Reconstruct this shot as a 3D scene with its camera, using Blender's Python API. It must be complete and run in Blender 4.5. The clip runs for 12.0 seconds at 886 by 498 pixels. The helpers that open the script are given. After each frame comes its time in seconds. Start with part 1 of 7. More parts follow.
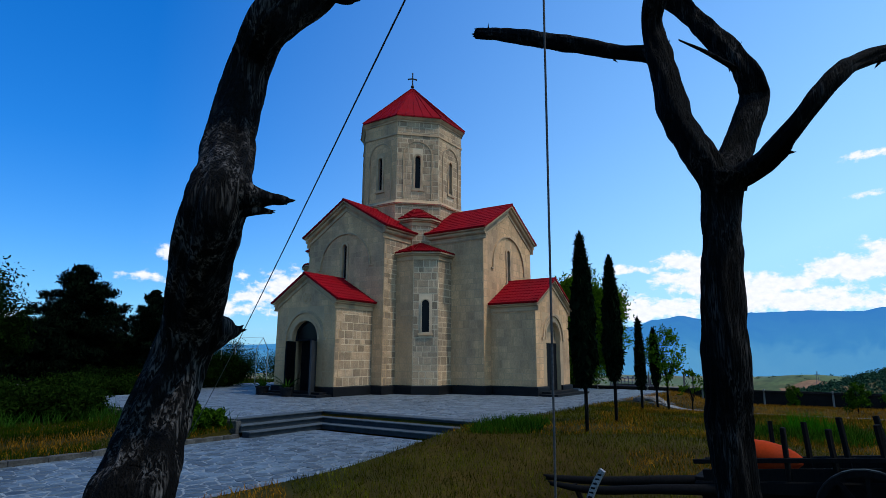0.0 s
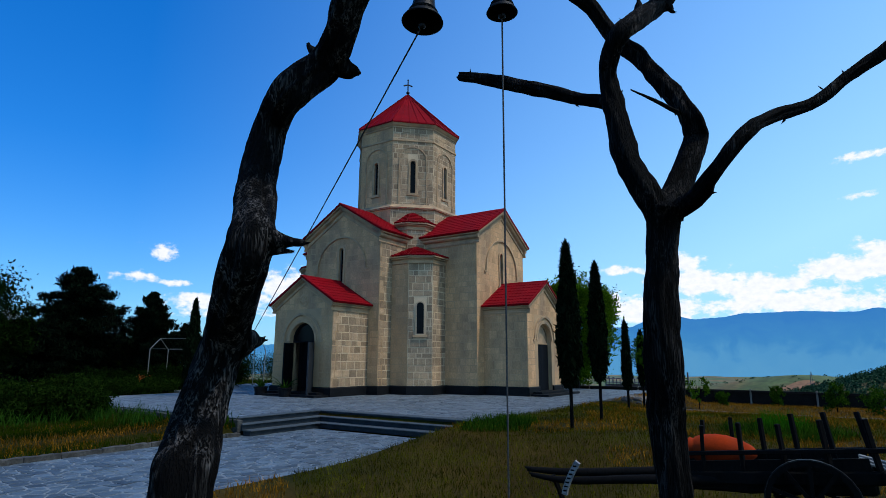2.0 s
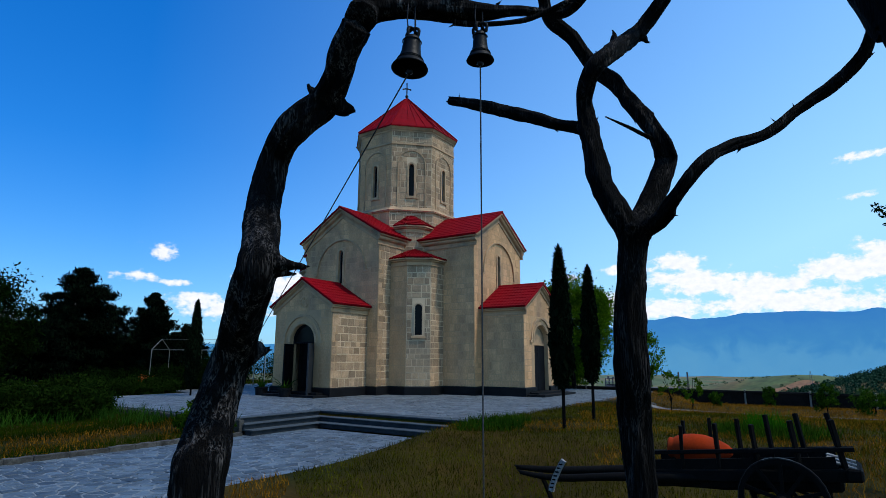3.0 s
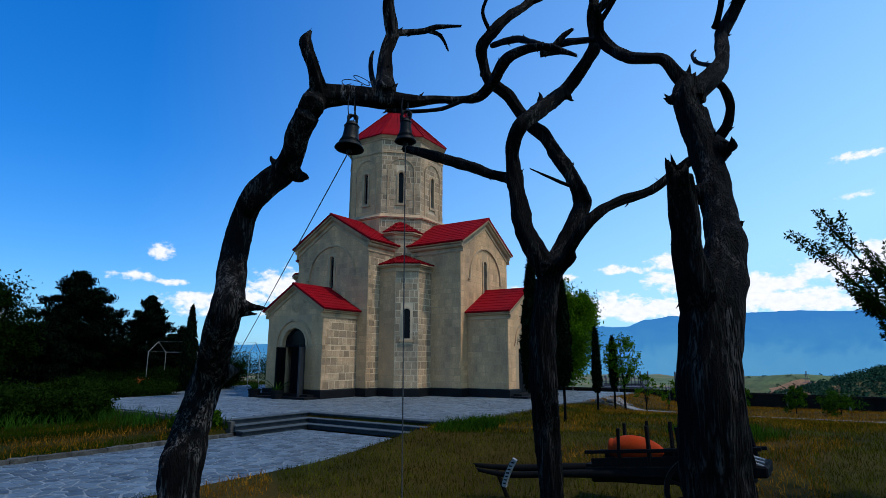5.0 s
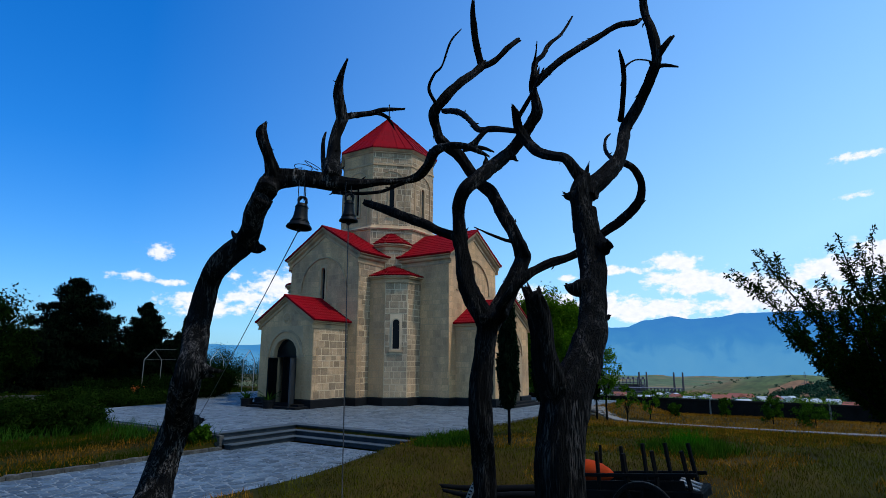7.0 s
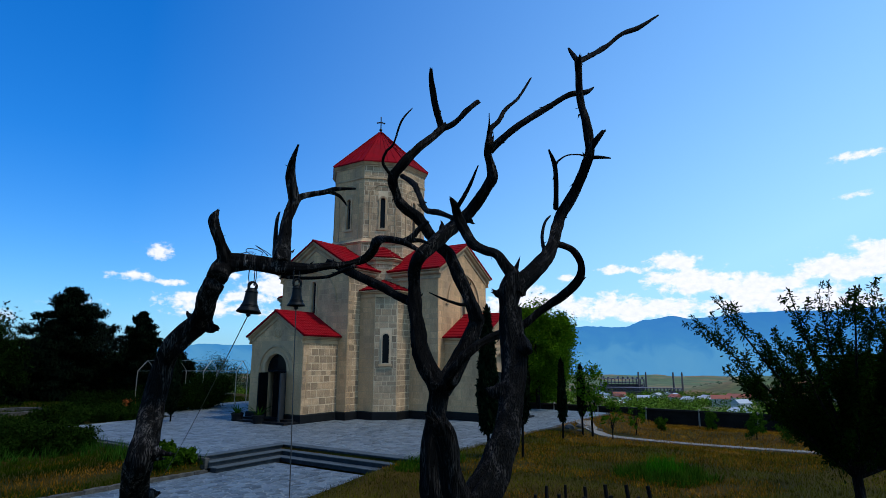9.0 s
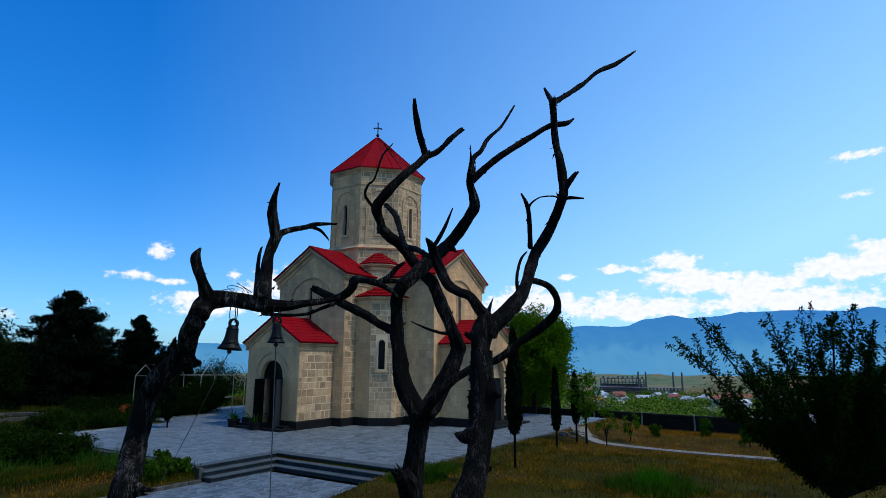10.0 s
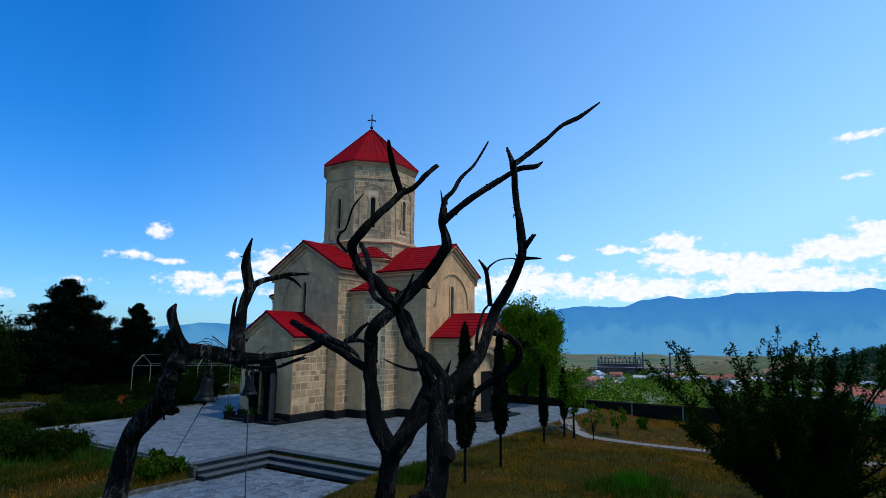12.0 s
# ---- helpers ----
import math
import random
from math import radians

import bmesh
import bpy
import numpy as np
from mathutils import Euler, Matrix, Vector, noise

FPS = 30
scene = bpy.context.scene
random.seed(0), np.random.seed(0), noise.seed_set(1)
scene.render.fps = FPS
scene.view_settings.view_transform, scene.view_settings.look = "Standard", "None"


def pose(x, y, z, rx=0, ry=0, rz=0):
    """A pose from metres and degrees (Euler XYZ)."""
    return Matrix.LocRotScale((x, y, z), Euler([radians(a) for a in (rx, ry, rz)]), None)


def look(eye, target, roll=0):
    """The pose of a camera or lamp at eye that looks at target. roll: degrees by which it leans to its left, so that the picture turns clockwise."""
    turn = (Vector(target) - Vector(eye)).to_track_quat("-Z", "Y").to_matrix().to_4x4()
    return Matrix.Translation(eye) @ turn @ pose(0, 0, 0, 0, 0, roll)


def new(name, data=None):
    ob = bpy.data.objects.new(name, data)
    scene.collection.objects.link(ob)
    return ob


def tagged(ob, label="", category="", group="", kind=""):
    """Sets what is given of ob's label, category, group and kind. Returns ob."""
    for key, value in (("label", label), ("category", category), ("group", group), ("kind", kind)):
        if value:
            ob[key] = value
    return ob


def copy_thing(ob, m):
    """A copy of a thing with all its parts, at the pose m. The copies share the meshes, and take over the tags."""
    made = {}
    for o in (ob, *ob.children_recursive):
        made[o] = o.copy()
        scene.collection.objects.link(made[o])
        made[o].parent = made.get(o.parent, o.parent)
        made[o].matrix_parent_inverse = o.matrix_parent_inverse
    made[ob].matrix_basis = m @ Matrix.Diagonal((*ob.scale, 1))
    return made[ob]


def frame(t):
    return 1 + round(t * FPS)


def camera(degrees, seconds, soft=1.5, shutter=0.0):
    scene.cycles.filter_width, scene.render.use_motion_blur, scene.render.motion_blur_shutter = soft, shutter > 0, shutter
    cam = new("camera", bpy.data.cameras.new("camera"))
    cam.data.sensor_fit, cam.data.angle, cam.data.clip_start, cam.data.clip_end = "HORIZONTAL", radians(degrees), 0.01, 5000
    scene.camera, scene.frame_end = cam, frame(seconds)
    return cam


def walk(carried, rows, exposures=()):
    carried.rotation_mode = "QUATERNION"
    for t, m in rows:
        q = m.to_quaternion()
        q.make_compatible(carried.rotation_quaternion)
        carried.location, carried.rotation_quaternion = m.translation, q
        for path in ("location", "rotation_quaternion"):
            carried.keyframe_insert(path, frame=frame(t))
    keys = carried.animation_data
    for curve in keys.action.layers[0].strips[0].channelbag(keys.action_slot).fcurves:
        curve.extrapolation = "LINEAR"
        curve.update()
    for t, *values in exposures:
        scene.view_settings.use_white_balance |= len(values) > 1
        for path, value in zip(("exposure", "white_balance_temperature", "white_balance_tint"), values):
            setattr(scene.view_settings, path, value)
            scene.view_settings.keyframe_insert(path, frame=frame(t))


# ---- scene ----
cam = camera(75.57, 12.0, soft=0.45)
PATH = [
    (0, -26.549, -20.484, 1.614, 100.98, -0.25, -55.76),
    (0.5, -26.651, -20.541, 1.607, 101.01, -0.24, -55.91),
    (1, -26.794, -20.672, 1.611, 101.00, -0.26, -55.96),
    (1.5, -26.924, -20.815, 1.621, 101.01, -0.25, -56.09),
    (2, -27.107, -20.966, 1.635, 101.04, -0.21, -56.16),
    (2.5, -27.260, -21.120, 1.657, 101.02, -0.17, -56.15),
    (3, -27.421, -21.296, 1.690, 101.01, -0.24, -56.17),
    (5, -27.982, -22.318, 1.851, 100.97, -0.20, -56.40),
    (5.5, -28.109, -22.580, 1.923, 100.96, -0.21, -56.45),
    (6, -28.214, -22.846, 2.032, 100.98, -0.20, -56.44),
    (6.5, -28.280, -23.039, 2.170, 101.01, -0.20, -56.46),
    (7, -28.310, -23.228, 2.338, 101.01, -0.20, -56.46),
    (7.5, -28.341, -23.414, 2.506, 101.00, -0.16, -56.48),
    (9.5, -28.355, -24.082, 3.297, 100.95, -0.17, -56.48),
    (10, -28.383, -24.231, 3.470, 100.91, -0.19, -56.47),
    (10.5, -28.405, -24.364, 3.650, 100.85, -0.22, -56.51),
    (11, -28.433, -24.504, 3.859, 100.52, -0.22, -56.55),
    (11.5, -28.478, -24.642, 4.048, 99.91, -0.29, -56.45),
    (12, -28.527, -24.771, 4.229, 98.94, -0.30, -56.58),
]
walk(cam, [(t, pose(*p)) for t, *p in PATH])

# ---- sky, sun and exposure ----
scene.view_settings.exposure = 0.93
SUN_AZ, SUN_EL = radians(-78), radians(60)
sun = new("sun", bpy.data.lights.new("sun", "SUN"))
sun.data.energy, sun.data.angle, sun.data.color = 1.25, radians(3), (1.0, 0.96, 0.88)
sun.matrix_world = look((0, 0, 60), (-math.cos(SUN_EL) * math.cos(SUN_AZ), -math.cos(SUN_EL) * math.sin(SUN_AZ), 60 - math.sin(SUN_EL)))

world = bpy.data.worlds.new("sky")
scene.world = world
world.use_nodes = True


def make_sky():
    nt = world.node_tree
    nt.nodes.clear()

    def nd(kind, **kw):
        n = nt.nodes.new(kind)
        for k, v in kw.items():
            n.inputs[k.replace("_", " ")].default_value = v
        return n

    def mth(op, a, b=None):
        n = nt.nodes.new("ShaderNodeMath")
        n.operation = op
        for i, v in enumerate((a, b)):
            if v is None:
                continue
            if isinstance(v, (int, float)):
                n.inputs[i].default_value = v
            else:
                nt.links.new(v, n.inputs[i])
        return n.outputs[0]

    sky = nt.nodes.new("ShaderNodeTexSky")
    sky.sky_type, sky.sun_disc = "NISHITA", False
    sky.sun_elevation, sky.sun_rotation = SUN_EL, math.pi / 2 - SUN_AZ
    sky.altitude, sky.air_density, sky.dust_density, sky.ozone_density = 600, 1.0, 1.3, 3.0
    hsv = nt.nodes.new("ShaderNodeHueSaturation")
    hsv.inputs["Saturation"].default_value = SKY_SAT
    hsv.inputs["Hue"].default_value = SKY_HUE
    nt.links.new(sky.outputs[0], hsv.inputs["Color"])
    tint = nt.nodes.new("ShaderNodeMix")
    tint.data_type, tint.blend_type = "RGBA", "MULTIPLY"
    tint.inputs["Factor"].default_value = 1.0
    tint.inputs["B"].default_value = (*SKY_TINT, 1)
    nt.links.new(hsv.outputs[0], tint.inputs["A"])
    tc = nt.nodes.new("ShaderNodeTexCoord")
    sep = nt.nodes.new("ShaderNodeSeparateXYZ")
    nt.links.new(tc.outputs["Generated"], sep.inputs[0])
    haze = nt.nodes.new("ShaderNodeMix")
    haze.data_type = "RGBA"
    haze.inputs["B"].default_value = (*HAZE, 1)
    az = mth("MULTIPLY", mth("ARCTAN2", sep.outputs[1], sep.outputs[0]), 57.2958)
    el = mth("MULTIPLY", mth("ARCSINE", sep.outputs[2]), 57.2958)
    toward = mth("COSINE", mth("SUBTRACT", mth("ARCTAN2", sep.outputs[1], sep.outputs[0]), SUN_AZ))
    # the sky away from the sun is deeper near the horizon
    deep = nt.nodes.new("ShaderNodeVectorMath")
    deep.operation = "SCALE"
    nt.links.new(tint.outputs["Result"], deep.inputs[0])
    away = mth("MULTIPLY", mth("EXPONENT", mth("MULTIPLY", mth("MAXIMUM", el, 0.0), -0.05)), mth("SUBTRACT", 0.20, mth("MULTIPLY", toward, 0.20)))
    nt.links.new(mth("SUBTRACT", 1.0, away), deep.inputs["Scale"])
    nt.links.new(deep.outputs[0], haze.inputs["A"])
    low = mth("MULTIPLY", mth("EXPONENT", mth("MULTIPLY", mth("MAXIMUM", el, 0.0), -0.10)), mth("ADD", mth("MULTIPLY", toward, 0.254), 0.544))
    wide = mth("MULTIPLY", mth("EXPONENT", mth("MULTIPLY", mth("MAXIMUM", el, 0.0), -0.025)), mth("MAXIMUM", mth("ADD", mth("MULTIPLY", toward, 0.95), 0.74), 0.0))
    nt.links.new(mth("MINIMUM", mth("ADD", low, wide), 0.92), haze.inputs["Factor"])
    com = nt.nodes.new("ShaderNodeCombineXYZ")
    nt.links.new(az, com.inputs[0])
    nt.links.new(mth("MULTIPLY", el, 1.5), com.inputs[1])
    noise_tex = nd("ShaderNodeTexNoise", Scale=0.55, Detail=9.0, Roughness=0.58)
    nt.links.new(com.outputs[0], noise_tex.inputs["Vector"])
    fine = nd("ShaderNodeTexNoise", Scale=1.5, Detail=6.0, Roughness=0.6)
    nt.links.new(com.outputs[0], fine.inputs["Vector"])
    total = None
    for a, e, ra, re, s in CLOUDS:
        u = mth("DIVIDE", mth("SUBTRACT", az, a), ra)
        v = mth("DIVIDE", mth("SUBTRACT", el, e), re)
        g = mth("MULTIPLY", mth("EXPONENT", mth("MULTIPLY", mth("ADD", mth("MULTIPLY", u, u), mth("MULTIPLY", v, v)), -1.0)), s)
        total = g if total is None else mth("MAXIMUM", total, g)
    dens = mth("ADD", total, mth("MULTIPLY", mth("SUBTRACT", noise_tex.outputs[0], 0.5), 2.0))
    dens = mth("ADD", dens, mth("MULTIPLY", mth("SUBTRACT", fine.outputs[0], 0.5), 0.7))
    ramp = nt.nodes.new("ShaderNodeMapRange")
    ramp.interpolation_type = "SMOOTHSTEP"
    ramp.inputs["From Min"].default_value, ramp.inputs["From Max"].default_value = 0.37, 0.84
    nt.links.new(dens, ramp.inputs["Value"])
    lim = mth("MULTIPLY", ramp.outputs[0], mth("MINIMUM", mth("MULTIPLY", total, 3.0), 0.95))
    shade = nt.nodes.new("ShaderNodeMix")
    shade.data_type = "RGBA"
    nt.links.new(fine.outputs[0], shade.inputs["Factor"])
    shade.inputs["A"].default_value, shade.inputs["B"].default_value = (*CLOUD_DARK, 1), (*CLOUD_LIGHT, 1)
    mix = nt.nodes.new("ShaderNodeMix")
    mix.data_type = "RGBA"
    nt.links.new(lim, mix.inputs["Factor"])
    nt.links.new(haze.outputs["Result"], mix.inputs["A"])
    nt.links.new(shade.outputs["Result"], mix.inputs["B"])
    bg = nt.nodes.new("ShaderNodeBackground")
    bg.inputs["Strength"].default_value = SKY_STRENGTH
    nt.links.new(mix.outputs["Result"], bg.inputs["Color"])
    out = nt.nodes.new("ShaderNodeOutputWorld")
    nt.links.new(bg.outputs[0], out.inputs[0])


SKY_STRENGTH, SKY_SAT, SKY_HUE, SKY_TINT = 0.090, 1.52, 0.497, (0.57, 0.99, 1.345)
HAZE = (2.55, 4.8, 7.2)
CLOUD_DARK, CLOUD_LIGHT = (4.3, 4.7, 5.8), (7.1, 6.9, 7.1)
# azimuth, elevation, half widths, strength
CLOUDS = [(60.3, 9.4, 1.5, 0.75, 0.95), (62.4, 7.2, 1.8, 0.55, 0.9), (59.0, 6.8, 1.4, 0.45, 0.85), (53.7, 7.8, 1.2, 0.6, 0.75), (49.2, 7.0, 3.4, 1.7, 1.05),
          (55.5, 4.8, 6.0, 1.1, 0.8), (66.2, 4.8, 2.5, 0.5, 0.6), (71.4, 3.5, 1.5, 0.5, 0.7), (45.0, 4.5, 6.0, 2.0, 0.9),
          (11.3, 9.0, 2.5, 0.95, 1.1), (15.8, 8.5, 2.8, 0.55, 0.9), (21.0, 8.0, 1.3, 0.35, 0.7), (9.7, 7.2, 4.6, 1.3, 1.15), (4.9, 6.5, 5.2, 1.2, 1.1),
          (-1.8, 7.5, 4.6, 1.3, 1.1), (2.0, 5.2, 7.5, 1.3, 1.0), (24.5, 5.6, 5.4, 1.7, 1.05), (17.1, 5.0, 6.0, 1.4, 1.0), (-4.0, 16.5, 1.9, 0.5, 0.85), (-3.1, 13.3, 1.5, 0.4, 0.75),
          (-9.0, 6.5, 6.0, 1.8, 1.0), (33.0, 4.6, 6.0, 1.6, 0.9), (-24, 7.0, 10, 2.6, 1.0),
          (2.5, 4.9, 9.0, 1.1, 1.05), (13.0, 4.6, 6.0, 1.3, 1.05), (-5.0, 8.6, 3.5, 1.3, 1.1), (57.5, 5.6, 3.0, 0.7, 0.8), (52.5, 5.6, 2.6, 1.1, 0.95)]
make_sky()


# ---- materials ----
def material(name, base, rough=0.8, metal=0.0, var=0.0, var_scale=3.0, grain=0.0, grain_scale=40.0, bump=0.0, bump_scale=40.0, rnd=0.0, stain=None, stain_amt=0.0, stain_scale=0.6, stain_from=(0.42, 0.68), stretch=(1, 1, 1), island=False, spec=0.4, transl=0.0):
    m = bpy.data.materials.new(name)
    m.use_nodes = True
    nt = m.node_tree
    b = nt.nodes["Principled BSDF"]
    b.inputs["Roughness"].default_value, b.inputs["Metallic"].default_value = rough, metal
    b.inputs["Specular IOR Level"].default_value = spec
    tc = nt.nodes.new("ShaderNodeTexCoord")
    mp = nt.nodes.new("ShaderNodeMapping")
    mp.inputs["Scale"].default_value = stretch
    nt.links.new(tc.outputs["Object"], mp.inputs[0])
    vec = mp.outputs[0]

    def tex(scale, detail=5.0):
        n = nt.nodes.new("ShaderNodeTexNoise")
        n.inputs["Scale"].default_value, n.inputs["Detail"].default_value = scale, detail
        nt.links.new(vec, n.inputs["Vector"])
        return n.outputs[0]

    def scale_to(sock, lo, hi, f0=0.3, f1=0.7):
        r = nt.nodes.new("ShaderNodeMapRange")
        for k, v in zip(("From Min", "From Max", "To Min", "To Max"), (f0, f1, lo, hi)):
            r.inputs[k].default_value = v
        nt.links.new(sock, r.inputs["Value"])
        return r.outputs[0]

    def mul(a, s):
        v = nt.nodes.new("ShaderNodeVectorMath")
        v.operation = "SCALE"
        nt.links.new(a, v.inputs[0])
        nt.links.new(s, v.inputs["Scale"])
        return v.outputs[0]

    rgb = nt.nodes.new("ShaderNodeRGB")
    rgb.outputs[0].default_value = (*base, 1)
    col = rgb.outputs[0]
    if stain:
        mx = nt.nodes.new("ShaderNodeMix")
        mx.data_type = "RGBA"
        nt.links.new(scale_to(tex(stain_scale, 6), 0, stain_amt, *stain_from), mx.inputs["Factor"])
        nt.links.new(col, mx.inputs["A"])
        mx.inputs["B"].default_value = (*stain, 1)
        col = mx.outputs["Result"]
    if var:
        col = mul(col, scale_to(tex(var_scale), 1 - var, 1 + var))
    if grain:
        col = mul(col, scale_to(tex(grain_scale, 3), 1 - grain, 1 + grain))
    if rnd:
        if island:
            r = nt.nodes.new("ShaderNodeNewGeometry").outputs["Random Per Island"]
        else:
            r = nt.nodes.new("ShaderNodeObjectInfo").outputs["Random"]
        col = mul(col, scale_to(r, 1 - rnd, 1 + rnd, 0, 1))
    nt.links.new(col, b.inputs["Base Color"])
    if bump:
        bp = nt.nodes.new("ShaderNodeBump")
        bp.inputs["Strength"].default_value, bp.inputs["Distance"].default_value = bump, 0.02
        nt.links.new(tex(bump_scale, 8), bp.inputs["Height"])
        nt.links.new(bp.outputs[0], b.inputs["Normal"])
    if transl:
        tr = nt.nodes.new("ShaderNodeBsdfTranslucent")
        nt.links.new(col, tr.inputs["Color"])
        ms = nt.nodes.new("ShaderNodeMixShader")
        ms.inputs[0].default_value = transl
        nt.links.new(b.outputs[0], ms.inputs[1])
        nt.links.new(tr.outputs[0], ms.inputs[2])
        nt.links.new(ms.outputs[0], nt.nodes["Material Output"].inputs["Surface"])
    return m


def fibrous(name, dark, pale):
    """Weathered bare wood of a dead tree: black hollows between long pale fibres, grey in patches."""
    m = bpy.data.materials.new(name)
    m.use_nodes = True
    nt = m.node_tree
    b = nt.nodes["Principled BSDF"]
    b.inputs["Roughness"].default_value, b.inputs["Specular IOR Level"].default_value = 0.9, 0.05
    tc = nt.nodes.new("ShaderNodeTexCoord")

    def tex(stretch, scale, detail, f0, f1):
        mp = nt.nodes.new("ShaderNodeMapping")
        mp.inputs["Scale"].default_value = stretch
        nt.links.new(tc.outputs["Object"], mp.inputs[0])
        n = nt.nodes.new("ShaderNodeTexNoise")
        n.inputs["Scale"].default_value, n.inputs["Detail"].default_value, n.inputs["Distortion"].default_value = scale, detail, 0.35
        nt.links.new(mp.outputs[0], n.inputs["Vector"])
        r = nt.nodes.new("ShaderNodeMapRange")
        r.inputs["From Min"].default_value, r.inputs["From Max"].default_value = f0, f1
        nt.links.new(n.outputs[0], r.inputs["Value"])
        return r.outputs[0], n.outputs[0]

    def times(x, y):
        n = nt.nodes.new("ShaderNodeMath")
        n.operation = "MULTIPLY"
        nt.links.new(x, n.inputs[0])
        nt.links.new(y, n.inputs[1])
        return n.outputs[0]

    fibre, height = tex((1, 1, 0.09), 95, 5, 0.45, 0.62)
    streak, _ = tex((1, 1, 0.12), 22, 4, 0.43, 0.62)
    patch, _ = tex((1, 1, 0.30), 5.5, 4, 0.40, 0.62)
    mx = nt.nodes.new("ShaderNodeMix")
    mx.data_type = "RGBA"
    nt.links.new(times(times(fibre, streak), patch), mx.inputs["Factor"])
    mx.inputs["A"].default_value, mx.inputs["B"].default_value = (*dark, 1), (*pale, 1)
    nt.links.new(mx.outputs["Result"], b.inputs["Base Color"])
    bp = nt.nodes.new("ShaderNodeBump")
    bp.inputs["Strength"].default_value, bp.inputs["Distance"].default_value = 1.0, 0.03
    nt.links.new(height, bp.inputs["Height"])
    nt.links.new(bp.outputs[0], b.inputs["Normal"])
    return m


STONE_WARM = (0.365, 0.226, 0.118)
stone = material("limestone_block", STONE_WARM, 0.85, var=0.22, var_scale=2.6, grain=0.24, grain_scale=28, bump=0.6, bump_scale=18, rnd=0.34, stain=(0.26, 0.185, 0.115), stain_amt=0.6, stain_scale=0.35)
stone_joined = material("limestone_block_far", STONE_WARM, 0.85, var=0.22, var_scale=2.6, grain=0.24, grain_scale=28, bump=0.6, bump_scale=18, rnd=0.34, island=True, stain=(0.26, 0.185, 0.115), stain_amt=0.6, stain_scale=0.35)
# smooth blocks: colour lifted and reddened against blue skylight on shaded west walls
stone_smooth_lifted = material("limestone_block_smooth_lifted", (0.545, 0.302, 0.138), 0.85, var=0.16, var_scale=1.4, grain=0.16, grain_scale=24, bump=0.45, bump_scale=20, rnd=0.15, island=True, stain=(0.25, 0.155, 0.09), stain_amt=0.75, stain_scale=0.75, stain_from=(0.46, 0.70), stretch=(1, 1, 0.45))
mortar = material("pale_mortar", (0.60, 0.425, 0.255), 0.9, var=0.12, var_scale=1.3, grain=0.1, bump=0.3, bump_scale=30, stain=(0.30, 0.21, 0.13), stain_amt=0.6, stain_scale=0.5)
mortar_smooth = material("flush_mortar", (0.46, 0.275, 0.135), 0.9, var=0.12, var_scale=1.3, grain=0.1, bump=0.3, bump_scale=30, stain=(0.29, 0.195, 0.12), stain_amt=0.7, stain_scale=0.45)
dressed = material("dressed_stone", (0.45, 0.275, 0.14), 0.8, var=0.10, var_scale=1.2, grain=0.08, grain_scale=50, bump=0.2, bump_scale=25, stain=(0.20, 0.14, 0.085), stain_amt=0.75, stain_scale=1.3, stain_from=(0.48, 0.66))
basalt = material("dark_basalt", (0.006, 0.006, 0.0065), 0.6, var=0.3, var_scale=2, grain=0.2, bump=0.2, bump_scale=30, spec=0.12)
roof_red = material("red_metal_tile", (0.215, 0.0020, 0.0055), 0.7, var=0.14, var_scale=1.2, grain=0.08, stain=(0.16, 0.006, 0.008), stain_amt=0.6, stain_scale=0.8, spec=0.04)
bark = fibrous("grey_black_bark", (0.0030, 0.0028, 0.0026), (0.066, 0.056, 0.050))
# bell tree: same dark ground as the bark, with paler fibres
pale_fibre_wood = fibrous("grey_fibre_wood", (0.0032, 0.0029, 0.0027), (0.155, 0.138, 0.125))
paving = material("grey_flagstone", (0.060, 0.080, 0.094), 0.6, var=0.25, var_scale=1.5, grain=0.2, grain_scale=25, bump=0.4, bump_scale=14, rnd=0.45, spec=0.5)
terrace_stone = material("pale_grey_flagstone", (0.078, 0.094, 0.102), 0.6, var=0.25, var_scale=1.5, grain=0.2, grain_scale=25, bump=0.4, bump_scale=14, rnd=0.35, spec=0.5)
terrace_joined = material("pale_grey_flagstone_far", (0.078, 0.094, 0.102), 0.6, var=0.25, var_scale=1.5, grain=0.2, grain_scale=25, bump=0.4, bump_scale=14, rnd=0.35, island=True, spec=0.5)
paving_joined = material("grey_flagstone_far", (0.060, 0.080, 0.094), 0.6, var=0.25, var_scale=1.5, grain=0.2, grain_scale=25, bump=0.4, bump_scale=14, rnd=0.45, island=True, spec=0.5)
joint = material("pale_joint", (0.155, 0.178, 0.188), 0.9, var=0.15, grain=0.1)
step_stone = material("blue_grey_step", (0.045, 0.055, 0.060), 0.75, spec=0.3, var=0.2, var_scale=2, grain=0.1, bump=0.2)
# risers take a darker colour than the treads
step_dark = material("dark_riser", (0.014, 0.019, 0.024), 0.6, var=0.4, var_scale=4, grain=0.3, spec=0.2)
kerb_stone = material("kerb_stone", (0.058, 0.053, 0.045), 0.9, var=0.35, var_scale=5, grain=0.35, grain_scale=30, stain=(0.02, 0.018, 0.012), stain_amt=0.8, stain_scale=6, bump=0.9, bump_scale=15, rnd=0.2)
soil = material("dry_meadow_soil", (0.038, 0.023, 0.0032), 0.95, var=0.4, var_scale=0.5, grain=0.35, grain_scale=14, bump=0.6, bump_scale=9, stain=(0.012, 0.019, 0.002), stain_amt=0.9, stain_scale=0.22, spec=0.05)
iron = material("black_iron", (0.012, 0.012, 0.013), 0.5, 0.6, var=0.2)
bronze = material("dark_patinated_bronze", (0.005, 0.006, 0.0065), 0.5, 0.25, var=0.4, var_scale=9, grain=0.2, bump=0.15, spec=0.12)
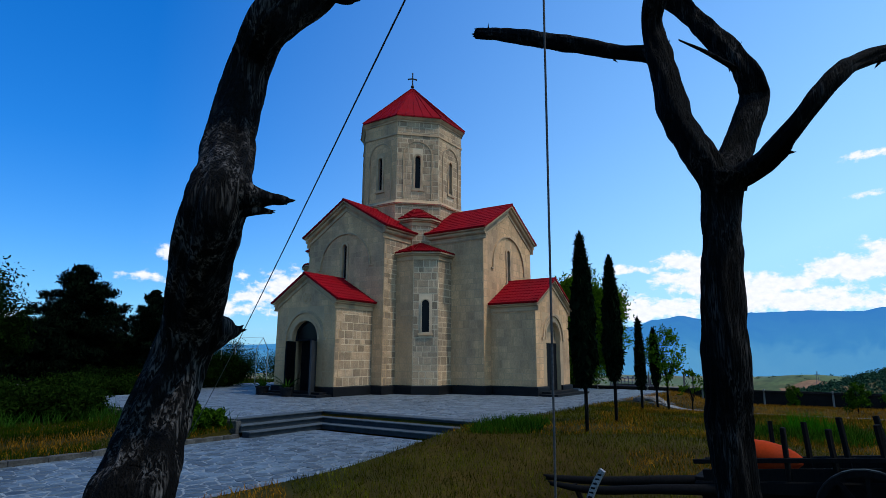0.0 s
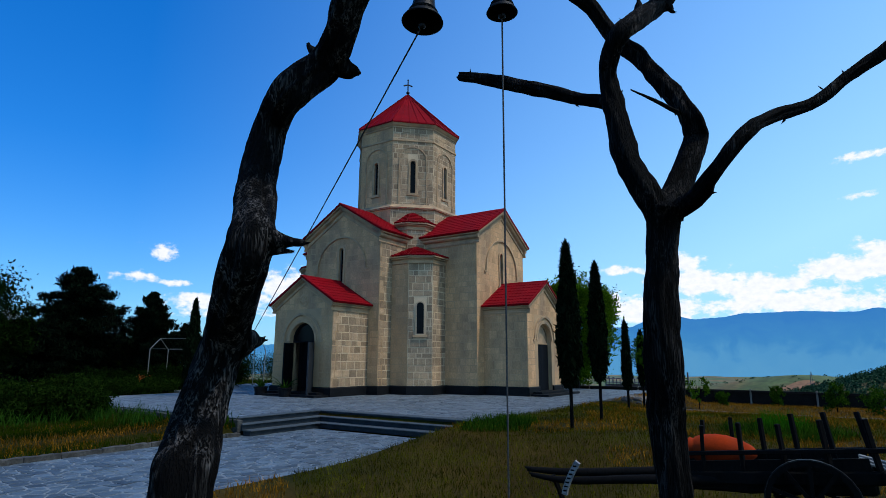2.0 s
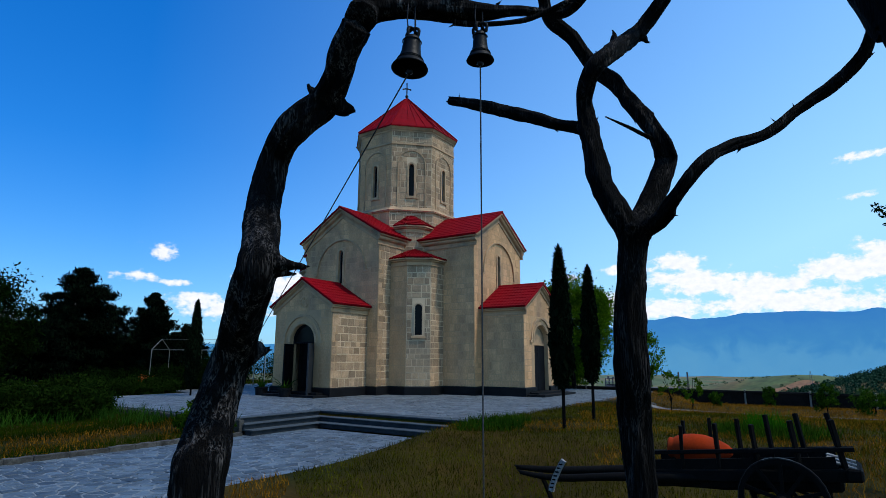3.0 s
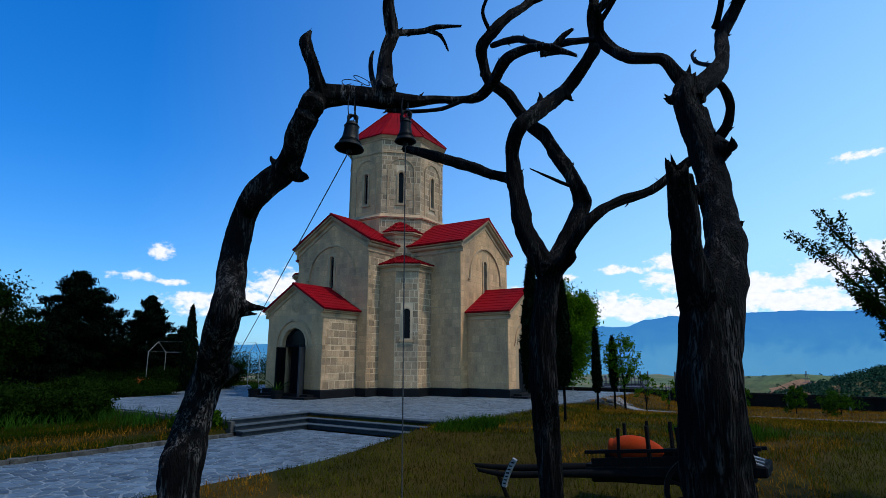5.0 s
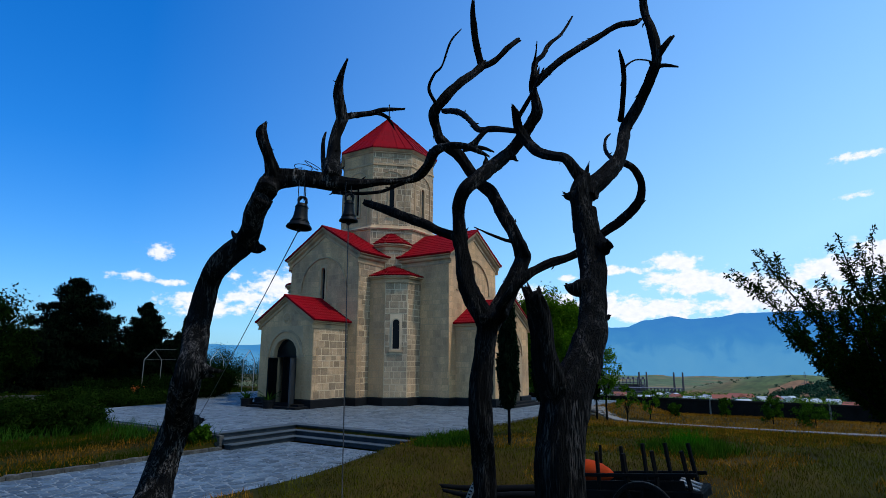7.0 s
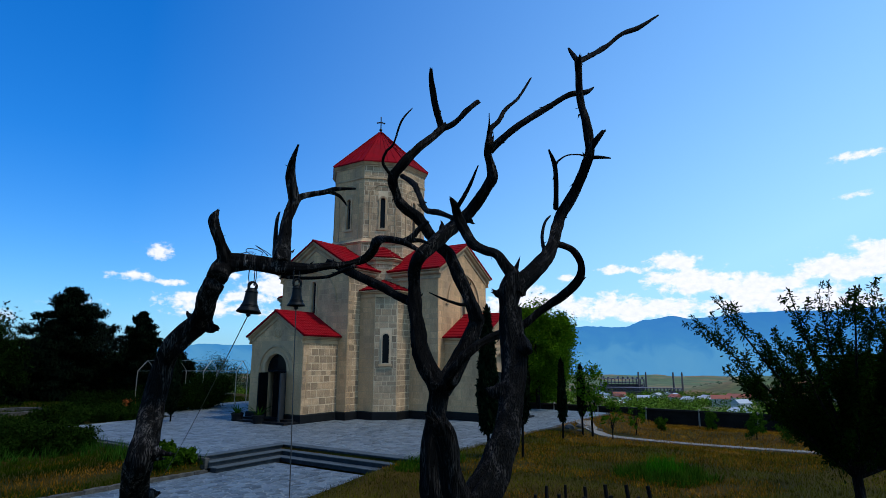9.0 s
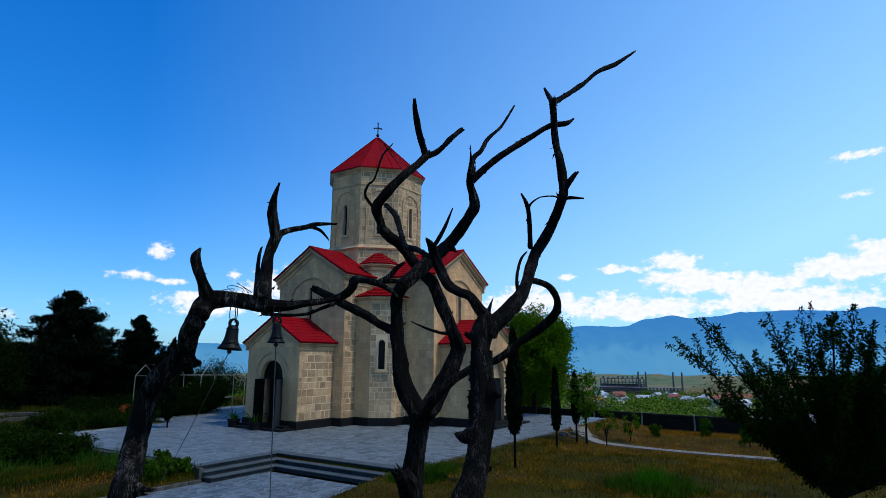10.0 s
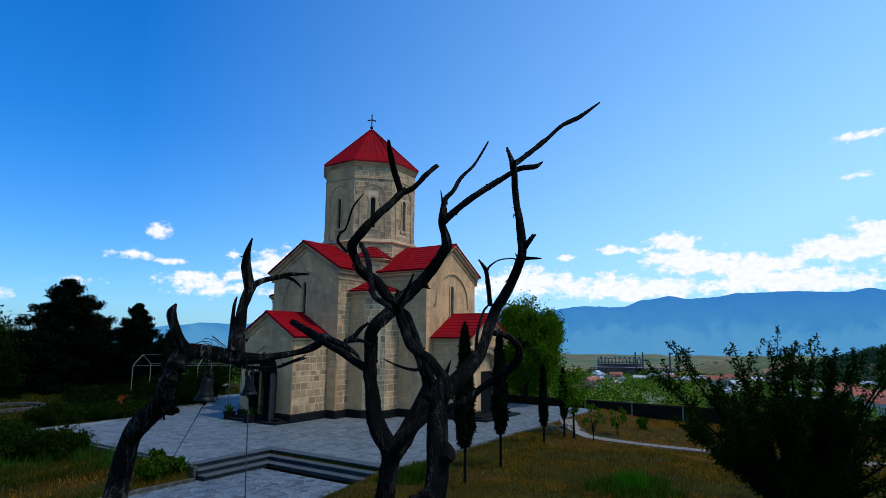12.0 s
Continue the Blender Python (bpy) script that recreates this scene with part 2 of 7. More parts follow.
dark_wood = material("dark_weathered_wood", (0.0026, 0.0022, 0.0019), 0.85, var=0.3, var_scale=4, grain=0.4, grain_scale=50, bump=0.5, bump_scale=30, stretch=(1, 1, 0.2), spec=0.1)
door_paint = material("blue_black_door_paint", (0.005, 0.0055, 0.007), 0.6, var=0.2, grain=0.1, spec=0.06)
# lighter copy of the door paint, for light falling on the right leaf
door_lit = material("lit_door_paint", (0.020, 0.024, 0.030), 0.5, var=0.2, grain=0.1, spec=0.2)
glass_dark = material("window_glass", (0.004, 0.004, 0.005), 0.15, spec=0.08)
frame_pale = material("pale_window_frame", (0.46, 0.32, 0.19), 0.6, var=0.1)
sash_grey = material("grey_sash_paint", (0.16, 0.155, 0.15), 0.6, var=0.1)
rope_mat = material("grey_rope", (0.05, 0.045, 0.042), 0.9, grain=0.4, grain_scale=80)


# ---- mesh helpers ----
def mesh_obj(name, bm, mat, parent=None, label="", smooth=False):
    me = bpy.data.meshes.new(name)
    bm.normal_update()
    bm.to_mesh(me)
    bm.free()
    if smooth:
        me.polygons.foreach_set("use_smooth", [True] * len(me.polygons))
    for q in (mat if isinstance(mat, (list, tuple)) else [mat]):
        me.materials.append(q)
    ob = new(name, me)
    if parent:
        ob.parent = parent
    if label:
        ob["label"] = label
    return ob


def part(name, bm, mat, parent, label="", smooth=False):
    return mesh_obj(name, bm, mat, parent, label, smooth)


def raw(name, verts, faces, mat, parent=None, smooth=False):
    me = bpy.data.meshes.new(name)
    me.from_pydata(verts, [], faces)
    if smooth:
        me.polygons.foreach_set("use_smooth", [True] * len(me.polygons))
    me.materials.append(mat)
    ob = new(name, me)
    if parent:
        ob.parent = parent
    return ob


def thing(name, label, category, group="", kind="", at=(0, 0, 0)):
    ob = new(name)
    ob.location = at
    ob.empty_display_size = 0.2
    return tagged(ob, label, category, group, kind)


def box(bm, x0, x1, y0, y1, z0, z1, m=None, bevel=0.0):
    r = bmesh.ops.create_cube(bm, size=1.0)
    vs = r["verts"]
    for v in vs:
        v.co = Vector((x0 + (v.co.x + 0.5) * (x1 - x0), y0 + (v.co.y + 0.5) * (y1 - y0), z0 + (v.co.z + 0.5) * (z1 - z0)))
    if bevel:
        es = list({e for v in vs for e in v.link_edges})
        r = bmesh.ops.bevel(bm, geom=es, offset=bevel, segments=1, affect="EDGES")
        vs = list({v for f in r["faces"] for v in f.verts} | {v for v in vs if v.is_valid})
    if m is not None:
        for v in vs:
            v.co = m @ v.co
    return vs


def panel(bm, outer, holes, put, depth):
    """A wall sheet: a 2D outline with holes, set in space by put(u, w, d), d from 0 (face) to depth (back)."""
    from mathutils.geometry import tessellate_polygon
    loops = [outer] + list(holes)
    flat = [p for lp in loops for p in lp]
    tris = tessellate_polygon([[Vector((u, w, 0)) for u, w in lp] for lp in loops])
    front = [bm.verts.new(put(u, w, 0)) for u, w in flat]
    back = [bm.verts.new(put(u, w, depth)) for u, w in flat]
    for a, b, c in tris:
        bm.faces.new((front[a], front[b], front[c]))
        bm.faces.new((back[c], back[b], back[a]))
    k = 0
    for lp in loops:
        n = len(lp)
        for i in range(n):
            a, b = k + i, k + (i + 1) % n
            bm.faces.new((front[a], front[b], back[b], back[a]))
        k += n
    bmesh.ops.recalc_face_normals(bm, faces=bm.faces)


def sweep(bm, path, axis, profile, closed=False, flip=False):
    """Sweep a closed profile (a, b): a is offset in the path's plane (mitred), b runs along axis."""
    axis = Vector(axis).normalized()
    pts = [Vector(p) for p in path]
    n = len(pts)
    rings = []
    for i, p in enumerate(pts):
        dirs = []
        if closed or i > 0:
            dirs.append((p - pts[i - 1]).normalized())
        if closed or i < n - 1:
            dirs.append((pts[(i + 1) % n] - p).normalized())
        ns = [d.cross(axis) * (-1 if flip else 1) for d in dirs]
        if len(ns) == 2:
            m = (ns[0] + ns[1]).normalized()
            m = m / max(0.2, m.dot(ns[0]))
        else:
            m = ns[0]
        rings.append([bm.verts.new(p + m * a + axis * b) for a, b in profile])
    k = len(profile)
    for i in range(n if closed else n - 1):
        r0, r1 = rings[i], rings[(i + 1) % n]
        for j in range(k):
            bm.faces.new((r0[j], r0[(j + 1) % k], r1[(j + 1) % k], r1[j]))
    if not closed:
        bm.faces.new(rings[0])
        bm.faces.new(rings[-1][::-1])
    bmesh.ops.recalc_face_normals(bm, faces=bm.faces)


def arch(cx, z0, half, spring, n=14):
    """Outline of a round-headed opening, from its right foot over the top to its left foot."""
    return [(cx + half, z0)] + [(cx + half * math.cos(a), spring + half * math.sin(a)) for a in [math.pi * i / n for i in range(n + 1)]] + [(cx - half, z0)]


def catmull(pts, per):
    out = []
    n = len(pts)
    for i in range(n - 1):
        p0, p1, p2, p3 = pts[max(i - 1, 0)], pts[i], pts[i + 1], pts[min(i + 2, n - 1)]
        for j in range(per):
            t = j / per
            out.append(tuple(0.5 * (2 * b + (c - a) * t + (2 * a - 5 * b + 4 * c - d) * t * t + (3 * b - a - 3 * c + d) * t ** 3) for a, b, c, d in zip(p0, p1, p2, p3)))
    out.append(tuple(pts[-1]))
    return out


def limb_mesh(bm, ctrl, sides=12, per=7, rough=0.16, seed=0.0, splinter=True):
    """A gnarled, ridged tapering limb through control points (x, y, z, radius)."""
    pts = catmull(ctrl, per)
    cos = [Vector(p[:3]) for p in pts]
    rings = []
    t0 = (cos[1] - cos[0]).normalized()
    side = t0.orthogonal().normalized()
    run = 0.0
    for i, c in enumerate(cos):
        t = ((cos[min(i + 1, len(cos) - 1)] - cos[max(i - 1, 0)])).normalized()
        side = (side - t * side.dot(t)).normalized()
        other = t.cross(side)
        r = max(pts[i][3], 0.004)
        if i:
            run += (c - cos[i - 1]).length
        ring = []
        for k in range(sides):
            a = 2 * math.pi * k / sides
            d = side * math.cos(a) + other * math.sin(a)
            ridge = noise.noise(Vector((math.cos(a) * 2.2 + seed, math.sin(a) * 2.2, run * 1.1)))
            fibre = 1 - 2 * abs(noise.noise(Vector((math.cos(a) * 5.5 + seed, math.sin(a) * 5.5, run * 1.6))))
            lump = noise.noise(c * 4.0 + d * (r * 4) + Vector((seed, 0, 0)))
            fine = noise.noise(Vector((math.cos(a) * 7 + seed, math.sin(a) * 7, run * 8)))
            ring.append(bm.verts.new(c + d * r * (1 + rough * (ridge * 1.1 + lump * 0.7 + fibre * 0.45 - 0.55 + fine * 0.5))))
        rings.append(ring)
    for r0, r1 in zip(rings, rings[1:]):
        for k in range(sides):
            bm.faces.new((r0[k], r0[(k + 1) % sides], r1[(k + 1) % sides], r1[k]))
    bm.faces.new(rings[0][::-1])
    ahead, r = (cos[-1] - cos[-2]).normalized(), max(pts[-1][3], 0.01)
    for k, v in enumerate(rings[-1] if splinter else ()):
        v.co += ahead * r * max(0.0, noise.noise(Vector((k * 0.9 + seed, seed, 3.0))) * 4.0)
    tip = bm.verts.new(cos[-1] + ahead * r * 0.3)
    for k in range(sides):
        bm.faces.new((rings[-1][k], rings[-1][(k + 1) % sides], tip))

field = material("tan_field", (0.070, 0.092, 0.024), 0.95, var=0.35, var_scale=0.02, grain=0.3, grain_scale=0.09, stain=(0.19, 0.095, 0.03), stain_amt=0.9, stain_scale=0.007, stain_from=(0.5, 0.66))


# ---- ground ----
def smooth01(t):
    t = min(1.0, max(0.0, t))
    return t * t * (3 - 2 * t)


PATH_Z, STEP_X, STEP_Y = -0.45, -13.05, -6.65


def ground_z(x, y):
    """Height of the natural ground: lawn on the hilltop, the slope behind the wall, the valley."""
    if y < -9:
        south = 0.35 * smooth01((x + 8) / 8) * smooth01((-13.2 - y) / 2.0) + 0.62 * smooth01((x - 3) / 9) * smooth01((-12 - y) / 3)
        z = -0.43 + 0.40 * smooth01((x + 19) / 6) - max(south, 0.97 * smooth01((x - 7.0) / 5.0))
    else:
        z = -0.36 + 0.30 * smooth01((x + 19) / 5) - 0.97 * smooth01((x - 7.0) / 5.0)
    d = max(x - 14.0, -y - 34.0, y - 60, -x - 60, 0)
    z -= 7 * smooth01(d / 18) + 19 * smooth01(d / 260) + 22 * smooth01((d - 120) / 900)
    if d > 40:
        z += noise.noise(Vector((x, y, 0)) / 90) * min(d - 40, 100) * 0.04
    return z


def on_paving(x, y):
    return (-40 < x < -13.0 and -12.45 < y < -6.95) or (-9.2 < x < 7 and -12.6 < y < 13) or (-13.2 < x < -9 and -12.6 < y < 6.4) or (-16.2 < x < -13 and -6.8 < y < 6.2)


def ground_sheet():
    xs = sorted({round(v, 3) for v in [-4500, -2500, -1400, -800, -450, -250, -150, -100, -70] + [-56 + 2 * i for i in range(12)] + [-32 + 0.5 * i for i in range(100)] + [18 + 2 * i for i in range(12)] + [42 + 6 * i for i in range(14)] + [126 + 20 * i for i in range(16)] + [440 + 60 * i for i in range(22)] + [1800, 2400, 3200, 4600]})
    ys = sorted({round(v, 3) for v in [-4500, -2500, -1500, -900, -600, -400, -280, -200, -150, -110, -80, -60, -50] + [-44 + 2 * i for i in range(5)] + [-35 + 0.5 * i for i in range(100)] + [15 + 2 * i for i in range(14)] + [44 + 8 * i for i in range(12)] + [140 + 30 * i for i in range(14)] + [560 + 90 * i for i in range(14)] + [1900, 2600, 4500]})
    verts, faces = [], []
    for y in ys:
        for x in xs:
            z = ground_z(x, y)
            if on_paving(x, y):
                z = min(z, -0.06 if x > -13.3 or y > -6.4 else PATH_Z - 0.06) - 0.02
            verts.append((x, y, z))
    n = len(xs)
    for j in range(len(ys) - 1):
        for i in range(n - 1):
            faces.append((j * n + i, j * n + i + 1, (j + 1) * n + i + 1, (j + 1) * n + i))
    ob = raw("ground", verts, faces, soil, smooth=True)
    ob.data.materials.append(field)
    for p in ob.data.polygons:
        c = p.center
        if c.x > 16 or c.y < -42 or c.y > 62 or c.x < -62:
            p.material_index = 1
    return tagged(ob, "dry brownish green meadow ground of a hilltop", "ground", kind="structure")


ground = ground_sheet()


# ---- terrace, steps and path ----
def clip_half(poly, px, py, nx, ny):
    out = []
    for i in range(len(poly)):
        a, b = poly[i], poly[(i + 1) % len(poly)]
        da, db = (a[0] - px) * nx + (a[1] - py) * ny, (b[0] - px) * nx + (b[1] - py) * ny
        if da <= 0:
            out.append(a)
        if da * db < 0:
            t = da / (da - db)
            out.append((a[0] + (b[0] - a[0]) * t, a[1] + (b[1] - a[1]) * t))
    return out


def flagstones(x0, x1, y0, y1, size, seed):
    """Irregular flagstone outlines that fill a rectangle, with joints between them."""
    rng = random.Random(seed)
    nx, ny = int((x1 - x0) / size), int((y1 - y0) / size)
    pts = {(i, j): (x0 + (i + 0.5 + rng.uniform(-0.42, 0.42)) * (x1 - x0) / nx, y0 + (j + 0.5 + rng.uniform(-0.42, 0.42)) * (y1 - y0) / ny) for i in range(nx) for j in range(ny)}
    for (i, j), (px, py) in pts.items():
        poly = [(x0, y0), (x1, y0), (x1, y1), (x0, y1)]
        poly = [(max(x0, px - size * 2), max(y0, py - size * 2)), (min(x1, px + size * 2), max(y0, py - size * 2)), (min(x1, px + size * 2), min(y1, py + size * 2)), (max(x0, px - size * 2), min(y1, py + size * 2))]
        for di in (-2, -1, 0, 1, 2):
            for dj in (-2, -1, 0, 1, 2):
                q = pts.get((i + di, j + dj))
                if q and (di or dj):
                    dx, dy = q[0] - px, q[1] - py
                    ln = math.hypot(dx, dy)
                    k = ln / 2 - rng.uniform(0.010, 0.030)
                    poly = clip_half(poly, px + dx / ln * k, py + dy / ln * k, dx / ln, dy / ln)
        if len(poly) > 2:
            yield px, py, poly


def slab_data(poly, top, thick, rng):
    n = len(poly)
    cx, cy = sum(p[0] for p in poly) / n, sum(p[1] for p in poly) / n
    tilt = (rng.uniform(-0.012, 0.012), rng.uniform(-0.012, 0.012))
    v = []
    for shrink, z in ((1.0, top - thick), (1.0, top - 0.008), (0.96, top)):
        for x, y in poly:
            X, Y = cx + (x - cx) * shrink, cy + (y - cy) * shrink
            v.append((X - cx, Y - cy, z + (X - cx) * tilt[0] + (Y - cy) * tilt[1]))
    f = [tuple(range(2 * n, 3 * n))]
    for k in (0, n):
        f += [(k + i, k + (i + 1) % n, k + n + (i + 1) % n, k + n + i) for i in range(n)]
    return (cx, cy), v, f


def pave(owner, x0, x1, y0, y1, top, size, seed, keep, pick):
    rng = random.Random(seed + 5)
    verts, faces, count = [], [], 0
    for px, py, poly in flagstones(x0, x1, y0, y1, size, seed):
        if not keep(px, py):
            continue
        (cx, cy), v, f = slab_data(poly, top + rng.uniform(-0.004, 0.006), 0.03, rng)
        if pick(px, py) and count < 300:
            count += 1
            ob = raw("flagstone", v, f, paving if owner is path_floor else terrace_stone, owner)
            ob.location = (cx, cy, 0)
        else:
            k = len(verts)
            verts += [(a + cx, b + cy, c) for a, b, c in v]
            faces += [tuple(i + k for i in q) for q in f]
    if verts:
        tagged(raw("flagstone_field", verts, faces, paving_joined if owner is path_floor else terrace_joined, owner), "grey irregular flagstones with pale joints", kind="stuff")


def terrace():
    bm = bmesh.new()
    box(bm, -9.0, 7.0, -12.6, 13.0, -0.9, -0.007)
    box(bm, STEP_X + 0.12, -9.002, -12.6, 6.5, -0.9, -0.007)
    box(bm, -16.2, STEP_X + 0.118, STEP_Y + 0.12, 6.3, -0.9, -0.007)
    t = mesh_obj("pavement", bm, joint)
    tagged(t, "raised church terrace paved with grey flagstones", "pavement", kind="structure")
    bm = bmesh.new()
    box(bm, -40, STEP_X - 0.9, -12.45, -6.95, -0.9, PATH_Z - 0.007)
    p = mesh_obj("path", bm, joint)
    tagged(p, "lower entrance path paved with grey flagstones", "path", kind="structure")
    return t, p


pavement, path_floor = terrace()


def steps():
    """Three broad steps in an L between path and terrace."""
    flight = thing("terrace_steps", "L-shaped flight of blue-grey stone steps with darker risers", "steps", kind="structure")
    for k in range(3):
        z1 = -0.002 - 0.15 * k
        out = 0.36 * k
        bm = bmesh.new()
        loop = [(STEP_X - out + 0.05, -12.75 - 0.0, z1 - 0.075), (STEP_X - out + 0.05, STEP_Y - out + 0.05, z1 - 0.075), (-16.35, STEP_Y - out + 0.05, z1 - 0.075)]
        sweep(bm, loop, (0, 0, 1), [(-0.42, 0.048), (0.04, 0.048), (0.045, 0.052), (0.045, 0.073), (0.042, 0.075), (-0.42, 0.075)], flip=True)
        part("tread", bm, step_stone, flight, "blue-grey stone tread")
        bm = bmesh.new()
        sweep(bm, loop, (0, 0, 1), [(-0.3, -0.075), (0.0, -0.075), (0.0, 0.046), (-0.3, 0.046)], flip=True)
        part("riser", bm, step_dark, flight, "stone riser, darker than the tread")
    return flight


steps()


# ---- church ----
# plan: half widths and reaches of the arms and porches, metres from the dome's axis
PL_W, PL_S, PW = 7.92, 8.96, 1.98
AL_W, AL_S, AW = 5.46, 6.57, 2.64
ZPE, ZPA, ZAE, ZAA = 4.29, 5.60, 8.05, 9.77
APSE = [(-4.5, -AW), (-4.5, -3.71), (-3.80, -4.70), (-AW, -4.70)]
R_DRUM, Z_DRUM1 = 3.09, 15.05
R_EAVE, Z_EAVE, Z_TIP = 3.33, 15.23, 18.42
church = thing("church", "small cross-domed church of beige limestone with red metal roofs", "church")

CORNICE = [(0.0, -0.52), (0.05, -0.52), (0.05, -0.44), (0.02, -0.42), (0.02, -0.30), (0.13, -0.25), (0.17, -0.19), (0.17, -0.11), (0.10, -0.10), (0.10, -0.085), (0.27, -0.06), (0.27, 0.0), (0.0, 0.0)]
THIN = [(0.0, -0.36), (0.06, -0.36), (0.06, -0.29), (0.02, -0.28), (0.02, -0.17), (0.13, -0.12), (0.13, -0.08), (0.07, -0.075), (0.07, -0.062), (0.21, -0.05), (0.21, 0.0), (0.0, 0.0)]
WALLS = []


def wall(name, outer, holes, org, u_dir, n_out, depth=0.4, blocks=True, seed=0, clip=None, cuts=()):
    """A masonry wall: a core sheet of pale mortar; its blocks are laid on later."""
    org, u_dir, n_out = Vector(org), Vector(u_dir), Vector(n_out)
    bm = bmesh.new()
    panel(bm, outer, holes, lambda u, w, d: org + u_dir * u + Vector((0, 0, w)) - n_out * d, depth)
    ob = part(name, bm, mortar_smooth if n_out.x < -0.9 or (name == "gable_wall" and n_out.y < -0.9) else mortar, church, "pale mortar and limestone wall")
    if blocks:
        WALLS.append((ob, clip or outer, list(holes) + list(cuts), org, u_dir, n_out, seed))
    return ob


def gable(half, z0, ze, za):
    return [(-half, z0), (half, z0), (half, ze), (0, za), (-half, ze)]


def slit(cx, z0, z1, half):
    return arch(cx, z0, half, z1 - half, 8)


def window(hole, org, u_dir, n_out, hood=None, pale=False):
    """A slit window: reveal frame, pane and sill."""
    org, u_dir, n_out = Vector(org), Vector(u_dir), Vector(n_out)
    w = new("window")
    w.parent = church
    put = lambda u, z, d: org + u_dir * u + Vector((0, 0, z)) - n_out * d
    cx = sum(p[0] for p in hole) / len(hole)
    us, zs = [p[0] for p in hole], [p[1] for p in hole]
    half, zb, zt = (max(us) - min(us)) / 2, min(zs), max(zs)
    edge = 0.03 if pale else 0.09
    bm = bmesh.new()
    panel(bm, slit(cx, zb - 0.05, zt + edge, half + edge), [slit(cx, zb + 0.02, zt - 0.02, half - 0.02)], lambda u, z, d: put(u, z, d - 0.055), 0.12)
    part("window_frame", bm, frame_pale if pale else dressed, w, "raised pale stone surround")
    bm = bmesh.new()
    panel(bm, slit(cx, zb + 0.005, zt - 0.005, half - 0.005), [slit(cx, zb + 0.03, zt - 0.03, half - 0.028)], lambda u, z, d: put(u, z, d + 0.10), 0.05)
    part("sash", bm, sash_grey, w, "pale painted sash")
    bm = bmesh.new()
    panel(bm, slit(cx, zb + 0.01, zt - 0.01, half - 0.01), [], lambda u, z, d: put(u, z, d + 0.17), 0.02)
    part("pane", bm, glass_dark, w, "dark glass pane")
    bm = bmesh.new()
    panel(bm, [(cx - half - 0.16, zb - 0.14), (cx + half + 0.16, zb - 0.14), (cx + half + 0.16, zb - 0.04), (cx - half - 0.16, zb - 0.04)], [], lambda u, z, d: put(u, z, d - 0.08), 0.14)
    part("window_sill", bm, dressed, w, "projecting stone sill")
    if hood:
        c, sp, hh, foot = hood
        relief(c, sp, hh, foot, org, u_dir, n_out)
    return w


def relief(cx, spring, half, foot, org, u_dir, n_out, wd=0.075, proud=0.08, feet=True, name="blind_arch"):
    """A thin raised blind arch on a wall."""
    org, u_dir, n_out = Vector(org), Vector(u_dir), Vector(n_out)
    path = [(cx + half, foot)] + [(cx + half * math.cos(a), spring + half * math.sin(a)) for a in [math.pi * i / 18 for i in range(19)]] + [(cx - half, foot)]
    if feet:
        path = [(cx + half + 0.18, foot)] + path + [(cx - half - 0.18, foot)]
    bm = bmesh.new()
    sweep(bm, [org + u_dir * u + Vector((0, 0, z)) for u, z in path], n_out, [(-wd / 2, -0.05), (wd / 2, -0.05), (wd / 2, proud), (-wd / 2, proud)])
    return part(name, bm, dressed, church, "thin moulded blind arch")


def tiled_roof(name, org, along, slope, length, run, pitch=0.19, course=0.34, parent=None):
    """A sheet of red tile-profile metal: waves across, a small step at every course down the slope."""
    org, along, slope = Vector(org), Vector(along).normalized(), Vector(slope).normalized()
    up = along.cross(slope)
    if up.z < 0:
        up = -up
    nu = max(4, int(length / pitch) * 6)
    rows = []
    k = 0.0
    while k < run - 0.02:
        e = min(k + course, run)
        rows += [(k + 0.004, 0.0), (e, 0.020)]
        k += course
    verts, faces = [], []
    for d, lift in rows:
        for i in range(nu + 1):
            u = length * i / nu
            wave = 0.032 * abs(math.sin(math.pi * u / pitch)) ** 0.7
            verts.append(org + along * u + slope * d + up * (0.03 + lift + wave))
    n = nu + 1
    for j in range(len(rows) - 1):
        for i in range(nu):
            faces.append((j * n + i, j * n + i + 1, (j + 1) * n + i + 1, (j + 1) * n + i))
    k = len(verts)
    for d in (0.0, run):
        for u in (0.0, length):
            verts.append(org + along * u + slope * d - up * 0.03)
    faces.append((k, k + 1, k + 3, k + 2))
    last = (len(rows) - 1) * n
    faces.append(tuple([last + i for i in range(n)]) + (k + 3, k + 2))
    faces.append(tuple([i for i in range(n)][::-1]) + (k, k + 1))
    faces.append(tuple(j * n for j in range(len(rows))) + (k + 2, k))
    faces.append(tuple(j * n + nu for j in range(len(rows)))[::-1] + (k + 1, k + 3))
    ob = raw(name, verts, faces, roof_red, parent or church)
    ob["label"] = "deep red tile-profile metal roof"
    return ob


